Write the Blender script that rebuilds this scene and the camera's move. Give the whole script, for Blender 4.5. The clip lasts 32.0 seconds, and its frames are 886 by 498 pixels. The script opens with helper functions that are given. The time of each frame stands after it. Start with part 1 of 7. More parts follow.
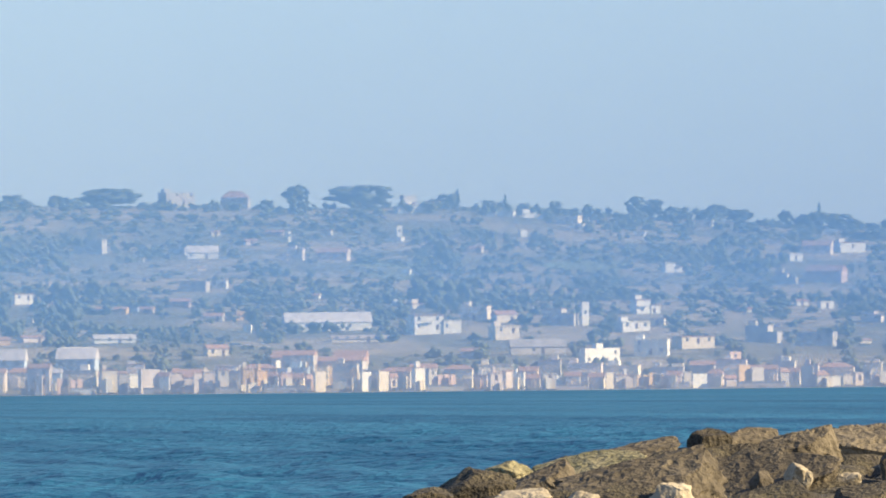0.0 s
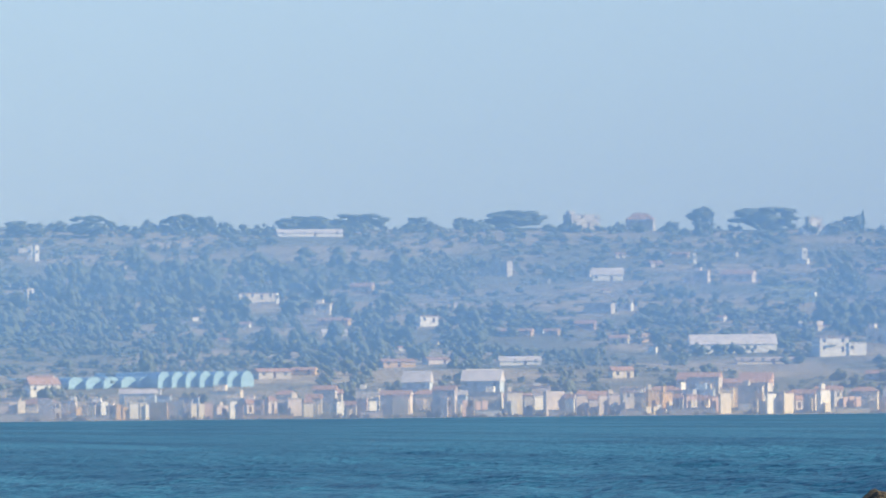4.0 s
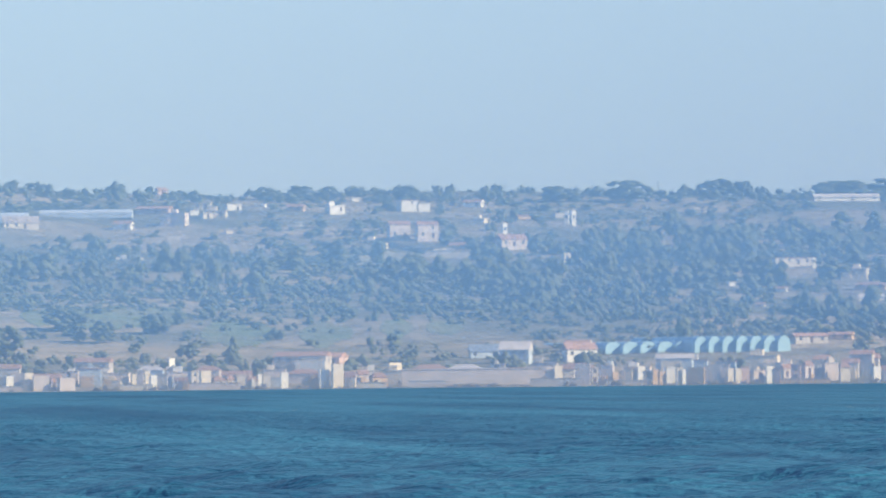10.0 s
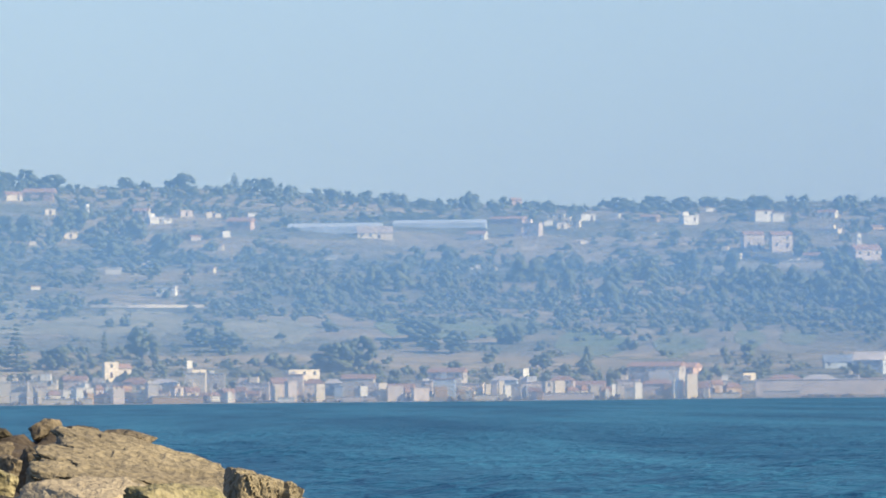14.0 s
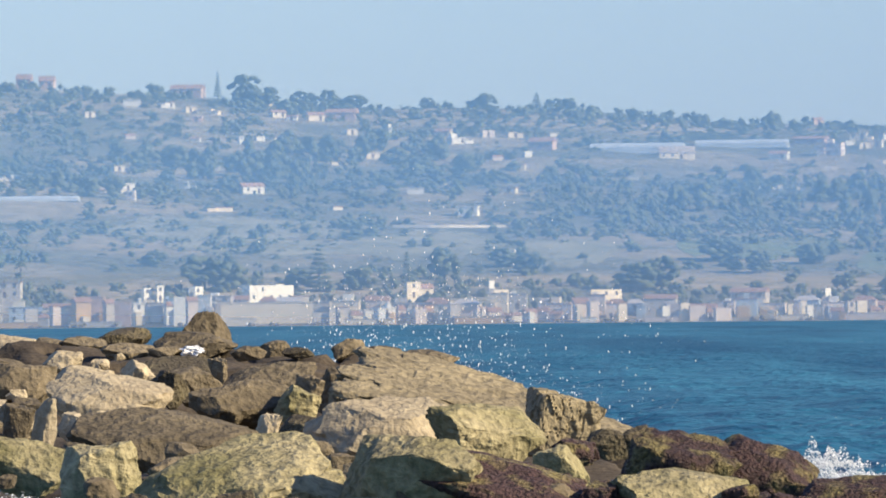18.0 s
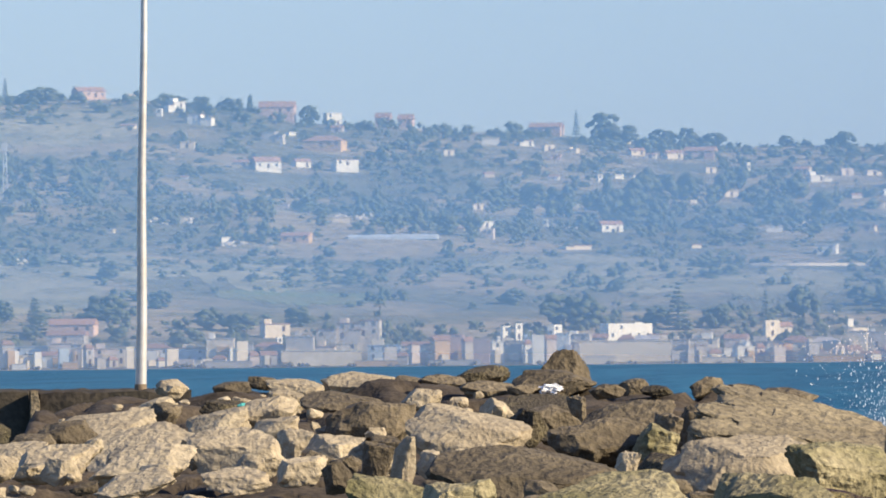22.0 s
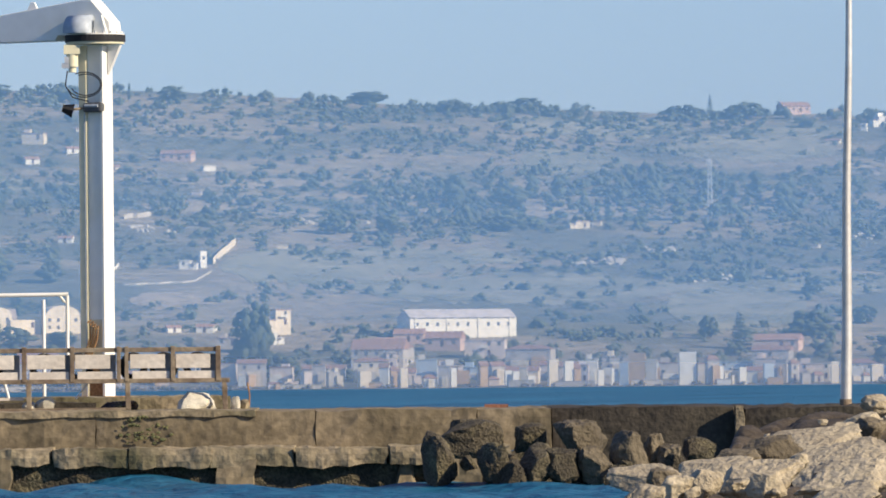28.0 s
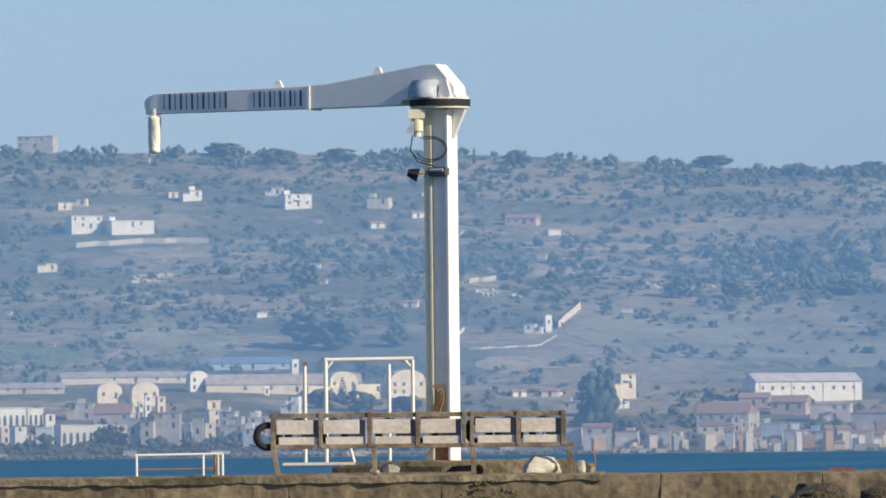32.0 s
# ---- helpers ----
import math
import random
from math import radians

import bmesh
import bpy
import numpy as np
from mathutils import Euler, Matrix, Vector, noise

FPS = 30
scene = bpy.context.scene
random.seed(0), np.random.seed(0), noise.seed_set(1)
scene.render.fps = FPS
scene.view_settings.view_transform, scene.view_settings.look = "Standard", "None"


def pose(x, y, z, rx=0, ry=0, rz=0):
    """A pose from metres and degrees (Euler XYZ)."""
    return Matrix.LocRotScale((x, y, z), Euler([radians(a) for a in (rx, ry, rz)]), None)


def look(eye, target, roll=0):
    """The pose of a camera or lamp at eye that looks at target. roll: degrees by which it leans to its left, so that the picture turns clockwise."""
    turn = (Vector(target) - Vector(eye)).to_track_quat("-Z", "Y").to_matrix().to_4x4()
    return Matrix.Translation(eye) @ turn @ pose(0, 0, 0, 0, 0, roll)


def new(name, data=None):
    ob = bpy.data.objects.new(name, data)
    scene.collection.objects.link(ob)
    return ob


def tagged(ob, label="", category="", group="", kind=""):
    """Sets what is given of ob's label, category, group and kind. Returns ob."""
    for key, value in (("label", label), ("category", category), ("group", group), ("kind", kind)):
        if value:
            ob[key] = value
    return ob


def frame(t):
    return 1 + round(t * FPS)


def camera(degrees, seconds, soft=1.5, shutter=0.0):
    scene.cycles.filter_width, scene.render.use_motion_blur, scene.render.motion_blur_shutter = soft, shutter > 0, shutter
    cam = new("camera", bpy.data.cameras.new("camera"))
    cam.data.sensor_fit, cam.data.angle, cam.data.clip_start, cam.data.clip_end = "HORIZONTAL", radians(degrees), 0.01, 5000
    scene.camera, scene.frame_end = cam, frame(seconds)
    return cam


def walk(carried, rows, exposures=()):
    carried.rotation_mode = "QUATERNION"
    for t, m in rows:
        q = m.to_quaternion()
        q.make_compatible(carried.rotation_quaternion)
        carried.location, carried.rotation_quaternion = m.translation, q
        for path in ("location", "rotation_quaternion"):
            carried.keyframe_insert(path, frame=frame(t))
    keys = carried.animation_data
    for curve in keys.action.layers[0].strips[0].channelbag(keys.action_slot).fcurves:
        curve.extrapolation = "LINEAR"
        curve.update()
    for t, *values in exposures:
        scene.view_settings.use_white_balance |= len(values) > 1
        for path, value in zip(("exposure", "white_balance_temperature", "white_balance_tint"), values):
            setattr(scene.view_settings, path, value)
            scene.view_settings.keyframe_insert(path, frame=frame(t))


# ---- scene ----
SOFT = 1.8
EXPO = [(0.0, 0.62, 7200, 9), (1.0, 0.55, 7150, 9), (2.0, 0.54, 7100, 9), (4.0, 0.52, 7000, 9), (8.0, 0.50, 6950, 9), (13.0, 0.43, 6900, 9), (16.0, 0.37, 6850, 9), (18.0, 0.39, 6800, 10), (20.0, 0.40, 6800, 10), (23.0, 0.17, 6550, 13), (25.0, 0.07, 6480, 13), (26.0, 0.05, 6450, 13), (29.0, 0.02, 6300, 12), (30.0, -0.09, 6250, 11), (32.0, -0.16, 6200, 11)]
cam = camera(5.6, 32.0, soft=SOFT)
EYE = 1.36
ROWS = [
    (0.0, -9.500, 0.860, 0.603),
    (0.5, -9.094, 0.925, 0.604),
    (1.0, -8.722, 1.094, 0.608),
    (1.5, -8.436, 1.146, 0.597),
    (2.0, -8.176, 1.110, 0.585),
    (2.5, -7.895, 1.102, 0.571),
    (3.0, -7.615, 1.057, 0.568),
    (3.5, -7.277, 0.997, 0.576),
    (4.0, -6.938, 1.025, 0.572),
    (4.5, -6.542, 1.123, 0.579),
    (6.5, -5.497, 1.049, 0.591),
    (7.0, -5.314, 0.902, 0.598),
    (7.5, -5.002, 0.816, 0.595),
    (8.0, -4.740, 0.747, 0.591),
    (8.5, -4.410, 0.821, 0.589),
    (9.0, -4.044, 0.927, 0.593),
    (9.5, -3.771, 0.878, 0.599),
    (10.0, -3.543, 0.836, 0.603),
    (10.5, -3.310, 0.858, 0.607),
    (11.0, -3.020, 0.850, 0.607),
    (11.5, -2.668, 0.814, 0.597),
    (12.0, -2.352, 0.761, 0.582),
    (12.5, -2.056, 0.726, 0.574),
    (13.0, -1.746, 0.810, 0.560),
    (13.5, -1.529, 0.855, 0.560),
    (15.5, -0.419, 1.144, 0.562),
    (16.0, -0.093, 1.067, 0.564),
    (16.5, 0.137, 0.901, 0.570),
    (17.0, 0.306, 0.695, 0.573),
    (17.5, 0.466, 0.532, 0.580),
    (18.0, 0.606, 0.436, 0.596),
    (18.5, 0.791, 0.465, 0.603),
    (19.0, 1.025, 0.506, 0.613),
    (19.5, 1.262, 0.519, 0.603),
    (20.0, 1.500, 0.519, 0.605),
    (20.5, 1.819, 0.501, 0.604),
    (21.0, 2.227, 0.660, 0.606),
    (21.5, 2.569, 0.698, 0.596),
    (22.0, 2.875, 0.700, 0.583),
    (22.5, 3.118, 0.709, 0.582),
    (23.0, 3.454, 0.856, 0.582),
    (23.5, 3.831, 0.848, 0.584),
    (24.0, 4.257, 0.802, 0.596),
    (24.5, 4.788, 0.809, 0.624),
    (25.0, 5.309, 0.920, 0.630),
    (25.5, 5.775, 0.937, 0.614),
    (26.0, 6.183, 0.885, 0.594),
    (26.5, 6.518, 0.887, 0.583),
    (28.5, 7.557, 0.833, 0.580),
    (29.0, 7.756, 0.949, 0.589),
    (29.5, 7.935, 1.052, 0.597),
    (30.0, 8.219, 0.978, 0.600),
    (30.5, 8.596, 1.017, 0.601),
    (31.0, 8.939, 1.137, 0.609),
    (31.5, 9.215, 1.174, 0.613),
    (32.0, 9.516, 1.266, 0.619),
]
walk(cam, [(t, pose(0, 0, EYE, 90 + tip, lean, turn)) for t, turn, tip, lean in ROWS], exposures=EXPO)

# ---- world, sun and air ----
SUN_AZ, SUN_EL = radians(109), radians(28)
world = bpy.data.worlds.new("sky")
scene.world = world
world.use_nodes = True
wn = world.node_tree
sky = wn.nodes.new("ShaderNodeTexSky")
sky.sky_type, sky.sun_disc = "NISHITA", False
sky.sun_elevation, sky.sun_rotation = SUN_EL, SUN_AZ
sky.air_density, sky.dust_density, sky.ozone_density = 1.0, 0.3, 3.0
wn.nodes["Background"].inputs["Strength"].default_value = 0.100
tint = wn.nodes.new("ShaderNodeMix")
tint.data_type, tint.blend_type = "RGBA", "MULTIPLY"
tint.inputs["Factor"].default_value = 1.0
tint.inputs["B"].default_value = (1.02, 1.06, 1.32, 1)
wn.links.new(sky.outputs["Color"], tint.inputs["A"])
wn.links.new(tint.outputs["Result"], wn.nodes["Background"].inputs["Color"])
sun_data = bpy.data.lights.new("sun", "SUN")
sun_data.energy, sun_data.angle, sun_data.color = 6.2, radians(0.5), (1.0, 0.85, 0.61)
sun = new("sun", sun_data)
to_sun = Vector((math.sin(SUN_AZ) * math.cos(SUN_EL), math.cos(SUN_AZ) * math.cos(SUN_EL), math.sin(SUN_EL)))
sun.matrix_basis = look(to_sun * 50, (0, 0, 0))


# ---- plan: bearings in thousandths of a radian from +y, ranges in metres ----
def spot(b, d, z=0.0):
    return Vector((d * math.sin(b / 1000), d * math.cos(b / 1000), z))


def level(v, d):
    """Height of what is seen v thousandths above eye level at range d."""
    return EYE + v / 1000 * d


RIDGE = [(-330, 35), (-214, 33.6), (-165, 32.5), (-139, 31.1), (-109, 29.7), (-84, 29.3), (-72, 28.0), (-66, 26.5), (-38, 24.7),
         (-18, 23.4), (7, 22.5), (22, 21.4), (53, 20.7), (85, 20.6), (122, 20.3), (167, 19.7), (192, 18.2), (214, 17.0), (330, 13.0)]
RB, RV = np.array([r[0] for r in RIDGE], float), np.array([r[1] for r in RIDGE], float)
SHORE, CREST = 3345.0, 4560.0


def ridge(b):
    return float(np.interp(b, RB, RV))


def ground(b, d):
    """Height of the land at a bearing and range."""
    s = (d - SHORE) / (CREST - SHORE)
    if s <= 0:
        return 0.4 + s * 60
    p = spot(b, d)
    rough = noise.noise(Vector((p.x / 160, p.y / 160, 3.1))) * 3.2 + noise.noise(Vector((p.x / 55, p.y / 55, 7.7))) * 1.2
    rough *= min(1.0, s * 5)
    if s <= 1:
        v = -0.1 + (ridge(b) + 0.1) * s
        return level(v, d) + rough
    return level(ridge(b), CREST) + rough - (d - CREST) * 0.05


def land(b, v):
    """Range at which the land is first seen at that bearing and angle."""
    d = SHORE + 4
    while d < CREST and (ground(b, d) - EYE) / d * 1000 < v:
        d += 4
    return d


# ---- materials ----
def mat(name, color, rough=0.8, vary=0.25, scale=1.0, bump=0.3, metal=0.0, second=None, mix=0.5, fine=7.0, island=0.0, random_ob=0.0, spec=0.4, sharp=0.12, depth=0.05, placed=False):
    """A surface in two scales of noise: a broad one that leads to the second colour and a fine one for grain and relief."""
    m = bpy.data.materials.new(name)
    m.use_nodes = True
    n, l = m.node_tree.nodes, m.node_tree.links
    b = n["Principled BSDF"]
    b.inputs["Roughness"].default_value, b.inputs["Metallic"].default_value = rough, metal
    b.inputs["Specular IOR Level"].default_value = spec
    tc = n.new("ShaderNodeTexCoord")
    pos = n.new("ShaderNodeNewGeometry")
    n1, n2 = n.new("ShaderNodeTexNoise"), n.new("ShaderNodeTexNoise")
    for k, s in ((n1, scale), (n2, scale * fine)):
        k.inputs["Scale"].default_value, k.inputs["Detail"].default_value = s, 6
        l.new(pos.outputs["Position"] if placed else tc.outputs["Object"], k.inputs["Vector"])
    second = second or tuple(c * (1 - vary) for c in color)
    ramp = n.new("ShaderNodeMapRange")
    ramp.inputs["From Min"].default_value, ramp.inputs["From Max"].default_value = mix - sharp, mix + sharp
    l.new(n1.outputs["Fac"], ramp.inputs["Value"])
    c1 = n.new("ShaderNodeMix")
    c1.data_type = "RGBA"
    c1.inputs["A"].default_value, c1.inputs["B"].default_value = (*color, 1), (*second, 1)
    l.new(ramp.outputs["Result"], c1.inputs["Factor"])
    c2 = n.new("ShaderNodeMix")
    c2.data_type, c2.blend_type = "RGBA", "MULTIPLY"
    c2.inputs["Factor"].default_value = 1.0
    g = n.new("ShaderNodeMapRange")
    g.inputs["From Min"].default_value, g.inputs["From Max"].default_value = 0.3, 0.7
    g.inputs["To Min"].default_value, g.inputs["To Max"].default_value = 1 - vary, 1 + vary * 0.6
    l.new(n2.outputs["Fac"], g.inputs["Value"])
    l.new(c1.outputs["Result"], c2.inputs["A"])
    l.new(g.outputs["Result"], c2.inputs["B"])
    out = c2.outputs["Result"]
    for amount, node, sock in ((island, "ShaderNodeNewGeometry", "Random Per Island"), (random_ob, "ShaderNodeObjectInfo", "Random")):
        if amount:
            src = n.new(node)
            r = n.new("ShaderNodeMapRange")
            r.inputs["To Min"].default_value, r.inputs["To Max"].default_value = 1 - amount, 1 + amount
            l.new(src.outputs[sock], r.inputs["Value"])
            c3 = n.new("ShaderNodeMix")
            c3.data_type, c3.blend_type = "RGBA", "MULTIPLY"
            c3.inputs["Factor"].default_value = 1.0
            l.new(out, c3.inputs["A"])
            l.new(r.outputs["Result"], c3.inputs["B"])
            out = c3.outputs["Result"]
    l.new(out, b.inputs["Base Color"])
    if bump:
        bp = n.new("ShaderNodeBump")
        bp.inputs["Strength"].default_value, bp.inputs["Distance"].default_value = bump, depth
        l.new(n2.outputs["Fac"], bp.inputs["Height"])
        l.new(bp.outputs["Normal"], b.inputs["Normal"])
    return m


def haze_mat(name, colour, thick, top):
    """Tinted sheet standing in for sea haze: part of the light passes, the rest is scattered both ways; thins out with
    height up to top metres, and a little just above the water.
    """
    m = bpy.data.materials.new(name)
    m.use_nodes = True
    n, l = m.node_tree.nodes, m.node_tree.links
    n.remove(n["Principled BSDF"])
    tr, di, tl, add = n.new("ShaderNodeBsdfTransparent"), n.new("ShaderNodeBsdfDiffuse"), n.new("ShaderNodeBsdfTranslucent"), n.new("ShaderNodeMixShader")
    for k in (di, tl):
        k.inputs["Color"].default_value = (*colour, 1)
    l.new(di.outputs[0], add.inputs[1])
    l.new(tl.outputs[0], add.inputs[2])
    mx = n.new("ShaderNodeMixShader")
    tc, sep, mr = n.new("ShaderNodeTexCoord"), n.new("ShaderNodeSeparateXYZ"), n.new("ShaderNodeMapRange")
    l.new(tc.outputs["Object"], sep.inputs[0])
    l.new(sep.outputs["Z"], mr.inputs["Value"])
    mr.interpolation_type = "SMOOTHSTEP"
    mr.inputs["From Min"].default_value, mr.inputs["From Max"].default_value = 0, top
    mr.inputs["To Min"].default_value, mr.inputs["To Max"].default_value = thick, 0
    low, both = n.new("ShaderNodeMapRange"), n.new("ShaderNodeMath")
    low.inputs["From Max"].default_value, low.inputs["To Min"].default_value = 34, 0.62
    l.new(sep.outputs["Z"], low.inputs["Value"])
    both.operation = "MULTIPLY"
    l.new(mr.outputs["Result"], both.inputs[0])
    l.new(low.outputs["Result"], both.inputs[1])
    # the sheet's tint is made stronger from left to right
    thicker_right, total = n.new("ShaderNodeMapRange"), n.new("ShaderNodeMath")
    thicker_right.inputs["From Min"].default_value, thicker_right.inputs["From Max"].default_value = -650, 650
    thicker_right.inputs["To Min"].default_value, thicker_right.inputs["To Max"].default_value = 0.72, 1.10
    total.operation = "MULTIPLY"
    l.new(sep.outputs["X"], thicker_right.inputs["Value"])
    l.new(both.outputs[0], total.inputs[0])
    l.new(thicker_right.outputs["Result"], total.inputs[1])
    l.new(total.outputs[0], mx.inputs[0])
    l.new(tr.outputs[0], mx.inputs[1])
    l.new(add.outputs[0], mx.inputs[2])
    l.new(mx.outputs[0], n["Material Output"].inputs["Surface"])
    return m


def water_mat(name, deep, bump_scale, strength, rough, spec=0.3):
    m = bpy.data.materials.new(name)
    m.use_nodes = True
    n, l = m.node_tree.nodes, m.node_tree.links
    b = n["Principled BSDF"]
    b.inputs["Roughness"].default_value, b.inputs["IOR"].default_value = rough, 1.333
    b.inputs["Specular IOR Level"].default_value = spec
    tc, n1, n2, mp = n.new("ShaderNodeTexCoord"), n.new("ShaderNodeTexNoise"), n.new("ShaderNodeTexNoise"), n.new("ShaderNodeMix")
    for k, s in ((n1, bump_scale), (n2, 1.0)):
        k.inputs["Scale"].default_value, k.inputs["Detail"].default_value = s, 7
    l.new(tc.outputs["Object"], n1.inputs["Vector"])
    # wave-crest light and shade put into the colour: streaks of all sizes, drawn out in depth
    rows, spread = n.new("ShaderNodeMapping"), n.new("ShaderNodeMapRange")
    rows.inputs["Rotation"].default_value = (0, 0, radians(4))
    rows.inputs["Scale"].default_value = (0.075, 0.0030, 1)
    l.new(tc.outputs["Object"], rows.inputs["Vector"])
    l.new(rows.outputs["Vector"], n2.inputs["Vector"])
    n2.inputs["Detail"].default_value, n2.inputs["Roughness"].default_value, n2.inputs["Distortion"].default_value = 10, 0.82, 0.2
    spread.inputs["From Min"].default_value, spread.inputs["From Max"].default_value = 0.41, 0.59
    l.new(n2.outputs["Fac"], spread.inputs["Value"])
    mp.data_type = "RGBA"
    mp.inputs["A"].default_value = (deep[0] * 0.45, deep[1] * 0.58, deep[2] * 0.68, 1)
    mp.inputs["B"].default_value = (deep[0] * 1.7, deep[1] * 1.28, deep[2] * 1.2, 1)
    l.new(spread.outputs["Result"], mp.inputs["Factor"])
    l.new(mp.outputs["Result"], b.inputs["Base Color"])
    bp = n.new("ShaderNodeBump")
    bp.inputs["Strength"].default_value, bp.inputs["Distance"].default_value = strength, 0.2
    l.new(n1.outputs["Fac"], bp.inputs["Height"])
    l.new(bp.outputs["Normal"], b.inputs["Normal"])
    return m


M_SEA = water_mat("sea_water", (0.0185, 0.122, 0.215), 2.6, 1.0, 0.35, 0.03)
M_FARSEA = water_mat("far_sea_water", (0.0185, 0.122, 0.215), 0.3, 1.0, 0.6, 0.04)
M_LAND = mat("dry_grassland", (0.335, 0.272, 0.165), 0.95, 0.45, 0.011, 0, second=(0.165, 0.155, 0.088), fine=11, mix=0.5, sharp=0.06)
M_LEAF = mat("scrub_foliage", (0.100, 0.118, 0.068), 0.95, 0.25, 0.05, 0.0, second=(0.122, 0.136, 0.080), island=0.22, spec=0.1)
M_WOOD = mat("bark", (0.10, 0.07, 0.05), 0.9, 0.3, 2)
M_ROCK = mat("limestone_boulder", (0.185, 0.152, 0.100), 0.93, 0.38, 1.3, 1.0, second=(0.105, 0.085, 0.056), mix=0.52, sharp=0.16, fine=9, random_ob=0.2, depth=0.075, placed=True)
M_ROCKDARK = mat("wet_weedy_rock", (0.060, 0.032, 0.030), 0.7, 0.65, 4.5, 1.0, second=(0.21, 0.175, 0.07), mix=0.57, sharp=0.07, fine=7, random_ob=0.2, depth=0.075, placed=True)
# olive rock, darkened so that the colour itself carries the shade of shadowed boulders
M_ROCKOLIVE = mat("olive_rock_with_shade", (0.080, 0.066, 0.042), 0.85, 0.6, 2.8, 1.0, second=(0.15, 0.126, 0.070), mix=0.58, sharp=0.10, fine=9, random_ob=0.25, depth=0.075, placed=True)
M_CONC = mat("weathered_concrete", (0.29, 0.235, 0.15), 0.92, 0.45, 1.5, 0.55, second=(0.105, 0.095, 0.05), mix=0.56, sharp=0.12, fine=8, placed=True)
M_PIERWALL = mat("mossy_pier_concrete", (0.24, 0.19, 0.12), 0.93, 0.4, 0.9, 0.45, second=(0.15, 0.12, 0.072), mix=0.53, sharp=0.16, fine=9, placed=True)
# darkened for the pier wall, where the colour stands in for cast shadow
M_CONCDARK = mat("darkened_concrete", (0.062, 0.052, 0.037), 0.92, 0.3, 1.1, 0.6, second=(0.040, 0.033, 0.026), fine=11)


# ---- mesh tools ----
def mesh_from(name, verts, faces, smooth=False, quads=True):
    """A mesh from numpy arrays of places and of faces that have the same number of corners."""
    me = bpy.data.meshes.new(name)
    verts, faces = np.asarray(verts, np.float32), np.asarray(faces, np.int32)
    k = faces.shape[1]
    me.vertices.add(len(verts))
    me.vertices.foreach_set("co", verts.ravel())
    me.loops.add(faces.size)
    me.loops.foreach_set("vertex_index", faces.ravel())
    me.polygons.add(len(faces))
    me.polygons.foreach_set("loop_start", np.arange(0, faces.size, k, dtype=np.int32))
    me.polygons.foreach_set("use_smooth", np.full(len(faces), smooth))
    me.update(calc_edges=True)
    me.validate()
    return me


def grid_faces(nr, nc):
    i = np.arange((nr - 1) * (nc - 1)).reshape(nr - 1, nc - 1)
    a = (i // (nc - 1)) * nc + i % (nc - 1)
    return np.stack([a, a + 1, a + nc + 1, a + nc], -1).reshape(-1, 4)


def part(name, bm, material, parent=None, label="", smooth=False, m=None):
    """Links a bmesh as one mesh object, under a thing or under a part."""
    me = bpy.data.meshes.new(name)
    bm.normal_update()
    bm.to_mesh(me)
    bm.free()
    if smooth:
        me.polygons.foreach_set("use_smooth", [True] * len(me.polygons))
    me.materials.append(material)
    ob = new(name, me)
    if parent:
        ob.parent = parent
    if m:
        ob.matrix_basis = m
    if label:
        ob["label"] = label
    return ob


def thing(name, m, label, category, group=""):
    ob = new(name)
    ob.matrix_basis = m
    return tagged(ob, label, category, group)


def box(bm, x0, x1, y0, y1, z0, z1, m=None, bevel=0.0):
    r = bmesh.ops.create_cube(bm, size=1, matrix=Matrix.Translation(((x0 + x1) / 2, (y0 + y1) / 2, (z0 + z1) / 2)) @ Matrix.Diagonal((x1 - x0, y1 - y0, z1 - z0, 1)))
    if bevel:
        es = list({e for v in r["verts"] for e in v.link_edges})
        r2 = bmesh.ops.bevel(bm, geom=es, offset=bevel, segments=2, affect="EDGES", profile=0.5)
        vs = list({v for f in r2["faces"] for v in f.verts} | {v for v in r["verts"] if v.is_valid})
    else:
        vs = r["verts"]
    if m:
        bmesh.ops.transform(bm, matrix=m, verts=vs)
    return bm


def boxed(x0, x1, y0, y1, z0, z1, bevel=0.0, m=None):
    return box(bmesh.new(), x0, x1, y0, y1, z0, z1, m, bevel)


def tube(bm, p0, p1, r0, r1=None, seg=12):
    p0, p1 = Vector(p0), Vector(p1)
    d = p1 - p0
    m = Matrix.Translation((p0 + p1) / 2) @ d.to_track_quat("Z", "Y").to_matrix().to_4x4()
    bmesh.ops.create_cone(bm, cap_ends=True, segments=seg, radius1=r0, radius2=r0 if r1 is None else r1, depth=d.length, matrix=m)
    return bm


def tubes(*paths, r=0.02, seg=10):
    """One bent tube along each path."""
    bm = bmesh.new()
    for path in paths:
        pts = [Vector(p) for p in path]
        rings = []
        side = None
        for k, p in enumerate(pts):
            into = (p - pts[k - 1]).normalized() if k else (pts[1] - p).normalized()
            out = (pts[k + 1] - p).normalized() if k + 1 < len(pts) else into
            way = (into + out).normalized() if (into + out).length > 0.01 else into
            if side is None:
                side = way.orthogonal().normalized()
            side = (side - way * side.dot(way)).normalized()
            up = way.cross(side)
            rings.append([bm.verts.new(p + (side * math.cos(a) + up * math.sin(a)) * r) for a in (2 * math.pi * j / seg for j in range(seg))])
        for a, b in zip(rings, rings[1:]):
            for j in range(seg):
                bm.faces.new((a[j], a[(j + 1) % seg], b[(j + 1) % seg], b[j]))
        bm.faces.new(rings[0][::-1])
        bm.faces.new(rings[-1])
    return bm


def plate(points, y0, y1, m, bevel=0.0):
    """A solid from an outline in x and z, between two depths."""
    bm = bmesh.new()
    a = [bm.verts.new(m @ Vector((x, y0, z))) for x, z in points]
    c = [bm.verts.new(m @ Vector((x, y1, z))) for x, z in points]
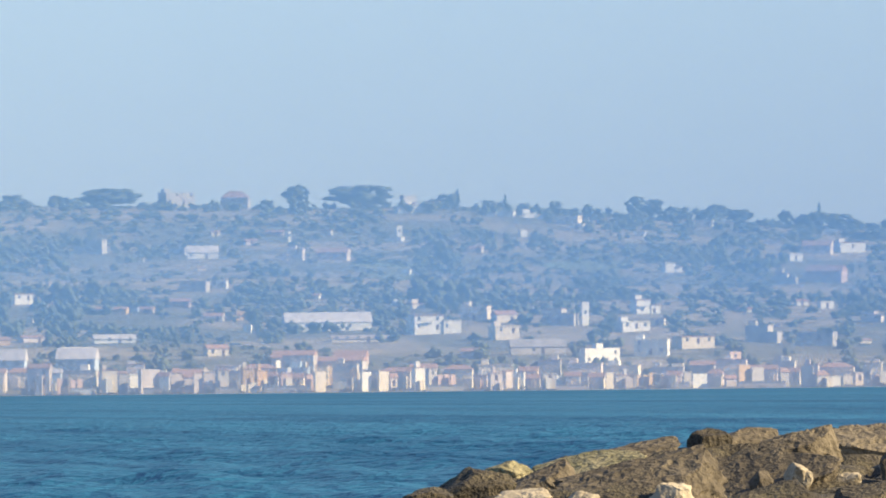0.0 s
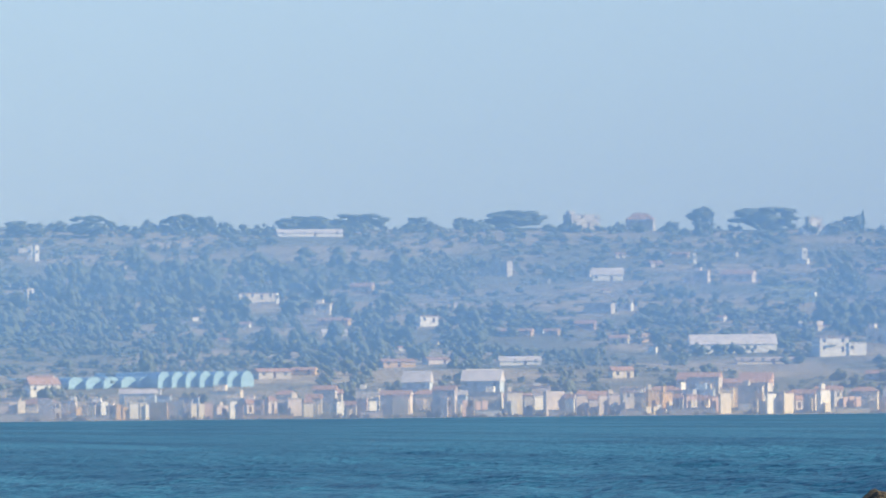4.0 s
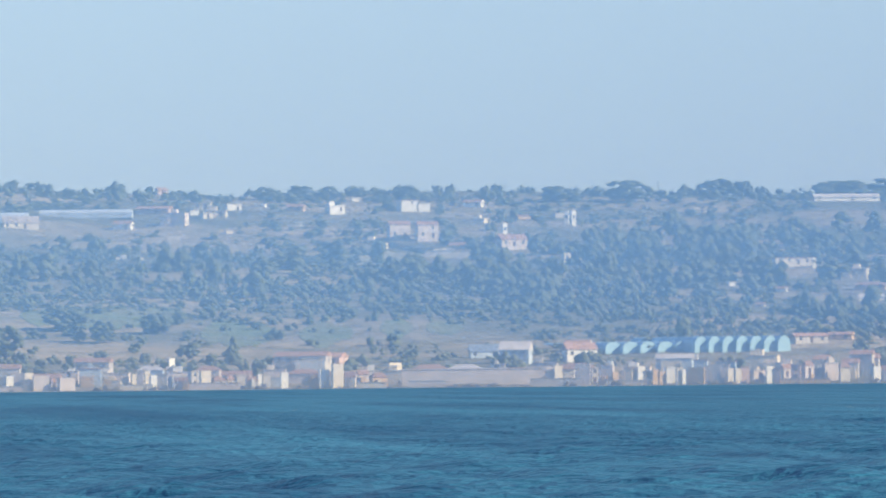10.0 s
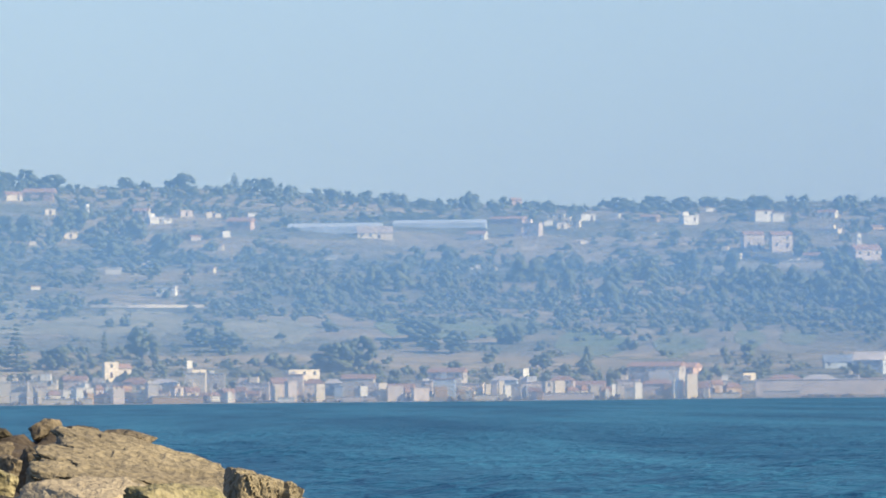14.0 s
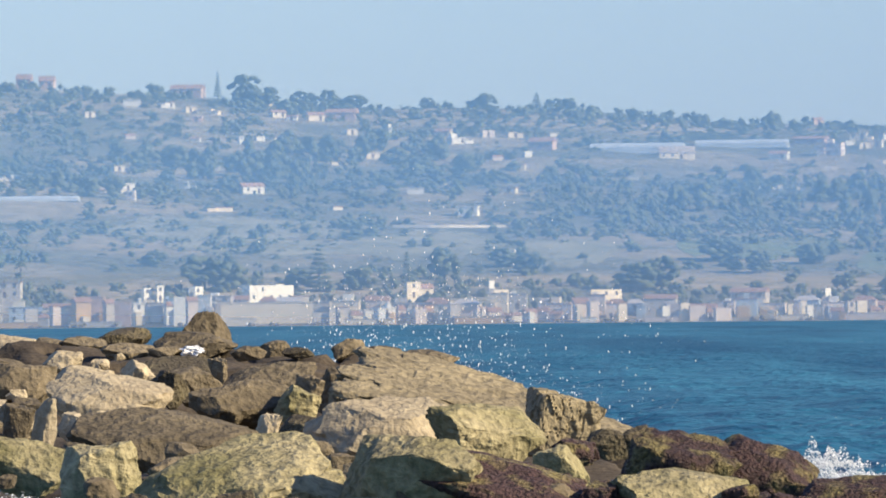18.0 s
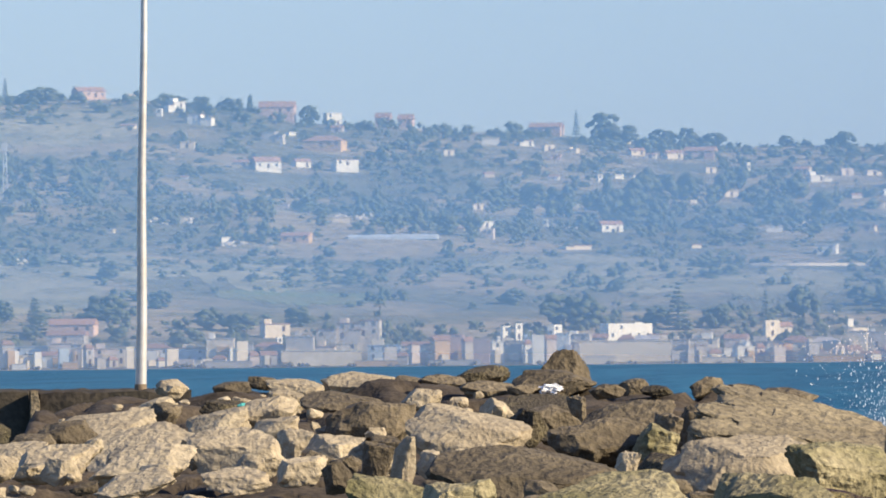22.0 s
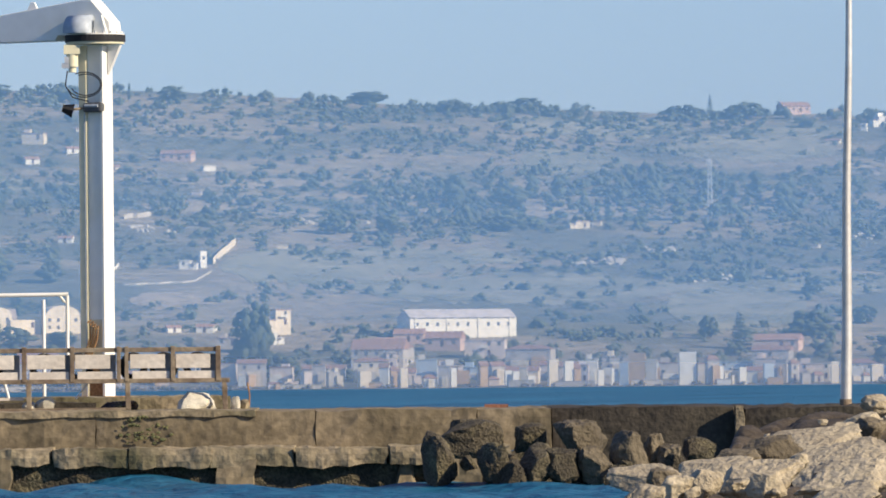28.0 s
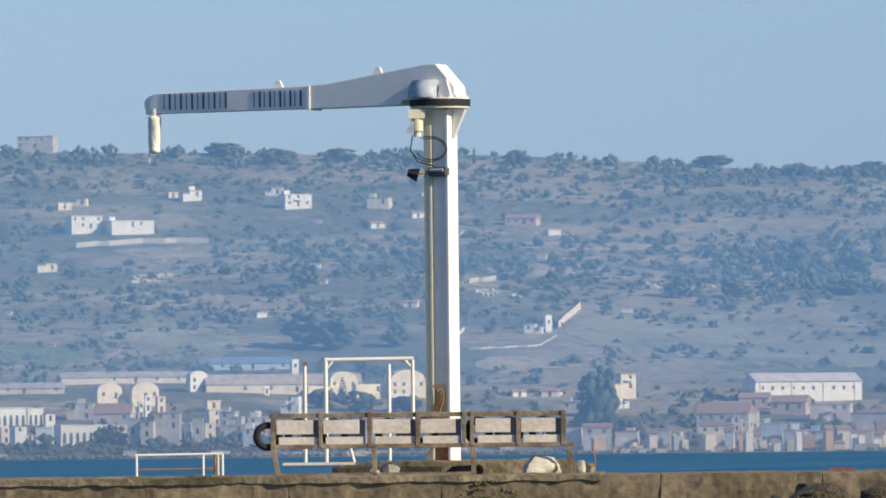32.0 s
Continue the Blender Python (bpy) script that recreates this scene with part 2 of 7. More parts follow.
    bm.faces.new(a)
    bm.faces.new(c[::-1])
    n = len(points)
    for k in range(n):
        bm.faces.new((a[k], c[k], c[(k + 1) % n], a[(k + 1) % n]))
    bmesh.ops.recalc_face_normals(bm, faces=bm.faces[:])
    if bevel:
        bmesh.ops.bevel(bm, geom=bm.edges[:], offset=bevel, segments=1, affect="EDGES")
    return bm


# ---- sea ----
def waves(x, y, d, step):
    h = np.zeros_like(x)
    rs = np.random.RandomState(5)
    for k in range(26):
        lam = 0.7 * 1.09 ** k
        ang = radians(238) + rs.normal(0, 0.7)
        ph = rs.uniform(0, 6.28)
        fade = np.clip((lam / step - 2.2) / 2.0, 0, 1)
        q = (x * math.sin(ang) + y * math.cos(ang)) * 2 * math.pi / lam + ph
        amp = 0.0145 * lam ** 0.6
        gust = 0.65 + 0.35 * np.sin(x * 0.031 + k) * np.cos(y * 0.023 + 2 * k)
        h += amp * gust * fade * (1 - np.abs(np.sin(q / 2)) * 2 + np.cos(q) * 0.3)
    return h


ROUNDNESS = 1.274e7  # twice the earth's radius: the sea falls away with range


def sea():
    rr = 45 * (2600 / 45) ** np.linspace(0, 1, 840)
    bb = np.linspace(-0.26, 0.27, 280)
    R, B = np.meshgrid(rr, bb, indexing="ij")
    x, y = R * np.sin(B), R * np.cos(B)
    z = waves(x, y, R, R * 0.0036) - R ** 2 / ROUNDNESS
    me = mesh_from("sea_swell", np.stack([x, y, z], -1).reshape(-1, 3), grid_faces(840, 280)[:, ::-1], True)
    me.materials.append(M_SEA)
    swell = tagged(new("sea_swell", me), "choppy teal-blue sea with small wind waves", "sea", kind="structure")
    rr = np.concatenate([[0.0, 30], 60 * (7000 / 60) ** np.linspace(0, 1, 60)])
    bb = np.linspace(0, 2 * math.pi, 181)
    R, B = np.meshgrid(rr, bb, indexing="ij")
    me = mesh_from("sea", np.stack([R * np.sin(B), R * np.cos(B), -0.30 - np.minimum(R, 4200) ** 2 / ROUNDNESS], -1).reshape(-1, 3), grid_faces(62, 181)[:, ::-1], True)
    me.materials.append(M_FARSEA)
    tagged(new("water", me), "open blue sea reaching to the far coast", "sea", kind="structure")
    return swell


SWELL = sea()


# ---- land across the bay ----
def hills():
    bs = np.linspace(-300, 300, 420)
    ds = np.concatenate([[3300, 3335], np.linspace(SHORE, CREST, 150), np.linspace(CREST + 25, 4990, 12)])
    v = np.array([[*spot(b, d, ground(b, d))] for d in ds for b in bs])
    me = mesh_from("ground", v, grid_faces(len(ds), len(bs))[:, ::-1], True)
    me.materials.append(M_LAND)
    return tagged(new("ground", me), "dry hillside of scrub and pale grass behind a coast town", "hillside", kind="structure")


hills()


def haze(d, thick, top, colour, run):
    """A leaning tinted sheet that stands in for sea haze; it starts over the water at range d and climbs to top over
    the given run.
    """
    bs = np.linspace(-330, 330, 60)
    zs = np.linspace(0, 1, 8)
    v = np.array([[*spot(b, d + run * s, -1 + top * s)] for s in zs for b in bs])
    me = mesh_from("haze_tint_sheet", v, grid_faces(8, 60), True)
    me.materials.append(haze_mat("haze_tint_sheet", colour, thick, top))
    tagged(new("backdrop_haze", me), "thin bluish tinted sheet standing in for sea haze before the far coast", "haze", kind="structure")


# added sheets: the bluish light of distant air is put into their colour
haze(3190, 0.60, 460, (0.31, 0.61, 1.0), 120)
# low pinkish sheet that gives the town's foot a washed-out look
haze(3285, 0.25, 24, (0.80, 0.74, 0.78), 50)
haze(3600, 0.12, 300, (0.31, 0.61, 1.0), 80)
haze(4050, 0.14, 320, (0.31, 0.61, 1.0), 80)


# ---- trees of the hillside ----
PHI = (1 + 5 ** 0.5) / 2
ICO_V = np.array([(-1, PHI, 0), (1, PHI, 0), (-1, -PHI, 0), (1, -PHI, 0), (0, -1, PHI), (0, 1, PHI), (0, -1, -PHI), (0, 1, -PHI), (PHI, 0, -1), (PHI, 0, 1), (-PHI, 0, -1), (-PHI, 0, 1)]) / (1 + PHI ** 2) ** 0.5
ICO_F = np.array([[int(c, 16) for c in w] for w in "0b5 051 017 07a 0ab 159 5b4 ba2 a76 718 394 342 326 368 389 495 24b 62a 867 981".split()])


OCT_V = np.array([(1, 0, 0), (0, 1, 0), (-1, 0, 0), (0, -1, 0), (0, 0, 1), (0, 0, -1)], float)
OCT_F = np.array([[int(c) for c in w] for w in "014 124 234 304 105 215 325 035".split()])


def crown(rs, w, h, base, count, size, flat=0.8, taper=0.0, base_v=ICO_V, base_f=ICO_F):
    """Clumps of leaves spread through a crown of that width and height above base: places, faces."""
    vs, fs = [], []
    for k in range(count):
        a, u = rs.uniform(0, 6.283), rs.uniform(0, 1)
        s = rs.uniform(0, 1) ** 0.4
        zz = u
        wide = math.sin(math.pi * min(0.97, 0.12 + 0.8 * u)) ** 0.6 * (1 - taper * u)
        c = np.array([math.cos(a) * w / 2 * wide * s, math.sin(a) * w / 2 * wide * s, base + h * zz])
        r = size * rs.uniform(0.6, 1.25) * (1 - 0.5 * taper * u)
        v = base_v * r * rs.uniform(0.7, 1.3, (len(base_v), 1)) * np.array([1, 1, flat])
        t = rs.uniform(0, 6.28)
        v = v @ np.array([[math.cos(t), -math.sin(t), 0], [math.sin(t), math.cos(t), 0], [0, 0, 1]])
        vs.append(v + c)
        fs.append(base_f + len(base_v) * k)
    return np.concatenate(vs), np.concatenate(fs)


def scatter(name, label, category, seed, sites, templates, material):
    """Many plants joined into one object of stuff: sites are place, size, template."""
    rs = np.random.RandomState(seed)
    V, Fs, n = [], [], 0
    for p, size, k in sites:
        tv, tf = templates[k]
        a = rs.uniform(0, 6.28)
        rot = np.array([[math.cos(a), -math.sin(a), 0], [math.sin(a), math.cos(a), 0], [0, 0, 1]])
        V.append(tv @ rot * (size * rs.uniform(0.85, 1.15)) + np.array(p))
        Fs.append(tf + n)
        n += len(tv)
    me = mesh_from(name, np.concatenate(V), np.concatenate(Fs), True)
    me.materials.append(material)
    return tagged(new(name, me), label, category, kind="stuff")


RS = np.random.RandomState(11)
BUSH = [crown(RS, 2.3, 0.62, 0.0, 7, 0.48, base_v=OCT_V, base_f=OCT_F) for k in range(5)]
ROUND = [crown(RS, 1.6, 0.62, 0.15, 7, 0.42, base_v=OCT_V, base_f=OCT_F) for k in range(5)]
TALL = [crown(RS, 0.8, 0.8, 0.2, 10, 0.30, 1.0, 0.2, base_v=OCT_V, base_f=OCT_F) for k in range(4)]

# woods and thickets: bearing, angle, half widths, how dense
WOODS = [(70, 11.5, 40, 4.2, 1.0), (100, 14.0, 24, 3.0, 1.0), (20, 12, 30, 3, 0.6), (150, 9, 40, 3, 0.3), (-150, 21, 60, 2.5, 0.6),
         (-110, 19, 30, 2.5, 0.8), (-60, 15, 40, 3, 0.5), (195, 10, 40, 8, 0.15), (150, 13, 50, 6, 0.15), (130, 7, 50, 4, 0.3), (100, 8, 30, 5, 0.5), (-190, 14, 40, 6, 0.2), (-20, 16, 30, 3, 0.6), (-45, 20.5, 62, 6.5, 0.3), (5, 17, 40, 3, 0.12)]
# open fields: bearing, angle, half widths
FIELDS = [(-30, 6.2, 62, 2.4), (-110, 8, 45, 2.6), (-92, 25.5, 14, 2.4), (40, 4.6, 40, 1.8), (140, 13.2, 10, 0.9), (-170, 12, 50, 2.5), (-60, 5.4, 30, 2)]


def thick(b, v):
    k = 0.50 + 0.5 * noise.noise(Vector((b / 9.0, v / 2.2, 1.7))) + 0.25 * noise.noise(Vector((b / 3.0, v / 0.9, 5.7)))
    k += 0.5 * noise.noise(Vector((b / 15.0, v / 0.75, 8.3)))
    for wb, wv, hb, hv, amount in WOODS:
        q = ((b - wb) / hb) ** 2 + ((v - wv) / hv) ** 2
        if q < 1:
            k += amount * (1 - q) ** 0.5
    if b < -70:
        k -= 0.05
    if v > ridge(b) - 4.5:
        k += 0.36 if b < -60 else 0.14
    for wb, wv, hb, hv in FIELDS:
        q = ((b - wb) / hb) ** 2 + ((v - wv) / hv) ** 2
        if q < 1:
            k -= 0.62 * (1 - q) ** 0.4
    return k


BUILT = {}


def hillside_plants():
    rs = random.Random(4)
    trees, bushes, tall = [], [], []
    for k in range(36000):
        b, s = rs.uniform(-240, 240), rs.uniform(0.02, 1.0) ** 0.9
        v = ridge(b) * s
        t = thick(b, v)
        if rs.random() > t:
            continue
        if any(abs(b - hb) < hw and -0.15 < hv - v < 1.9 for hb, hv, hw in BUILT.get(int(b // 8), ())):
            continue
        d = SHORE + (CREST - SHORE) * s
        p = spot(b, d, ground(b, d) - 0.2)
        kind = rs.random()
        if kind < (0.5 if t < 0.95 else 0.15):
            bushes.append((p, rs.uniform(0.9, 2.4), rs.randrange(5)))
        elif kind < 0.9 or t < 1.25 or v > ridge(b) - 4:
            trees.append((p, (1.5 + 2.7 * rs.random() ** 1.6) * (1.15 if t > 0.95 and v < ridge(b) - 4 else 1), rs.randrange(5)))
        else:
            tall.append((p, rs.uniform(6, 10), rs.randrange(4)))
    for k in range(520):
        b = rs.uniform(-240, 240)
        d = CREST - rs.uniform(0, 60)
        p = spot(b, d, ground(b, d) - 0.3)
        trees.append((p, rs.uniform(2.4, 5.6), rs.randrange(5)))
    for k in range(450):
        b, v = rs.uniform(-125, 75), rs.uniform(3.2, 10.5)
        d = SHORE + (CREST - SHORE) * v / ridge(b)
        if noise.noise(Vector((b / 7.0, v, 4.4))) > -0.15:
            trees.append((spot(b, d, ground(b, d) - 0.3), rs.uniform(1.8, 4.4), rs.randrange(5)))
    for k in range(420):
        b = rs.uniform(-236, 236)
        if 20 < b < 75 and rs.random() < 0.5:
            continue
        d = SHORE + (rs.uniform(45, 130) if k % 3 else rs.uniform(10, 24))
        trees.append((spot(b, d, ground(b, d) - 0.3), rs.uniform(2.6, 5.6), rs.randrange(5)))
    scatter("hillside_trees", "dark green trees scattered over the hillside", "trees", 1, trees, ROUND, M_LEAF)
    scatter("hillside_shrubs", "low grey-green scrub on the dry slope", "shrubs", 2, bushes, BUSH, M_LEAF)
    scatter("wood_trees", "tall rounded trees of a dense wood", "trees", 3, tall, TALL, M_LEAF)



# ---- fields between the woods ----
SOIL = {
    "green": mat("green_field", (0.17, 0.21, 0.085), 0.95, 0.4, 0.03, 0, second=(0.22, 0.22, 0.11)),
    "pale": mat("pale_dry_grass", (0.37, 0.335, 0.21), 0.95, 0.4, 0.03, 0, second=(0.235, 0.22, 0.125)),
    "tan": mat("tan_bare_soil", (0.47, 0.375, 0.24), 0.95, 0.4, 0.03, 0, second=(0.27, 0.225, 0.14)),
}


def field(b0, b1, v0, v1, kind):
    """A field that lies on the land, with an uneven edge."""
    n, k = 70, 14
    d0, d1 = land((b0 + b1) / 2, v0), land((b0 + b1) / 2, v1)
    if d1 - d0 < 6:
        d1 = d0 + 6
    v = []
    for j in range(k):
        for i in range(n):
            s, t = i / (n - 1), j / (k - 1)
            b = b0 + (b1 - b0) * s
            side = 1 if t > 0.5 else -1
            wob = 0.45 * noise.noise(Vector((b / 2.6, side * 3.0, b0))) + 0.35 * noise.noise(Vector((b / 0.8, side * 5.0, b0))) + 0.25 * noise.noise(Vector((b / 0.25, side * 7.0, b0)))
            pinch = (4 * s * (1 - s)) ** 0.5
            d = (d0 + d1) / 2 + (d1 - d0) * (t - 0.5) * pinch * (1 + wob)
            p = spot(b, d)
            v.append((p.x, p.y, ground(b, d) + 0.15))
    me = mesh_from("field", np.array(v), grid_faces(k, n)[:, ::-1], True)
    me.materials.append(SOIL[kind])
    words = {"green": "green field on the slope", "pale": "field of pale dry grass on the slope", "tan": "strip of bare tan soil on the slope"}
    tagged(new("field", me), words[kind], "field", kind="structure")


field(155.7, 164.5, 12.51, 13.57, "green")
field(166.9, 177.2, 9.08, 11.26, "tan")
field(151.9, 160.7, 10.43, 11.12, "pale")
field(198.1, 201.2, 7.23, 9.72, "tan")
field(176.9, 186.9, 12.41, 13.53, "green")
field(156.9, 164.4, 11.51, 12.38, "green")
field(35.1, 43.6, 4.07, 7.00, "green")
field(46.0, 52.0, 3.97, 6.40, "green")
field(55.0, 58.6, 4.76, 6.82, "green")
field(60.1, 64.1, 5.08, 6.77, "green")
field(45.2, 52.7, 16.19, 16.81, "tan")
field(87.7, 96.4, 18.13, 18.94, "tan")
field(73.9, 83.9, 13.65, 14.52, "tan")
field(50.2, 60.2, 12.76, 14.32, "pale")
field(-47.2, -17.2, 9.29, 11.04, "pale")
field(-20.4, -3.5, 6.35, 9.47, "pale")
field(-41.0, -17.3, 7.14, 8.76, "pale")
field(-3.6, 8.9, 5.58, 8.70, "pale")
field(15.2, 33.9, 5.99, 8.49, "green")
field(4.1, 21.5, 20.46, 21.39, "tan")
field(37.1, 50.2, 16.08, 17.33, "tan")
field(-100.7, -77.0, 9.04, 11.84, "pale")
field(-79.5, -59.6, 7.91, 10.71, "pale")
field(-75.2, -55.8, 6.00, 7.56, "green")
field(-103.2, -87.6, 5.36, 10.97, "pale")
field(-103.1, -84.3, 23.92, 26.85, "pale")
field(-48.3, -25.2, 8.51, 11.32, "pale")
field(-121.6, -100.4, 26.66, 28.97, "pale")
field(-119.2, -106.7, 22.75, 25.55, "pale")
field(-142.3, -121.7, 20.00, 21.07, "tan")
field(-131.7, -100.5, 17.85, 19.35, "tan")
field(-150.4, -119.2, 12.05, 14.86, "pale")
field(-138.0, -100.6, 8.40, 11.89, "pale")
field(-156.6, -144.1, 21.55, 22.49, "tan")
field(-95.4, -82.9, 26.43, 28.11, "pale")
field(-203.6, -188.6, 10.01, 15.00, "pale")
field(-214.9, -204.9, 9.53, 12.02, "green")
field(-191.1, -171.1, 21.08, 23.26, "pale")
field(-205.5, -189.9, 15.95, 17.51, "tan")
field(-161.1, -139.9, 18.25, 20.13, "tan")
field(-152.5, -133.7, 10.69, 14.43, "pale")
field(-162.5, -152.5, 8.35, 10.22, "tan")
field(-202.3, -184.8, 21.46, 22.46, "tan")
field(-158.6, -136.1, 21.59, 22.59, "tan")


# ---- single trees that stand out ----
def unit_mesh(name, data, material):
    me = mesh_from(name, *data, True)
    me.materials.append(material)
    return me


def trunk_mesh():
    bm = bmesh.new()
    tube(bm, (0, 0, -0.15), (0.01, 0, 0.5), 0.05, 0.025, 7)
    for k in range(4):
        a = k * 1.7
        tube(bm, (0, 0, 0.3 + 0.05 * k), (0.2 * math.cos(a), 0.2 * math.sin(a), 0.55 + 0.05 * k), 0.022, 0.01, 5)
    me = bpy.data.meshes.new("trunk")
    bm.to_mesh(me)
    bm.free()
    me.materials.append(M_WOOD)
    return me


def conifer_crown(rs):
    vs, fs, n = [], [], 0
    for k in range(9):
        z, r = 0.12 + 0.095 * k, 0.5 * (1 - k / 9.6)
        for j in range(7):
            a = j * 0.9 + k + rs.uniform(-0.2, 0.2)
            c = np.array([math.cos(a) * r * 0.6, math.sin(a) * r * 0.6, z])
            v = ICO_V * rs.uniform(0.7, 1.2, (12, 1)) * np.array([r * 0.42 + 0.03, r * 0.42 + 0.03, 0.035])
            vs.append(v + c)
            fs.append(ICO_F + n)
            n += 12
    return np.concatenate(vs), np.concatenate(fs)


def palm_crown(rs):
    vs, fs, n = [], [], 0
    for k in range(16):
        a, up = k * 0.393 + rs.uniform(-0.1, 0.1), rs.uniform(-0.1, 0.5)
        for j in range(4):
            s = (j + 0.6) / 4
            c = np.array([math.cos(a) * 0.48 * s, math.sin(a) * 0.48 * s, 0.72 + 0.3 * up * s * 2 - 0.28 * s * s])
            vs.append(ICO_V * np.array([0.09, 0.09, 0.028]) + c)
            fs.append(ICO_F + n)
            n += 12
    return np.concatenate(vs), np.concatenate(fs)


RT = np.random.RandomState(23)
TRUNK = trunk_mesh()
CROWNS = {
    "round": [unit_mesh("crown", crown(RT, 1.0, 0.72, 0.16, 46, 0.14), M_LEAF) for k in range(4)],
    "umbrella": [unit_mesh("crown", crown(RT, 1.0, 0.62, 0.22, 70, 0.12, 0.9), M_LEAF) for k in range(2)],
    "cypress": [unit_mesh("crown", crown(RT, 0.8, 0.9, 0.08, 34, 0.16, 1.2, 0.7), M_LEAF) for k in range(2)],
    "conifer": [unit_mesh("crown", conifer_crown(RT), M_LEAF) for k in range(2)],
    "palm": [unit_mesh("crown", palm_crown(RT), M_LEAF) for k in range(1)],
}
TREE_WORDS = {
    "round": ("broad_tree", "dark green broad-crowned tree rising above the scrub", "tree"),
    "umbrella": ("umbrella_pine", "wide dark green umbrella pine on the ridge", "pine tree"),
    "cypress": ("cypress", "slender dark cypress standing against the slope", "cypress tree"),
    "conifer": ("araucaria", "tall tiered conifer with level branches", "conifer"),
    "palm": ("palm_tree", "tall palm with a bare trunk and drooping fronds", "palm tree"),
}
tree_count = 0


def tree(b, v, w, h, kind):
    global tree_count
    tree_count += 1
    d = land(b, v) - 3
    if v < 1.5:
        d = SHORE + 12 + 9 * (tree_count % 4)
    base = min(ground(b, d), level(v, d)) - 0.3
    tall = level(v + h, d) - base
    name, label, category = TREE_WORDS[kind]
    m = Matrix.Translation(spot(b, d, base)) @ Matrix.Rotation(tree_count * 1.3, 4, "Z") @ Matrix.Diagonal((w * d / 1000, w * d / 1000, tall, 1))
    ob = thing(name, m, label, category, "trees of the hillside")
    for part_name, me in (("trunk", TRUNK), ("crown", CROWNS[kind][tree_count % len(CROWNS[kind])])):
        o = new(part_name, me)
        o.parent = ob


tree(129.0, 20.32, 6.99, 1.93, "umbrella")
tree(157.0, 19.66, 8.23, 2.74, "umbrella")
tree(149.9, 20.23, 2.87, 2.12, "round")
tree(118.4, 20.04, 3.49, 1.50, "round")
tree(123.7, 20.12, 2.50, 1.25, "round")
tree(166.4, 19.56, 3.12, 1.62, "round")
tree(167.6, 19.67, 0.94, 1.87, "cypress")
tree(171.1, 19.01, 1.87, 1.68, "palm")
tree(172.9, 19.24, 0.94, 1.62, "cypress")
tree(174.8, 18.97, 1.37, 1.06, "round")
tree(182.0, 18.27, 1.37, 1.56, "round")
tree(187.3, 18.34, 2.50, 2.37, "round")
tree(189.1, 18.32, 2.74, 2.00, "round")
tree(191.9, 17.91, 3.12, 1.62, "round")
tree(196.3, 17.87, 2.62, 1.81, "round")
tree(207.5, 18.36, 1.06, 1.31, "cypress")
tree(206.9, 17.00, 3.74, 1.75, "round")
tree(210.0, 16.71, 3.74, 1.87, "round")
tree(203.8, 17.78, 1.62, 1.19, "round")
tree(213.9, 15.55, 2.50, 1.93, "round")
tree(198.8, 17.71, 3.12, 1.37, "round")
tree(165.7, 13.83, 1.87, 1.87, "round")
tree(200.0, 12.21, 3.74, 1.56, "round")
tree(82.4, 19.62, 5.24, 2.50, "round")
tree(74.9, 19.70, 4.12, 1.75, "round")
tree(57.8, 20.25, 2.87, 1.50, "round")
tree(92.4, 20.39, 3.74, 1.68, "round")
tree(94.9, 20.36, 3.12, 1.50, "round")
tree(106.1, 20.36, 6.86, 1.43, "umbrella")
tree(112.3, 20.42, 6.24, 1.62, "umbrella")
tree(104.9, 20.38, 3.12, 1.00, "round")
tree(49.3, 20.21, 2.87, 1.50, "round")
tree(46.2, 20.24, 3.12, 1.56, "round")
tree(42.5, 20.28, 2.50, 1.43, "round")
tree(25.8, 20.94, 2.50, 1.06, "round")
tree(-32.1, 23.76, 3.99, 3.49, "round")
tree(-29.9, 23.61, 3.12, 2.12, "round")
tree(-35.2, 24.66, 1.00, 3.06, "conifer")
tree(-25.8, 23.45, 3.24, 1.81, "round")
tree(-22.7, 23.42, 2.87, 2.00, "round")
tree(-20.2, 23.15, 3.12, 1.62, "round")
tree(-12.1, 23.32, 1.87, 1.12, "round")
tree(-5.6, 23.01, 2.37, 1.81, "round")
tree(0.0, 22.83, 1.62, 2.12, "conifer")
tree(3.6, 22.67, 2.00, 1.50, "round")
tree(1.9, 22.69, 2.25, 1.50, "round")
tree(-24.2, 3.10, 3.37, 5.24, "conifer")
tree(-14.5, 3.63, 1.50, 4.12, "conifer")
tree(-10.4, 4.22, 3.62, 3.37, "round")
tree(10.8, 2.76, 4.37, 3.37, "round")
tree(13.6, 2.86, 4.37, 3.87, "round")
tree(-42.8, 6.15, 3.12, 1.62, "round")
tree(-36.9, 3.35, 4.99, 3.87, "round")
tree(-34.4, 3.33, 4.37, 3.62, "round")
tree(-31.0, 7.28, 1.75, 1.50, "round")
tree(-19.8, 3.18, 3.74, 2.62, "round")
tree(-26.7, 3.38, 3.74, 2.18, "round")
tree(24.5, 4.62, 2.74, 2.62, "round")
tree(30.1, 5.56, 3.74, 2.25, "round")
tree(21.7, 4.77, 2.25, 2.00, "round")
tree(33.8, 2.66, 2.50, 2.00, "round")
tree(38.8, 2.98, 2.12, 2.25, "cypress")
tree(20.1, 6.03, 4.99, 2.50, "round")
tree(-3.6, 5.65, 3.74, 2.18, "round")
tree(-1.1, 5.00, 3.74, 2.18, "round")
tree(-98.6, 4.52, 2.25, 2.56, "round")
tree(-95.0, 3.36, 2.50, 4.24, "conifer")
tree(-57.1, 4.85, 1.50, 2.43, "palm")
tree(-65.9, 3.82, 3.74, 2.18, "round")
tree(-87.4, 4.78, 4.37, 2.99, "round")
tree(-81.4, 5.97, 3.12, 2.06, "round")
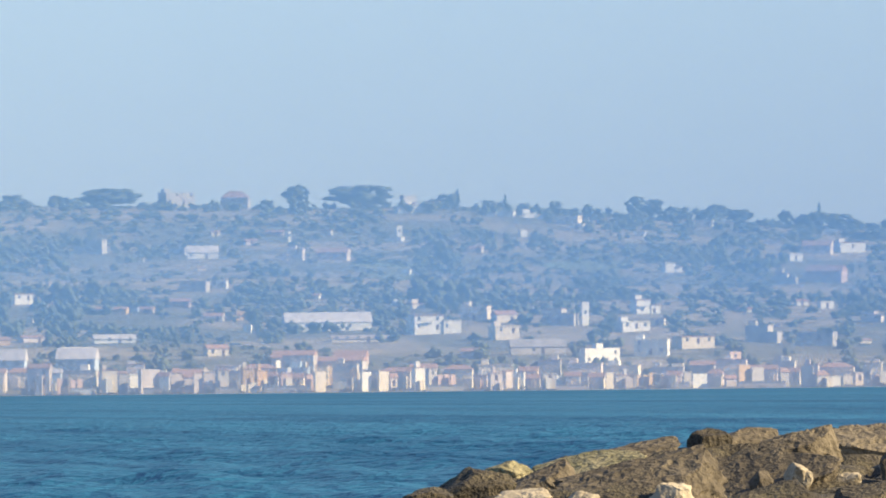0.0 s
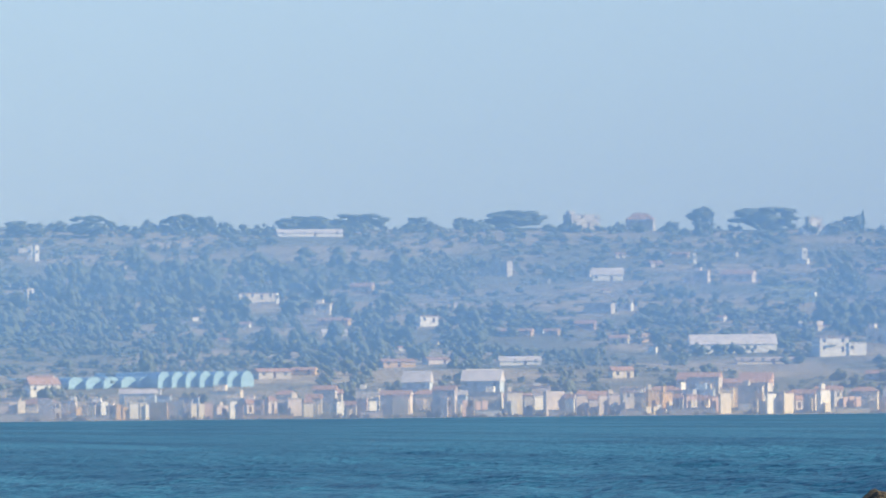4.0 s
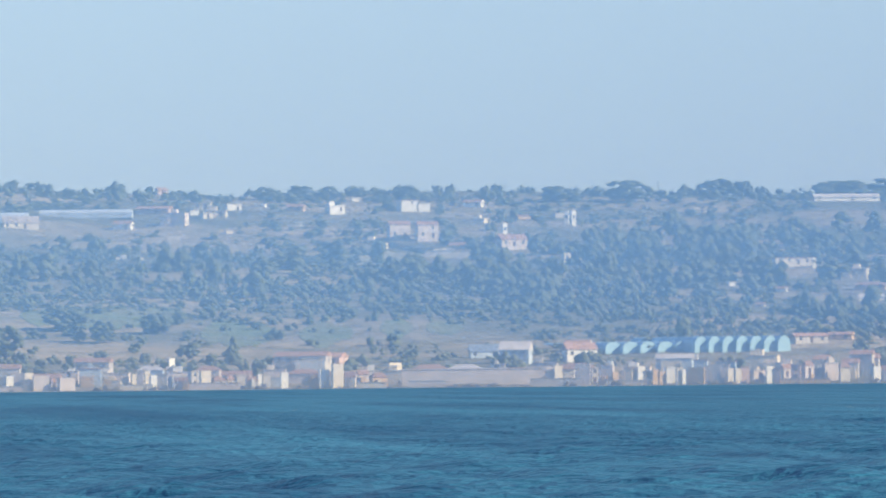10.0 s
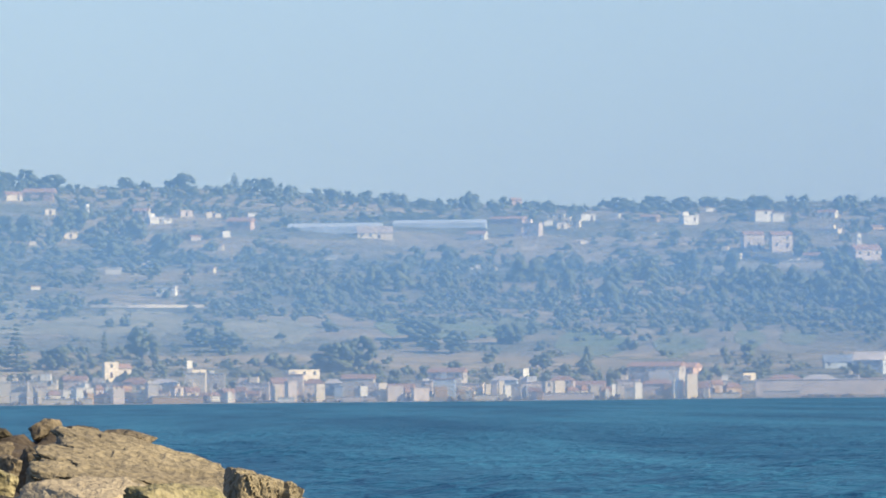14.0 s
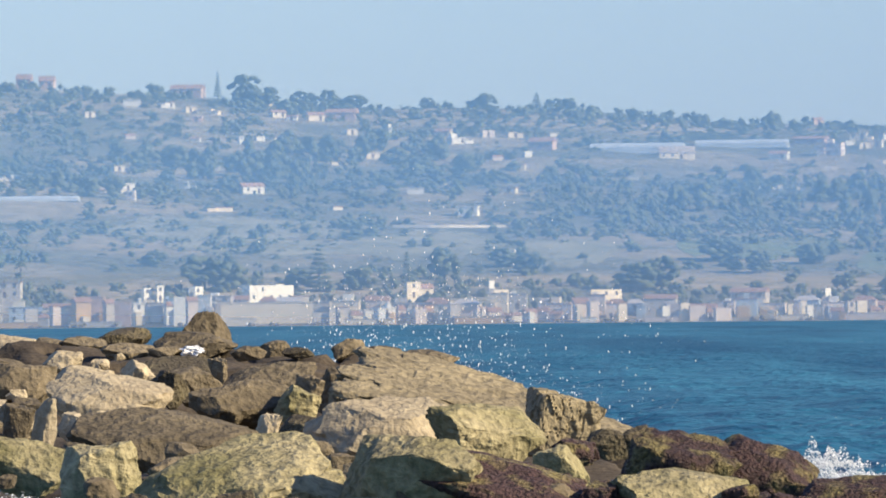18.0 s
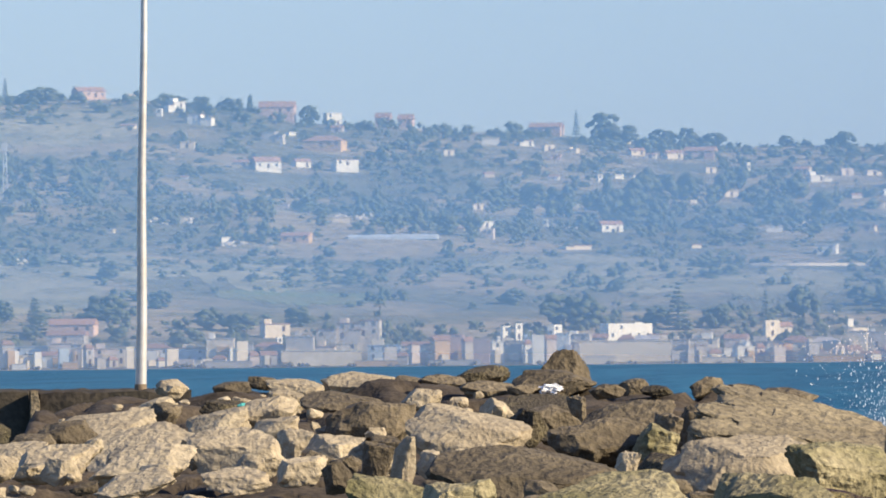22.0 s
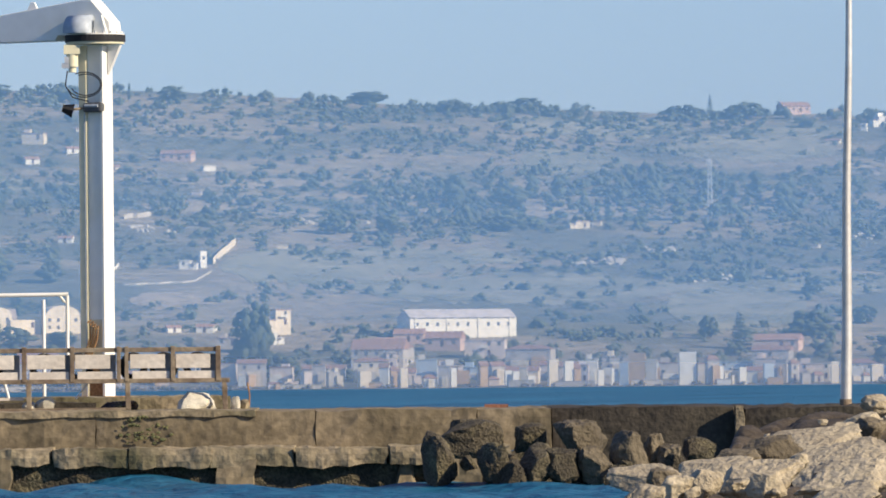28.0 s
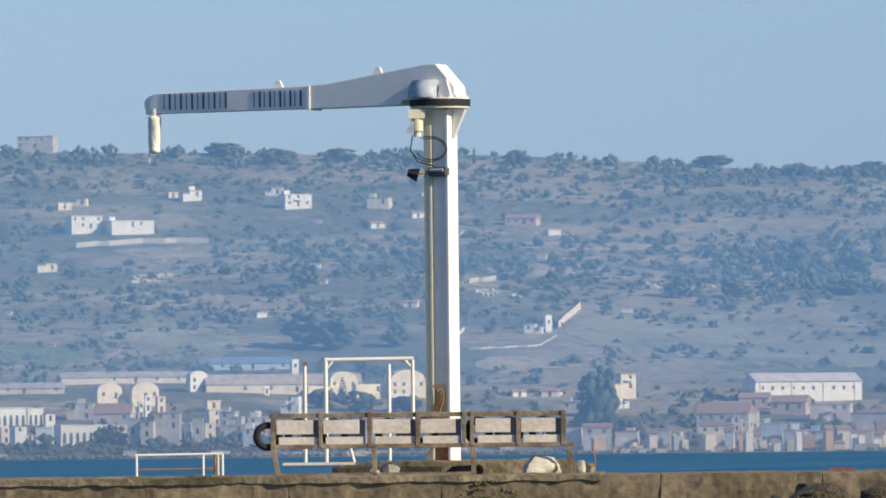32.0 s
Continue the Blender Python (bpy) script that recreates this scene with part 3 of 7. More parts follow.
tree(-87.0, 9.39, 2.87, 2.00, "round")
tree(-75.8, 3.54, 3.74, 2.25, "round")
tree(-72.7, 3.39, 3.74, 2.06, "round")
tree(-101.1, 28.73, 4.37, 1.62, "round")
tree(-95.5, 28.68, 3.74, 1.75, "round")
tree(-93.7, 28.66, 3.12, 1.93, "round")
tree(-71.2, 28.20, 1.12, 1.25, "cypress")
tree(-64.7, 26.77, 2.25, 1.50, "round")
tree(-79.3, 27.97, 3.12, 1.43, "round")
tree(-76.8, 27.76, 2.50, 1.62, "round")
tree(-73.1, 27.72, 2.50, 1.50, "round")
tree(-149.3, 3.47, 3.74, 4.99, "round")
tree(-148.0, 3.45, 3.12, 5.93, "round")
tree(-149.3, -0.27, 4.37, 6.24, "round")
tree(-145.6, -0.31, 3.74, 3.60, "round")
tree(-98.8, 4.82, 1.62, 2.25, "round")
tree(-95.3, 4.53, 1.75, 3.12, "conifer")
tree(-135.9, 30.78, 4.37, 1.37, "round")
tree(-118.5, 29.86, 3.74, 1.50, "round")
tree(-126.6, 29.81, 3.12, 1.37, "round")
tree(-139.8, 16.46, 3.12, 2.81, "round")
tree(-133.6, 16.40, 3.74, 2.18, "round")
tree(-121.7, 16.60, 4.37, 1.87, "round")
tree(-98.2, 30.40, 0.87, 1.37, "conifer")
tree(-88.2, 4.71, 5.61, 1.56, "round")
tree(-181.1, 17.96, 3.12, 3.12, "round")
tree(-180.9, 11.41, 5.61, 4.37, "round")
tree(-177.4, 11.06, 4.37, 3.74, "round")
tree(-171.2, 11.30, 3.12, 2.81, "round")
tree(-190.0, 32.72, 4.37, 1.43, "round")
tree(-162.3, 31.49, 0.62, 1.75, "cypress")
tree(-157.6, 31.44, 3.12, 1.56, "round")
tree(-177.2, 31.96, 4.37, 1.43, "round")
tree(-203.7, 1.67, 1.25, 2.18, "round")
tree(-202.2, 1.03, 2.50, 2.18, "round")
tree(-184.1, 31.72, 3.74, 1.75, "round")
tree(-177.6, 0.46, 3.12, 3.12, "round")
tree(-148.9, 0.02, 3.74, 6.36, "round")
tree(-146.4, -0.00, 3.12, 3.70, "round")
tree(-179.4, 4.71, 3.74, 2.12, "round")
tree(-175.0, 4.42, 4.37, 2.25, "round")
tree(-170.0, 4.24, 3.74, 1.75, "round")
tree(-177.1, 5.31, 1.62, 2.99, "conifer")
tree(-203.7, 0.98, 1.87, 2.12, "round")



def stand(b, d, z, turn=0.0):
    """A pose at a bearing, range and height that faces the eye."""
    return Matrix.Translation(spot(b, d, z)) @ Matrix.Rotation(radians(turn) - b / 1000, 4, "Z")


# ---- boulders ----
M_ROCKPALE = mat("pale_limestone", (0.48, 0.41, 0.285), 0.93, 0.26, 1.5, 1.0, second=(0.30, 0.245, 0.165), mix=0.56, sharp=0.30, fine=9, random_ob=0.16, depth=0.05, placed=True)


M_ROCKSLAB = mat("tan_limestone_slab", (0.33, 0.278, 0.175), 0.93, 0.34, 0.9, 1.0, second=(0.20, 0.168, 0.11), mix=0.48, sharp=0.2, fine=11, depth=0.075, placed=True)
M_ROCKMOSS = mat("mossy_limestone", (0.35, 0.307, 0.185), 0.93, 0.40, 1.6, 1.0, second=(0.175, 0.162, 0.076), mix=0.5, sharp=0.16, fine=9, random_ob=0.14, depth=0.075, placed=True)


def boulder_mesh(seed, material, cuts=11, taper=0.0, flat=8.0, chips=13):
    """A weathered block: a rounded cube with a few broken corners, roughened at several scales."""
    rs = random.Random(seed)
    bm = bmesh.new()
    bmesh.ops.create_cube(bm, size=2)
    bmesh.ops.subdivide_edges(bm, edges=bm.edges[:], cuts=cuts, use_grid_fill=True)
    off = Vector((rs.uniform(0, 90), rs.uniform(0, 90), rs.uniform(0, 90)))
    planes = []
    for k in range(chips):
        n = Vector((rs.gauss(0, 1), rs.gauss(0, 1), rs.gauss(0, 0.7))).normalized()
        planes.append((n, rs.uniform(0.74, 1.04)))
    skew, lift = rs.uniform(-0.22, 0.22), rs.uniform(-0.16, 0.16)
    if flat > 10:
        skew, lift = 0.0, 0.0
    for v in bm.verts:
        c = v.co.copy()
        c /= (abs(c.x) ** flat + abs(c.y) ** flat + abs(c.z) ** flat) ** (1 / flat)
        for n, k in planes:
            e = c.dot(n) - k
            if e > 0:
                c -= n * e
        c.z *= 1 + lift * c.x
        c.x += skew * c.z
        wear = 0.085 * noise.noise(c * 1.1 + off) + 0.07 * noise.noise(c * 2.6 + off) + 0.05 * noise.noise(c * 6 + off) + 0.028 * noise.noise(c * 13 + off)
        wear -= 0.05 * max(0.0, 0.10 - abs(noise.noise(c * 1.6 - off))) / 0.10
        if flat > 10:
            # a long slab: cracks across it and shallow ledges where layers have broken away
            layer = noise.noise(Vector((c.x * 1.3, c.y * 2.0, 0)) + off) * 2.2 + c.z * 0.6
            wear = 0.04 * noise.noise(c * 2.0 + off) + 0.025 * noise.noise(c * 7 + off) + 0.016 * noise.noise(c * 16 + off) + 0.07 * (math.floor(layer) - layer * 0.3)
            wear -= 0.06 * max(0.0, 0.06 - abs(noise.noise(Vector((c.x * 4.2, c.y * 1.6, c.z * 1.2)) - off))) / 0.06
        c *= 1 + wear
        near = 1 - taper * (c.z + 1) / 2
        v.co = Vector((c.x * near, c.y * near, c.z))
    me = bpy.data.meshes.new("boulder")
    bm.to_mesh(me)
    bm.free()
    me.polygons.foreach_set("use_smooth", [True] * len(me.polygons))
    me.set_sharp_from_angle(angle=radians(24))
    me.materials.append(material)
    return me


KINDS = {"p": [boulder_mesh(k, M_ROCKPALE) for k in range(10)], "b": [boulder_mesh(20 + k, M_ROCK) for k in range(9)], "d": [boulder_mesh(40 + k, M_ROCKDARK, 17) for k in range(5)],
         "m": [boulder_mesh(60 + k, M_ROCKMOSS, 17) for k in range(6)], "k": [boulder_mesh(71, M_ROCK, 15, 0.40)], "o": [boulder_mesh(80 + k, M_ROCKOLIVE) for k in range(7)],
         "s": [boulder_mesh(100 + k, M_ROCKSLAB, 40, 0.0, 14.0, 3) for k in range(2)], "w": [boulder_mesh(110 + k, M_ROCK, 26, 0.0, 12.0, 9) for k in range(4)]}
CHIPS = [boulder_mesh(90 + k, M_ROCKPALE, 5) for k in range(6)]
ROCK_WORDS = {"p": "pale weathered limestone boulder", "b": "brown weathered limestone boulder", "d": "dark wet boulder with weed", "m": "pale boulder with yellow-green moss", "k": "brown peaked boulder",
              "o": "dark olive-brown boulder", "s": "huge sloping tan limestone slab", "w": "broad mottled brown limestone slab"}
AREA_WORDS = {"heap": "of the breakwater", "spur": "of a rock spur in the sea", "pier": "at the foot of the pier"}
rock_count = 0


def rock_range(area, v):
    if area == "heap":
        return 112 - 46 * min(1.12, max(0.0, (-v - 1) / 17))
    if area == "spur":
        return 95 - 20 * min(1.3, max(0.0, (-v - 4.5) / 8))
    return 124.6 - 3.2 * min(1.0, max(0.0, (-v - 4.5) / 6))


def rock(area, kind, b, v, w, h, lean=0, pitch=10, turn=0):
    """A boulder whose top shows at angle v, w wide, and whose foot is bedded h below that; it leans to the right, pitches towards the eye and is turned, in degrees."""
    global rock_count
    rock_count += 1
    me = KINDS[kind][rock_count % len(KINDS[kind])]
    co = np.empty(len(me.vertices) * 3)
    me.vertices.foreach_get("co", co)
    co = co.reshape(-1, 3)
    wide = w / 1000 * rock_range(area, v - h)
    tall = h / 1000 * rock_range(area, v - h)
    deep = min(max(0.42 * wide, 0.7 * tall), 1.5)
    d = rock_range(area, v - h * 0.85) + deep * 0.5
    wide, tall = w / 1000 * d * 1.06, h / 1000 * d
    spin = Matrix.Rotation(radians(lean), 3, "Y") @ Matrix.Rotation(radians(pitch), 3, "X") @ Matrix.Rotation(radians(turn + 180 * (rock_count % 2)), 3, "Z")
    size = np.array([wide / 2, deep, tall * 0.62])
    for k in range(3):
        q = (co * size) @ np.array(spin).T
        got = q.max(0) - q.min(0)
        size[0] *= wide / got[0]
        size[2] *= max(0.5, 1 + 0.7 * (tall * 1.3 / got[2] - 1))
        size[1] = min(size[1], size[0] * 1.6)
    q = (co * size) @ np.array(spin).T
    m = stand(b, d, level(v, d)) @ Matrix.Translation((-(q[:, 0].max() + q[:, 0].min()) / 2, 0, -q[:, 2].max())) @ spin.to_4x4() @ Matrix.Diagonal((*size, 1))
    ob = new("boulder", me)
    ob.matrix_basis = m
    return tagged(ob, ROCK_WORDS[kind] + " " + AREA_WORDS[area], "boulder", "boulders " + AREA_WORDS[area])


# crest of the breakwater and of the spur: bearing, angle
HB, HV = [-118, -110, -100, -94, -82, -70, -60, -47, -33, -20, -11, -3, 3, 9, 16, 22, 30, 40], [-18, -13.5, -8.2, -4.6, -3.3, -2.7, -2.2, -2.4, -3.4, -3.7, -4.4, -6.4, -8.7, -11.2, -13.2, -14.2, -17, -19.5]
SB, SV = [150, 160, 165, 171, 179, 191, 202, 214, 240], [-18, -14.5, -13.2, -10.2, -8.0, -6.7, -5.8, -5.2, -5]

# rubble colour made dark to give the shadow in the gaps between boulders
M_RUBBLE = mat("gap_shade_rubble", (0.085, 0.066, 0.045), 0.93, 0.4, 2.2, 1.0, second=(0.05, 0.038, 0.026), fine=6, depth=0.03, placed=True)


def core(name, label, bs, ds, area, top_b, top_v):
    v = []
    for d in ds:
        for b in bs:
            if area == "heap":
                vs = -1 - 17 * (112 - d) / 46
            else:
                vs = -4.5 - 8 * (95 - d) / 20
            z = level(min(vs, float(np.interp(b, top_b, top_v))), d) - (0.02 if area == "spur" else 0.27 - 0.24 * min(1.0, max(0.0, (d - 90) / 16)))
            crest = 112 - 46 * (-float(np.interp(b, top_b, top_v)) - 1) / 17 if area == "heap" else 95 - 20 * (-float(np.interp(b, top_b, top_v)) - 4.5) / 8
            z -= 0.10 * max(0.0, d - crest)
            if d == ds[-1]:
                z = -1.2
            p = spot(b, d)
            z += 0.20 * noise.noise(Vector((p.x * 0.9, p.y * 0.6, 0))) - 0.16 * max(0.0, 0.2 - abs(noise.noise(Vector((p.x * 1.3, p.y * 1.0, 9))))) / 0.2
            v.append((p.x, p.y, max(z, -1.3)))
    me = mesh_from(name, np.array(v), grid_faces(len(ds), len(bs))[:, ::-1], True)
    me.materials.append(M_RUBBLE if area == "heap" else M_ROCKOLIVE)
    return tagged(new(name, me), label, "rubble", kind="structure")


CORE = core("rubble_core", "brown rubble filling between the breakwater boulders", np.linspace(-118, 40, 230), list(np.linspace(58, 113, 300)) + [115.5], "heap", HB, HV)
core("rubble_spur", "brown rubble filling between the spur's boulders", np.linspace(150, 240, 130), list(np.linspace(62, 96, 190)) + [98], "spur", SB, SV)
rock("heap", "k", -37.4, 1.03, 6.74, 3.99, 0, 6, 0)
rock("heap", "b", -38.0, -1.15, 9.11, 2.62, 2, 6, 10)
rock("heap", "o", -46.0, -0.63, 6.24, 2.06, 0, 4, 0)
rock("heap", "b", -45.3, -2.32, 5.93, 1.50, 1, 10, 20)
rock("heap", "b", -41.4, -2.74, 3.62, 1.12, 0, 10, -20)
rock("heap", "p", -46.9, -2.68, 1.75, 1.00, 0, 10, 30)
rock("heap", "p", -44.3, -2.71, 1.50, 0.75, 0, 10, 30)
rock("heap", "o", -40.5, -3.87, 10.85, 2.00, 1, 16, 8)
# stands for the sunlit end of the olive slab, in a lighter colour
rock("heap", "b", -35.5, -3.92, 2.12, 2.62, 4, 10, 40)
rock("heap", "o", -40.8, -5.42, 4.24, 3.56, 6, 14, 30)
rock("heap", "b", -38.0, -5.02, 5.86, 2.87, 9, 16, -20)
rock("heap", "p", -47.4, -4.79, 13.35, 5.74, 8, 20, -12)
rock("heap", "p", -44.4, -4.20, 3.99, 4.37, 14, 16, 30)
rock("heap", "b", -32.8, -6.44, 11.23, 4.49, 10, 22, -15)
rock("heap", "p", -30.0, -10.21, 2.99, 3.74, 8, 6, 30)
rock("heap", "b", -41.7, -9.47, 20.09, 5.86, 5, 20, -8)
rock("heap", "p", -51.5, -9.86, 3.37, 2.74, 3, 12, 35)
rock("heap", "b", -57.5, -8.80, 3.62, 4.24, -4, 10, 25)
rock("heap", "p", -54.9, -8.33, 3.24, 5.74, 4, 6, 35)
rock("heap", "m", -56.0, -12.43, 9.61, 5.36, 6, 20, -10)
rock("heap", "m", -48.4, -13.13, 8.86, 6.86, -6, 14, 32)
rock("heap", "m", -32.9, -12.43, 23.21, 8.67, -7, 22, 12)
rock("heap", "o", -26.1, -10.44, 7.36, 2.68, -2, 14, 0)
rock("heap", "b", -25.4, -6.02, 3.24, 3.74, -6, 12, 30)
rock("heap", "b", -23.0, -5.17, 3.62, 4.49, 8, 12, 35)
rock("heap", "b", -29.8, -4.60, 9.98, 3.37, -3, 24, -8)
rock("heap", "m", -26.8, -7.13, 5.12, 3.74, 18, 14, 20)
rock("heap", "b", -29.3, -2.24, 3.56, 1.62, 4, 8, 20)
rock("heap", "b", -32.1, -2.83, 3.87, 1.37, -3, 8, -10)
rock("heap", "o", -26.5, -3.02, 3.74, 1.12, 3, 8, 12)
rock("heap", "b", -21.1, -2.14, 3.74, 2.06, 6, 6, 25)
rock("heap", "s", -6.0, -3.04, 33.19, 9.61, 12, 12, -3)
rock("heap", "b", -16.5, -2.93, 4.30, 1.93, 4, 12, 10)
rock("heap", "b", -11.9, -3.42, 5.99, 1.75, 8, 12, -20)
rock("heap", "s", 2.8, -7.69, 8.61, 6.74, 11, 4, 20)
rock("heap", "o", -17.2, -5.67, 5.36, 3.18, 4, 8, 30)
rock("heap", "p", -18.0, -8.59, 15.85, 5.61, 3, 14, 12)
rock("heap", "m", -5.9, -9.41, 12.73, 5.80, 5, 10, 40)
# dark boulder added in place of the shaded notch under the big slab
rock("heap", "o", -8.8, -7.82, 7.24, 2.50, 6, 14, 5)
rock("heap", "b", -3.4, -8.12, 4.37, 2.00, 10, 14, 20)
rock("heap", "m", -14.3, -12.75, 15.72, 8.55, 9, 22, -12)
rock("heap", "d", -4.3, -14.35, 18.34, 7.05, 10, 20, -6)
rock("heap", "m", 2.3, -14.04, 6.11, 4.24, -4, 14, 25)
rock("heap", "o", 7.4, -12.35, 4.37, 2.74, 6, 12, 20)
rock("heap", "o", 10.0, -12.00, 4.24, 2.99, 10, 12, -20)
rock("heap", "d", 15.4, -12.31, 13.35, 8.36, 9, 16, 12)
rock("heap", "d", 24.1, -13.14, 12.85, 7.30, 13, 16, -12)
rock("heap", "m", 16.1, -16.80, 16.84, 5.12, 5, 18, 8)
rock("heap", "d", 34.2, -17.85, 10.61, 2.37, 3, 16, 0)
rock("heap", "d", 6.8, -18.08, 5.61, 3.74, 6, 10, 15)
rock("heap", "p", -80.1, -1.83, 3.62, 1.68, 3, 8, 25)
rock("heap", "b", -73.5, -2.14, 4.12, 1.31, -2, 8, 10)
rock("heap", "b", -70.0, -1.62, 3.31, 1.25, 2, 10, -15)
rock("heap", "p", -66.4, -1.90, 6.36, 1.62, 2, 12, 8)
rock("heap", "p", -59.5, -1.16, 8.11, 2.43, 3, 14, -12)
rock("heap", "b", -57.0, -1.69, 3.12, 1.31, 6, 8, 25)
rock("heap", "b", -54.0, -1.65, 4.12, 1.25, 3, 10, 0)
rock("heap", "b", -50.2, -1.57, 4.80, 1.37, 2, 10, 15)
rock("heap", "p", -82.1, -3.74, 4.87, 2.99, -4, 12, 20)
rock("heap", "b", -81.2, -4.31, 4.24, 2.68, 4, 12, -25)
rock("heap", "o", -74.2, -4.07, 5.61, 2.12, 3, 10, 0)
rock("heap", "p", -75.0, -4.93, 6.86, 3.12, -8, 18, 15)
rock("heap", "p", -70.1, -3.74, 7.74, 4.24, -20, 18, -8)
rock("heap", "p", -67.4, -3.14, 4.24, 1.87, 2, 14, 25)
rock("heap", "b", -61.4, -3.26, 8.86, 2.06, 1, 16, -8)
rock("heap", "p", -52.6, -3.10, 4.37, 2.06, -4, 12, 20)
rock("heap", "b", -58.3, -4.48, 9.86, 3.87, 2, 22, -8)
rock("heap", "p", -54.8, -4.83, 2.87, 3.06, 10, 6, 40)
rock("heap", "p", -87.9, -5.05, 11.73, 2.62, -5, 20, 6)
rock("heap", "b", -91.8, -6.13, 7.11, 3.24, -6, 14, 25)
rock("heap", "p", -83.9, -6.46, 12.48, 3.12, -13, 22, -8)
rock("heap", "p", -97.9, -8.44, 7.99, 2.50, -4, 18, 8)
rock("heap", "p", -83.5, -4.85, 3.37, 1.75, -3, 10, 20)
rock("heap", "p", -105.9, -9.22, 7.86, 2.50, -6, 18, -8)
rock("heap", "p", -102.2, -10.51, 3.49, 2.12, 4, 10, 30)
rock("heap", "p", -99.2, -9.92, 3.99, 2.50, 6, 8, 36)
rock("heap", "p", -92.4, -9.99, 4.37, 2.74, -4, 12, 30)
rock("heap", "p", -93.0, -8.86, 9.23, 3.24, -10, 22, -8)
rock("heap", "p", -88.9, -8.28, 2.37, 1.50, 2, 6, 30)
rock("heap", "p", -75.9, -7.17, 6.24, 3.12, -8, 16, 25)
rock("heap", "p", -78.4, -9.64, 2.37, 1.62, -4, 8, 30)
rock("heap", "p", -81.2, -10.36, 2.99, 1.87, -6, 8, 30)
rock("heap", "p", -83.4, -8.84, 11.48, 4.12, -15, 22, -10)
rock("heap", "p", -73.1, -7.20, 10.36, 4.62, -8, 22, 8)
rock("heap", "p", -66.7, -7.32, 3.99, 3.56, 4, 10, 35)
rock("heap", "p", -71.7, -10.14, 3.37, 2.93, 2, 10, 20)
rock("heap", "p", -62.4, -8.05, 7.24, 3.62, 3, 14, -15)
rock("heap", "p", -65.8, -10.39, 5.36, 2.74, -4, 12, 20)
rock("heap", "b", -62.0, -10.99, 3.37, 2.99, 0, 10, 30)
rock("heap", "b", -56.8, -8.17, 4.37, 3.56, -3, 12, 15)
rock("heap", "b", -103.5, -9.62, 4.12, 2.50, -8, 10, 20)
rock("heap", "p", -68.7, -5.99, 4.99, 2.12, -10, 18, -10)
rock("heap", "b", -95.6, -7.71, 5.24, 1.62, -6, 12, 10)
rock("heap", "p", -73.1, -11.56, 7.49, 2.31, -5, 16, 8)
rock("heap", "p", -84.3, -11.44, 8.73, 2.62, -10, 18, 8)
rock("heap", "p", -105.8, -11.47, 4.37, 2.06, -4, 12, 8)
rock("spur", "o", 195.2, -5.01, 4.87, 3.06, -3, 8, 30)
rock("spur", "b", 199.2, -4.99, 7.24, 2.87, 4, 14, 16)
rock("spur", "w", 185.1, -5.90, 13.10, 2.56, -7, 14, 0)
rock("spur", "w", 187.5, -6.86, 18.40, 7.30, -7, 26, 4)
rock("spur", "m", 181.7, -7.36, 12.48, 2.81, -9, 16, 6)
rock("spur", "o", 169.0, -9.04, 9.11, 4.62, -26, 12, 0)
rock("spur", "m", 173.0, -8.39, 5.61, 2.18, -12, 12, 15)
rock("spur", "w", 176.8, -8.25, 8.48, 4.55, -16, 18, 6)
rock("spur", "p", 174.0, -11.46, 7.36, 2.56, -4, 16, 10)
rock("spur", "p", 180.9, -11.84, 3.99, 2.25, 2, 10, 20)
rock("spur", "p", 191.0, -11.01, 5.24, 3.18, 8, 10, 34)
rock("spur", "w", 205.2, -4.80, 9.05, 5.18, -7, 24, -6)
rock("spur", "w", 201.3, -7.50, 15.60, 4.93, -14, 26, -6)
rock("spur", "w", 211.6, -4.49, 9.98, 3.74, -3, 18, 6)
rock("spur", "o", 209.1, -5.09, 2.74, 2.50, 2, 8, 30)
rock("spur", "b", 212.3, -5.37, 2.37, 2.12, 6, 6, 30)
rock("spur", "p", 204.9, -8.91, 3.12, 3.37, 8, 10, 30)
rock("spur", "m", 207.0, -8.06, 3.49, 2.37, -8, 12, 20)
rock("spur", "p", 210.1, -10.08, 3.49, 1.87, -4, 12, 10)
rock("spur", "b", 200.8, -9.74, 2.62, 2.62, 4, 8, 30)
# olive here puts the spur's deep shadow into the rock colour
rock("spur", "o", 201.9, -10.87, 11.85, 4.05, -12, 20, 8)
rock("spur", "o", 213.3, -10.99, 8.98, 3.74, -3, 18, 6)
rock("spur", "o", 217.8, -7.30, 7.49, 4.37, -3, 14, 10)
rock("spur", "o", 185.7, -11.21, 8.11, 2.93, -5, 18, -10)
rock("spur", "b", 221.6, -4.35, 9.98, 5.49, 1, 14, -10)
rock("spur", "o", 163.6, -11.22, 6.24, 2.68, -16, 12, 8)
rock("pier", "b", -112.9, -4.21, 5.86, 3.68, 2, 8, 24)
rock("pier", "b", -107.5, -5.52, 4.24, 5.05, 2, 6, 28)
rock("pier", "b", -104.5, -5.86, 2.62, 3.74, 6, 6, 20)
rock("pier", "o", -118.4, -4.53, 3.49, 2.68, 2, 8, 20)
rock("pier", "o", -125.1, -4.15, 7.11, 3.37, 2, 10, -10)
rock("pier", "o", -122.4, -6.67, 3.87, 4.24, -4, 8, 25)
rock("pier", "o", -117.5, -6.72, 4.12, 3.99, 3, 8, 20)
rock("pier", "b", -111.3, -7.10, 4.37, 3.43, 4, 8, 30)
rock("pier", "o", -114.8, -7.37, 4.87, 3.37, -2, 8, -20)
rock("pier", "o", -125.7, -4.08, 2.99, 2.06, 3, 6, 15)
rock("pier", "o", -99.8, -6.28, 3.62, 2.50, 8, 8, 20)
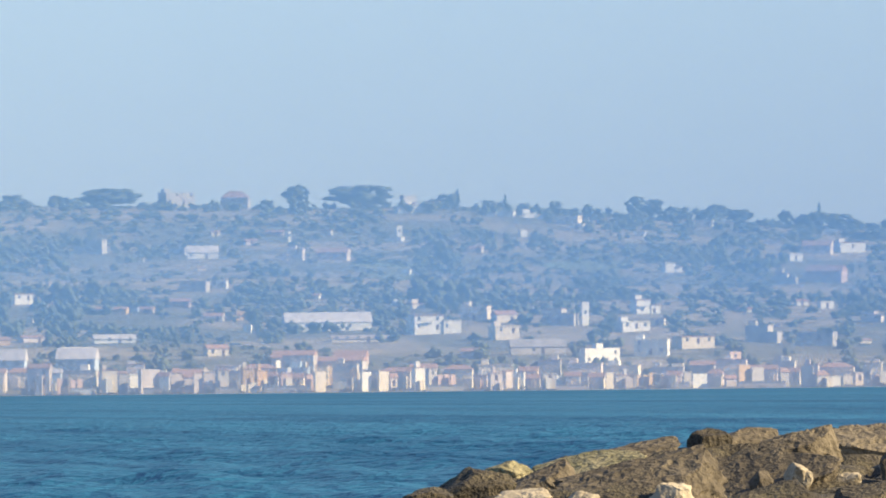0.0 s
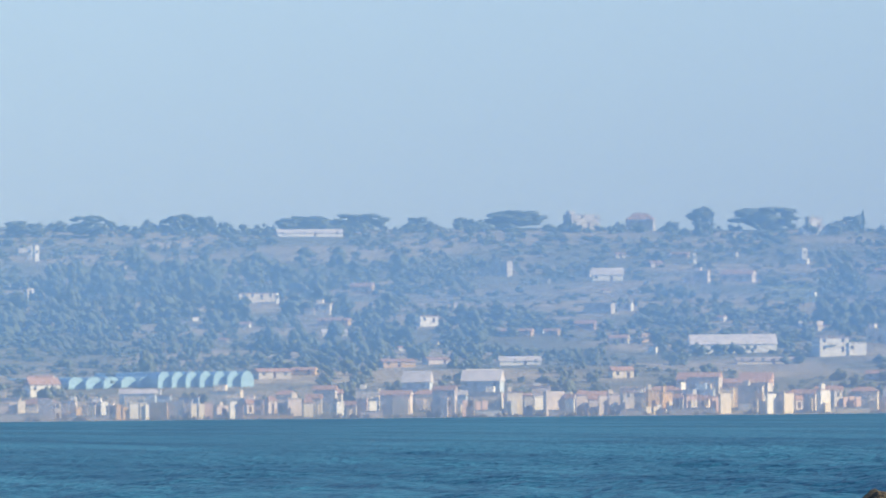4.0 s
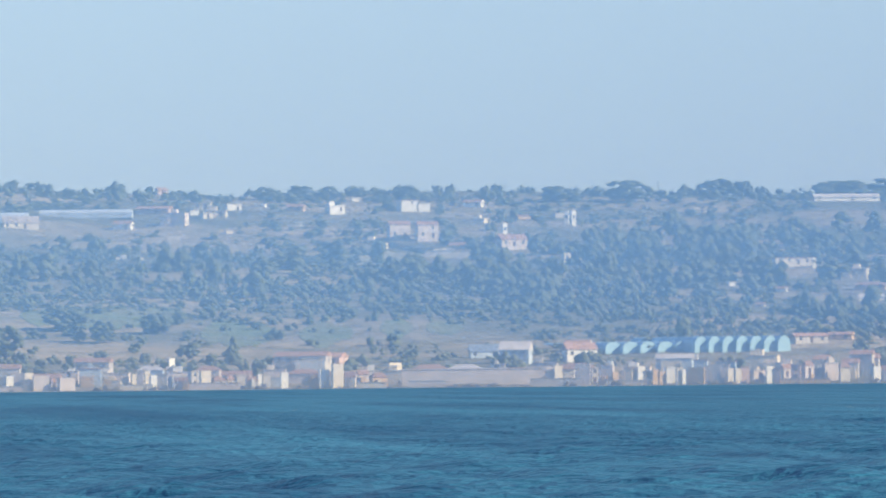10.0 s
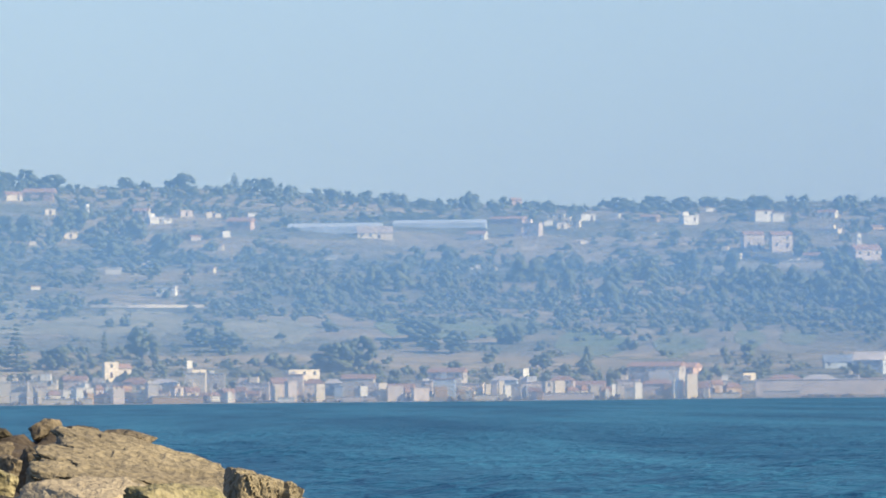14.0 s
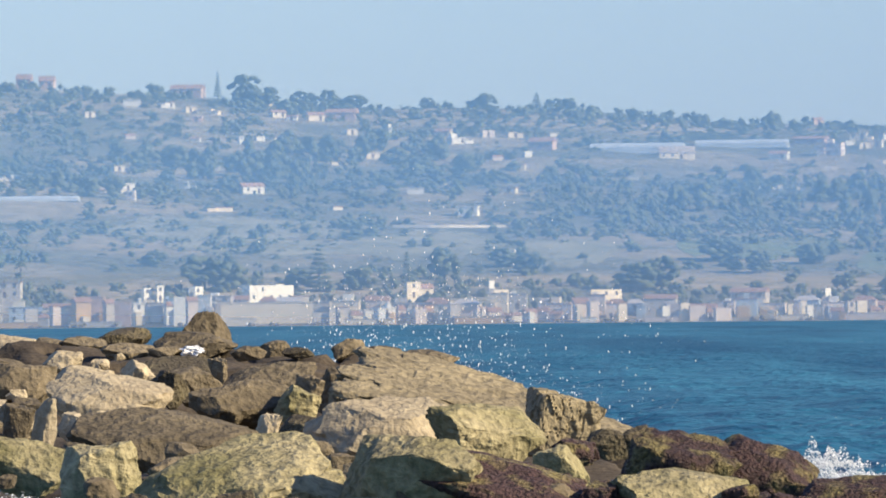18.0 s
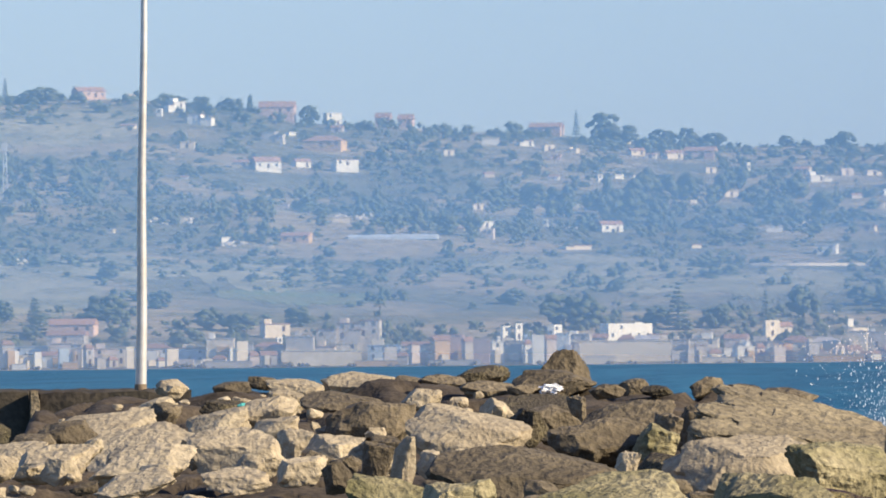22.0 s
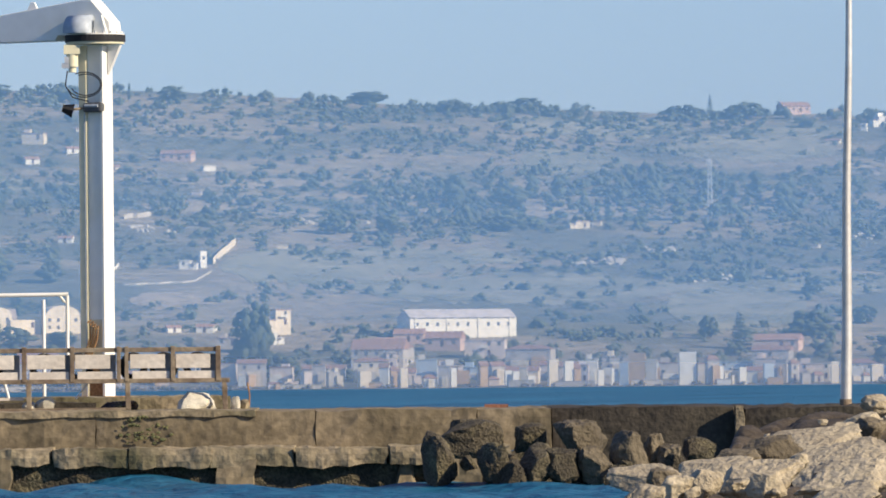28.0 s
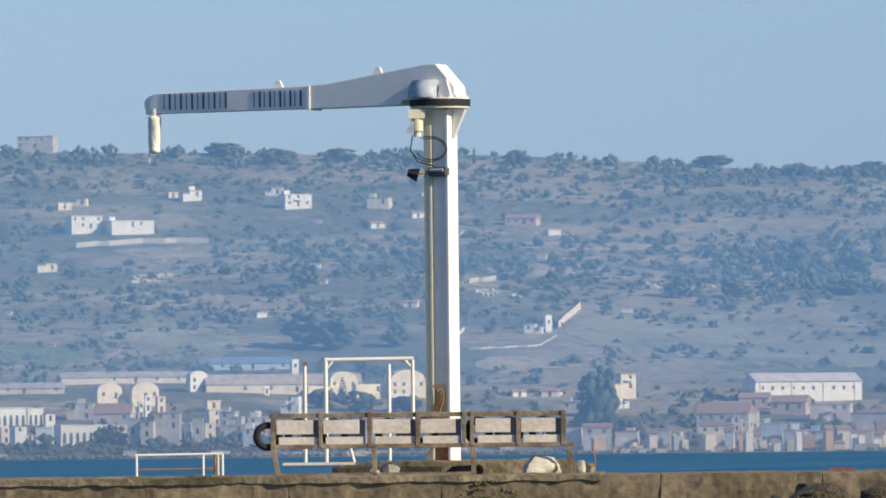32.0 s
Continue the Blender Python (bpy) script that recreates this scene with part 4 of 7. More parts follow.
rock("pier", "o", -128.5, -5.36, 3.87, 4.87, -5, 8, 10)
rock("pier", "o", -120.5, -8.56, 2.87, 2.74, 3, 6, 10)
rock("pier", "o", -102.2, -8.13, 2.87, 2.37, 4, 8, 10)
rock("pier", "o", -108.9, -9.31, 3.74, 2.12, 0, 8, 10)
rock("pier", "b", -103.1, -7.00, 2.62, 2.87, 10, 6, 35)
filler = random.Random(77)
for k in range(90):
    b = filler.uniform(-108, 30)
    top = float(np.interp(b, HB, HV))
    v = filler.uniform(-18.8, top - 1.6)
    w = filler.uniform(2.0, 5.0)
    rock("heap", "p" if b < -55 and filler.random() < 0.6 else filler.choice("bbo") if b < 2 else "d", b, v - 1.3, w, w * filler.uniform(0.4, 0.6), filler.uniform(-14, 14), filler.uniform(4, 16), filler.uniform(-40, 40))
for k in range(130):
    b = filler.uniform(-110, -46)
    top = float(np.interp(b, HB, HV))
    v = filler.uniform(max(-18.5, top - 9), top - 0.9)
    d = rock_range("heap", v)
    w = filler.uniform(0.7, 1.8) / 2000 * d
    o = new("stone", CHIPS[k % len(CHIPS)])
    o.parent = CORE
    o.matrix_basis = stand(b, d, level(v, d) - 0.02) @ Matrix.Rotation(radians(filler.uniform(-22, 22)), 4, "Y") @ Matrix.Rotation(radians(filler.uniform(0, 360)), 4, "Z") @ Matrix.Diagonal((w * 1.2, w, w * filler.uniform(0.6, 0.9), 1))
for k in range(10):
    b = filler.uniform(164, 226)
    top = float(np.interp(b, SB, SV))
    v = filler.uniform(-15, top - 1.4)
    w = filler.uniform(1.6, 4)
    rock("spur", filler.choice("bbo"), b, v - 0.5, w, w * filler.uniform(0.4, 0.6), filler.uniform(-14, 6), filler.uniform(4, 14), filler.uniform(-40, 40))
for k in range(12):
    w = filler.uniform(1.2, 2.6)
    rock("pier", "o", filler.uniform(-130, -100), filler.uniform(-9.6, -7.5), w, w * 0.7, filler.uniform(-14, 14), 6, filler.uniform(-40, 40))
for k in range(14):
    rock("heap", "mbmd"[k % 4] if k < 9 else "d", -56 + 5.8 * k, -19.6, 7.5, 4.2, filler.uniform(-8, 8), 12, filler.uniform(-30, 30))

# ---- pier ----
PF = stand(-140, 126, 0)


def along(b):
    """Distance along the pier's face from its middle to a bearing."""
    return 126 * math.tan((b + 140) / 1000)


def rough_block(x0, x1, y0, y1, z0, z1, amount, step, seed):
    """A block of old concrete: finely divided, its faces and edges eaten unevenly."""
    bm = bmesh.new()
    nx, ny, nz = (max(1, round(s / step)) for s in (x1 - x0, y1 - y0, z1 - z0))
    grid = {}

    def vert(i, j, k):
        if (i, j, k) not in grid:
            p = Vector((x0 + (x1 - x0) * i / nx, y0 + (y1 - y0) * j / ny, z0 + (z1 - z0) * k / nz))
            edge = sum(a in (0, n) for a, n in ((i, nx), (j, ny), (k, nz)))
            q = p * 2.3 + Vector((seed, seed * 2, 0))
            e = amount * (noise.noise(q) + 0.6 * noise.noise(q * 3.1)) + (amount * 0.6 * abs(noise.noise(q * 1.3)) if edge > 1 else 0)
            c = Vector(((x0 + x1) / 2, (y0 + y1) / 2, (z0 + z1) / 2))
            dirn = Vector((0 if i not in (0, nx) else 1 if p.x < c.x else -1, 0 if j not in (0, ny) else 1 if p.y < c.y else -1, 0 if k not in (0, nz) else 1 if p.z < c.z else -1))
            grid[i, j, k] = bm.verts.new(p + dirn * e)
        return grid[i, j, k]

    for i in range(nx):
        for j in range(ny):
            bm.faces.new((vert(i, j, nz), vert(i + 1, j, nz), vert(i + 1, j + 1, nz), vert(i, j + 1, nz)))
    for i in range(nx):
        for k in range(nz):
            bm.faces.new((vert(i, 0, k), vert(i + 1, 0, k), vert(i + 1, 0, k + 1), vert(i, 0, k + 1)))
            bm.faces.new((vert(i, ny, k), vert(i, ny, k + 1), vert(i + 1, ny, k + 1), vert(i + 1, ny, k)))
    for j in range(ny):
        for k in range(nz):
            bm.faces.new((vert(0, j, k), vert(0, j, k + 1), vert(0, j + 1, k + 1), vert(0, j + 1, k)))
            bm.faces.new((vert(nx, j, k), vert(nx, j + 1, k), vert(nx, j + 1, k + 1), vert(nx, j, k + 1)))
    return bm


pier = new("pier")
pier.matrix_basis = PF
tagged(pier, "old concrete pier with a worn ledge above the water", "pier", kind="structure")
X0, XS, XD, XE, XR = -14.0, along(-148.7), along(-116.0), along(-95.7), along(-78)
joint = random.Random(9)
x = X0
while x < XD - 0.05:
    w = min(joint.uniform(1.0, 2.6), XD - x)
    y = joint.uniform(-0.006, 0.008)
    part("wall", rough_block(x, x + w - 0.003, y, 5.5, 0.40, 0.975 + joint.uniform(-0.012, 0.012), 0.03, 0.12, x), M_PIERWALL, pier)
    x += w
# set-back wall: the shadow over it is painted as near-black concrete
part("wall", rough_block(XD, XE, 0.25, 5.5, 0.10, 0.985, 0.03, 0.12, 5), M_CONCDARK, pier, "recessed concrete wall with shadow put into its dark colour")
part("wall", rough_block(XE, XE + 0.12, -0.02, 0.3, 0.15, 0.99, 0.03, 0.06, 6), M_ROCK, pier, "broken pale concrete edge")
part("wall", rough_block(XE + 0.12, XR, 0.1, 5.5, 0.30, 0.96, 0.06, 0.12, 8), M_CONCDARK, pier)
part("deck_slab", rough_block(X0, XS, -0.045, 5.3, 0.90, 1.00, 0.03, 0.12, 11), M_CONC, pier, "cracked concrete deck slab")
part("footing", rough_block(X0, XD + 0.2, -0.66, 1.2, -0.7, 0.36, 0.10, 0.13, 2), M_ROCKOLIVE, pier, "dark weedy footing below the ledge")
rs = random.Random(31)
x = X0
while x < along(-128.6):
    w = rs.uniform(0.55, 1.5)
    part("ledge_block", rough_block(x, x + w - 0.015, -0.85 + rs.uniform(-0.04, 0.04), 0.02, 0.24 + rs.uniform(-0.05, 0.03), 0.48 + rs.uniform(-0.015, 0.015), 0.055, 0.09, x), M_CONC, pier)
    if rs.random() < 0.9:
        part("ledge_support", rough_block(x + 0.1, x + w * rs.uniform(0.4, 0.7), -0.80, 0.0, -0.4, 0.30, 0.08, 0.11, x + 5), M_PIERWALL, pier)
    x += w

# weeds that hang from a joint of the pier
weed_rs = np.random.RandomState(3)
weeds = unit_mesh("weeds", crown(weed_rs, 0.75, 0.42, 0.0, 80, 0.032, 0.7), mat("dry_weeds", (0.17, 0.165, 0.07), 0.9, 0.4, 6, 0.3, second=(0.10, 0.11, 0.05)))
o = new("weeds", weeds)
o.parent = pier
o.matrix_basis = Matrix.Translation((along(-161.0), -0.02, 0.50)) @ Matrix.Diagonal((1, 0.25, 1, 1))


# ---- houses of the coast and the hillside ----
PLASTER = {
    "white": mat("white_plaster", (0.88, 0.83, 0.70), 0.9, 0.10, 0.25, 0),
    "cream": mat("cream_plaster", (0.84, 0.72, 0.52), 0.9, 0.15, 0.25, 0),
    "pink": mat("faded_pink_plaster", (0.77, 0.65, 0.54), 0.9, 0.18, 0.25, 0),
    "ochre": mat("ochre_plaster", (0.68, 0.46, 0.24), 0.9, 0.15, 0.25, 0),
    "grey": mat("grey_render", (0.60, 0.54, 0.45), 0.9, 0.2, 0.25, 0),
    "red": mat("brick_red_plaster", (0.68, 0.48, 0.37), 0.9, 0.15, 0.25, 0),
    "blue": mat("pale_blue_paint", (0.52, 0.59, 0.62), 0.8, 0.15, 0.25, 0),
}
M_TILE = mat("clay_roof_tiles", (0.48, 0.285, 0.19), 0.9, 0.3, 0.8, 0, second=(0.38, 0.235, 0.16))
M_SHEET = mat("pale_sheet_roof", (0.70, 0.63, 0.56), 0.6, 0.2, 0.3, 0)
HALL_ROOF = {"cream": mat("dull_fibre_cement_roof", (0.50, 0.42, 0.36), 0.9, 0.25, 0.3, 0), "grey": mat("grey_fibre_cement_roof", (0.40, 0.37, 0.34), 0.9, 0.25, 0.3, 0), "blue": mat("blue_grey_sheet_roof", (0.20, 0.25, 0.33), 0.7, 0.2, 0.3, 0)}
M_GLAZE = mat("dark_window_glass", (0.15, 0.15, 0.15), 0.15, 0.2, 0.5, 0)
M_DOOR = mat("brown_door_wood", (0.14, 0.08, 0.05), 0.7, 0.2, 1.5, 0)
M_FILM = mat("greenhouse_film", (0.62, 0.66, 0.68), 0.35, 0.15, 0.2, 0)
M_FILMBLUE = mat("blue_tinted_film", (0.36, 0.56, 0.64), 0.35, 0.15, 0.2, 0)


def shared(name, bm, material):
    me = bpy.data.meshes.new(name)
    bm.normal_update()
    bm.to_mesh(me)
    bm.free()
    me.materials.append(material)
    return me


WINDOW = shared("window", boxed(-0.5, 0.5, -0.12, 0.06, 0, 1.35), M_GLAZE)
DOOR = shared("door", boxed(-0.5, 0.5, -0.12, 0.06, 0, 2.1), M_DOOR)
ARCHWAY = shared("archway", plate([(-0.5, 0), (-0.5, 0.62), (-0.38, 0.86), (-0.16, 0.98), (0.16, 0.98), (0.38, 0.86), (0.5, 0.62), (0.5, 0)], -0.12, 0.06, Matrix()), M_GLAZE)
SILLED = shared("balcony", box(boxed(-1.5, 1.5, -1.1, 0, 0, 0.14), -1.5, 1.5, -1.1, -1.02, 0.14, 0.95), PLASTER["white"])
house_count = 0
STYLE_WORDS = {
    "flat": ("house", "flat-roofed house with small dark windows", "house"),
    "gable": ("tiled_house", "house with a pitched clay-tile roof", "house"),
    "hip": ("hipped_house", "house under a hipped clay-tile roof", "house"),
    "block": ("outbuilding", "narrow rendered outbuilding with a flat roof", "outbuilding"),
    "hall": ("warehouse", "long low hall with a sheet-metal roof", "warehouse"),
    "arch": ("barrel_hall", "hall with a rounded barrel roof", "warehouse"),
    "arcade": ("arcaded_house", "house with a row of dark archways", "house"),
    "front": ("sunlit_house", "plain house with a sunlit front", "house"),
    "terrace": ("terraced_house", "two-storey house with a shallow clay-tile roof", "house"),
    "wall": ("boundary_wall", "long low rendered wall", "wall"),
}


def attach(name, me, parent, m, label=""):
    o = new(name, me)
    o.parent = parent
    o.matrix_basis = m
    if label:
        o["label"] = label
    return o


def house(b, v, w, h, style, colour, turn=None, back=0):
    """A building whose foot and top are seen at angles v and v + h, w wide, at bearing b. It is turned so that its front or its end catches the sun."""
    global house_count
    shore = v < 0.5 and b > -172
    if shore and w > 1.7 and style == "flat" and (turn is None or turn == -5) and not back:
        # a long front at the water's edge is a row of joined houses
        rs = random.Random(int(b * 10) + 5)
        n = max(2, round(w / 1.45))
        cuts = [0] + [k + rs.uniform(-0.3, 0.3) for k in range(1, n)] + [n]
        for a, c in zip(cuts, cuts[1:]):
            tone = colour if rs.random() < 0.4 else rs.choice(("cream", "white", "pink", "cream", "ochre", "white", "grey", "red"))
            swing = rs.choice((-6, -10, 14, 20, 26, 34))
            house(b - w / 2 + w * (a + c) / 2 / n, v, w * (c - a) / n, h * rs.uniform(0.58, 1.0), rs.choice(("flat", "flat", "flat", "hip", "gable", "front")), tone, swing + rs.uniform(-1.5, 1.5))
        return None
    if shore and w > 1.5 and style == "front" and turn == 36:
        # sunlit fronts alternate with shaded gaps and lower annexes
        rs = random.Random(int(b * 10) + 9)
        n = max(2, round(w / 0.75))
        for k in range(n):
            lit = k == n - 1 or rs.random() < 0.5
            house(b - w / 2 + w * (k + 0.5) / n, v, w / n * rs.uniform(0.8, 1.1), h * rs.uniform(0.5, 1.0), "front" if lit else "flat", colour if lit else rs.choice(("grey", "pink", "cream")), 30 if lit else -7)
        return None
    house_count += 1
    if shore and style != "wall":
        tall_row = -150 < b < -30
        h = min(h, 1.25 * w + (1.4 if tall_row else 0.5), 4.6 if tall_row else 3.7 if back else 3.0)
    if not shore and turn is None and style in ("flat", "gable", "hip"):
        low = min(h, 0.46 * w)
        v, h = v + (h - low) * 0.6, low
    rs = random.Random(house_count * 7)
    if shore:
        d = SHORE - 22 + (0.5 + house_count % 2 if style == "front" else 1 + 4.0 * (house_count * 3 % 5)) + back
    else:
        d = land(b, v) - (6 if style == "block" else 0)
    for k in (-1, 0, 1):
        BUILT.setdefault(int(b // 8) + k, []).append((b, v, w / 2 + 0.3))
    foot = 0.0 if shore else ground(b, d)
    top = level(v + h, d)
    wide, tall = w * d / 1000, max(1.6, top - foot)
    swing = rs.uniform(16, 28) if rs.random() < (0.5 if colour in ("white", "cream") else 0.25) else -rs.uniform(6, 16)
    if style in ("hall", "wall"):
        swing = rs.uniform(9, 15) if style == "hall" else -rs.uniform(2, 5)
    turn = swing if turn is None else turn
    t = abs(radians(turn))
    ratio = {"hall": 0.16, "wall": 0.03, "block": 0.9, "arcade": 0.4, "front": 0.25}.get(style, 0.65)
    fw = wide / (math.cos(t) + ratio * math.sin(t))
    fd = max(0.5, fw * ratio)
    name, words, category = STYLE_WORDS[style]
    where = "at the water's edge" if shore else "on the hillside"
    m = Matrix.Translation(spot(b, d, foot)) @ Matrix.Rotation(radians(turn) - b / 1000, 4, "Z")
    ob = thing(name, m, f"{colour} {words} {where}", category, "buildings across the bay")
    wall = PLASTER["grey" if shore and colour == "red" and style in ("gable", "hip") else colour]
    x, y = fw / 2, fd / 2
    if style == "flat" and not shore and fw > 7 and rs.random() < 0.6:
        # a lower wing takes one end of the house
        side = rs.choice((-1, 1, 1))
        cut = fw * rs.uniform(0.3, 0.45)
        low = tall * rs.uniform(0.5, 0.68)
        x0, x1 = (x - cut, x) if side > 0 else (-x, -x + cut)
        part("wing", boxed(x0, x1, -y * 1.1, y * 0.8, -4, low), wall, ob)
        part("wing_roof", boxed(x0 - 0.05, x1 + 0.2, -y * 1.1 - 0.3, y * 0.8, low, low + 0.25), M_TILE if rs.random() < 0.4 else wall, ob)
        main = (-x, x - cut) if side > 0 else (-x + cut, x)
    else:
        main = (-x, x)
    if style in ("flat", "front", "arcade", "block", "wall"):
        part("walls", boxed(main[0], main[1], -y, y, -4, tall - 0.3), wall, ob)
        lip = 0.0 if style in ("block", "front") else 0.25
        part("roof", boxed(main[0] - lip, main[1] + lip, -y - lip, y + lip, tall - 0.3, tall), M_TILE if style == "flat" and rs.random() < 0.25 else wall, ob)
        if style == "flat" and fw > 8 and rs.random() < 0.45 and tall < 12:
            part("stair_room", boxed(main[0] + 0.5, main[0] + 3.5, -y * 0.3, y * 0.6, tall, tall + 1.8), wall, ob)
    elif style in ("gable", "hip", "hall", "terrace"):
        rise = tall * {"hall": 0.55, "terrace": 0.2}.get(style, 0.38)
        if shore:
            rise = min(rise, 1.7)
        eave = tall - rise
        part("walls", boxed(-x, x, -y, y, -4, eave), wall, ob)
        bm = bmesh.new()
        o = 0.35
        cut = y * 0.9 if style == "hip" else 0
        vs = [bm.verts.new(p) for p in ((-x - o, -y - o, eave), (x + o, -y - o, eave), (x + o, y + o, eave), (-x - o, y + o, eave), (-x - o + cut, 0, tall), (x + o - cut, 0, tall))]
        for f in ((0, 1, 5, 4), (2, 3, 4, 5), (1, 2, 5), (3, 0, 4), (3, 2, 1, 0)):
            bm.faces.new([vs[k] for k in f])
        part("roof", bm, HALL_ROOF.get(colour, M_SHEET) if style == "hall" else M_SHEET if colour == "blue" else M_TILE, ob)
        if style == "gable" and colour in ("white", "cream", "pink", "ochre"):
            bm = bmesh.new()
            vs = [bm.verts.new(p) for p in ((x + 0.37, -y, eave), (x + 0.37, y, eave), (x + 0.37, 0, tall - 0.2), (x + 0.30, -y, eave), (x + 0.30, y, eave), (x + 0.30, 0, tall - 0.2))]
            for f in ((0, 1, 2), (5, 4, 3), (0, 3, 4, 1), (1, 4, 5, 2), (2, 5, 3, 0)):
                bm.faces.new([vs[k] for k in f])
            part("gable_end", bm, wall, ob)
    else:
        eave = tall - min(y * 0.9, x * 0.75, tall * 0.6)
        part("walls", boxed(-x, x, -y, y, -4, eave), wall, ob)
        bm = bmesh.new()
        ring = []
        for k in range(13):
            a = math.pi * k / 12
            ring.append([bm.verts.new((x * math.cos(a), q, eave + (tall - eave) * math.sin(a))) for q in (-y, y)])
        for k in range(12):
            bm.faces.new((ring[k][0], ring[k + 1][0], ring[k + 1][1], ring[k][1]))
        for q in (0, 1):
            bm.faces.new([r[q] for r in (ring if q else ring[::-1])])
        part("roof", bm, wall, ob)
    if shore and style in ("flat", "gable", "hip") and fw > 4:
        if style == "flat" and rs.random() < 0.75:
            r0 = rs.uniform(-x, x * 0.4)
            part("roof_room", boxed(r0, r0 + fw * rs.uniform(0.2, 0.4), -y * 0.6, y * 0.6, tall, tall + rs.uniform(0.8, 2.2)), PLASTER[rs.choice(("white", "cream", colour))], ob)
        for k in range(1 + (fw > 9) + (fw > 13)):
            r0 = rs.uniform(-x, x * 0.5)
            part("annex", boxed(r0, r0 + fw * rs.uniform(0.25, 0.6), -y - rs.uniform(0.6, 2.0), -y + 0.1, -4, tall * rs.uniform(0.3, 0.75)), PLASTER[rs.choice(("white", "cream", "pink", "ochre", "cream"))], ob)
    if style in ("wall", "block") or tall < 2.4:
        if style == "block" and tall > 3.2:
            attach("window", WINDOW, ob, Matrix.Translation((0, -y - 0.02, tall * 0.5)))
        return ob
    if style == "arcade":
        count = max(3, round(fw / 2.6))
        for k in range(count):
            px = -x + fw * (k + 0.5) / count
            attach("archway", ARCHWAY, ob, Matrix.Translation((px, -y, 0.3)) @ Matrix.Diagonal((fw / count * 0.48, 1, (tall - 0.9) * 0.66, 1)))
        return ob
    if shore and (style == "front" or rs.random() < 0.7):
        return ob
    head = tall if style in ("flat", "front") else eave
    storeys = max(1, min(2, int(head / 2.9)))
    low = max(0.0, head - 2.95 * storeys)
    count = max(1, min(6, int(fw / 3.6)))
    for s in range(storeys):
        for k in range(count):
            px = -x + fw * (k + 0.5) / count
            if s > 0 and not main[0] < px < main[1]:
                continue
            front = -y * 1.1 if s == 0 and not main[0] - 0.5 < px < main[1] + 0.5 else -y
            if s == 0 and k == count // 2:
                attach("door", DOOR, ob, Matrix.Translation((px, front, low)))
            elif rs.random() < 0.6:
                attach("window", WINDOW, ob, Matrix.Translation((px, front, low + 0.95 + 2.9 * s)))
        if fd > 5 and main[1] == x and rs.random() < 0.8:
            attach("window", WINDOW, ob, Matrix.Translation((x, 0, low + 0.95 + 2.9 * s)) @ Matrix.Rotation(radians(90), 4, "Z"))
    if storeys > 1 and fw > 7 and style == "flat" and rs.random() < 0.6:
        attach("balcony", SILLED, ob, Matrix.Translation(((main[0] + main[1]) / 2, -y, low + 2.8)))
    return ob


house(143.1, 20.18, 3.31, 1.50, "hip", "grey")
house(136.6, 20.37, 4.05, 1.19, "flat", "grey")
house(162.2, 20.10, 1.87, 0.94, "flat", "grey")
house(162.2, 19.11, 3.43, 0.81, "flat", "white")
house(164.9, 19.51, 1.81, 0.81, "flat", "cream")
house(147.4, 16.58, 2.06, 0.69, "gable", "ochre")
house(149.0, 16.06, 0.44, 1.06, "block", "white")
house(139.4, 14.22, 3.49, 1.43, "hall", "white")
house(136.7, 14.25, 1.87, 1.50, "flat", "grey")
house(149.3, 13.87, 2.81, 1.31, "flat", "pink")
house(153.8, 13.95, 3.87, 1.31, "gable", "pink")
house(160.6, 15.88, 2.25, 0.50, "flat", "white")
house(161.1, 16.37, 0.75, 1.25, "block", "white")
house(127.0, 14.85, 3.74, 1.56, "flat", "grey")
house(141.2, 10.34, 2.00, 1.81, "flat", "white")
house(138.5, 10.62, 3.37, 1.12, "flat", "grey")
house(129.4, 8.21, 3.62, 0.81, "gable", "ochre")
house(131.8, 8.25, 1.12, 0.87, "flat", "blue")
house(133.2, 8.24, 1.68, 0.75, "gable", "ochre")
house(136.9, 8.82, 2.31, 1.06, "gable", "red")
house(140.6, 7.16, 2.25, 1.12, "gable", "cream")
house(143.1, 6.76, 2.18, 2.00, "flat", "ochre")
house(144.3, 6.19, 1.06, 0.69, "block", "white")
house(153.1, 6.10, 9.79, 2.06, "hall", "white")
house(164.8, 5.73, 6.05, 2.00, "flat", "white")
house(160.6, 8.89, 0.50, 0.62, "block", "white")
house(163.2, 8.49, 2.50, 0.56, "flat", "cream")
house(169.5, 7.05, 3.43, 1.68, "flat", "cream")
house(172.6, 6.58, 2.93, 1.75, "gable", "cream")
house(172.6, 4.90, 3.43, 1.56, "flat", "cream")
house(172.4, 18.56, 3.24, 0.56, "flat", "white")
house(175.9, 18.34, 2.81, 0.56, "flat", "white")
house(179.9, 17.61, 2.81, 0.94, "flat", "cream")
house(180.8, 16.79, 1.62, 1.00, "flat", "cream")
house(174.8, 16.35, 1.00, 0.62, "block", "white")
house(194.9, 17.01, 1.87, 0.87, "flat", "cream")
house(191.2, 11.68, 2.31, 1.87, "flat", "white")
house(169.5, 14.60, 1.93, 0.69, "gable", "pink")
house(188.2, 7.60, 3.31, 1.68, "flat", "white")
house(186.8, 5.74, 3.87, 1.06, "flat", "white")
house(189.6, 6.09, 1.75, 1.19, "flat", "cream")
house(181.5, 6.49, 1.00, 2.50, "block", "white")
house(178.9, 6.20, 4.05, 2.31, "flat", "grey")
house(204.7, 12.78, 1.87, 1.62, "flat", "white")
house(203.8, 10.61, 2.62, 1.50, "flat", "grey")
house(208.2, 11.00, 4.68, 1.81, "gable", "red")
house(207.3, 14.00, 3.43, 1.50, "gable", "pink")
house(210.8, 14.21, 3.56, 1.06, "flat", "white")
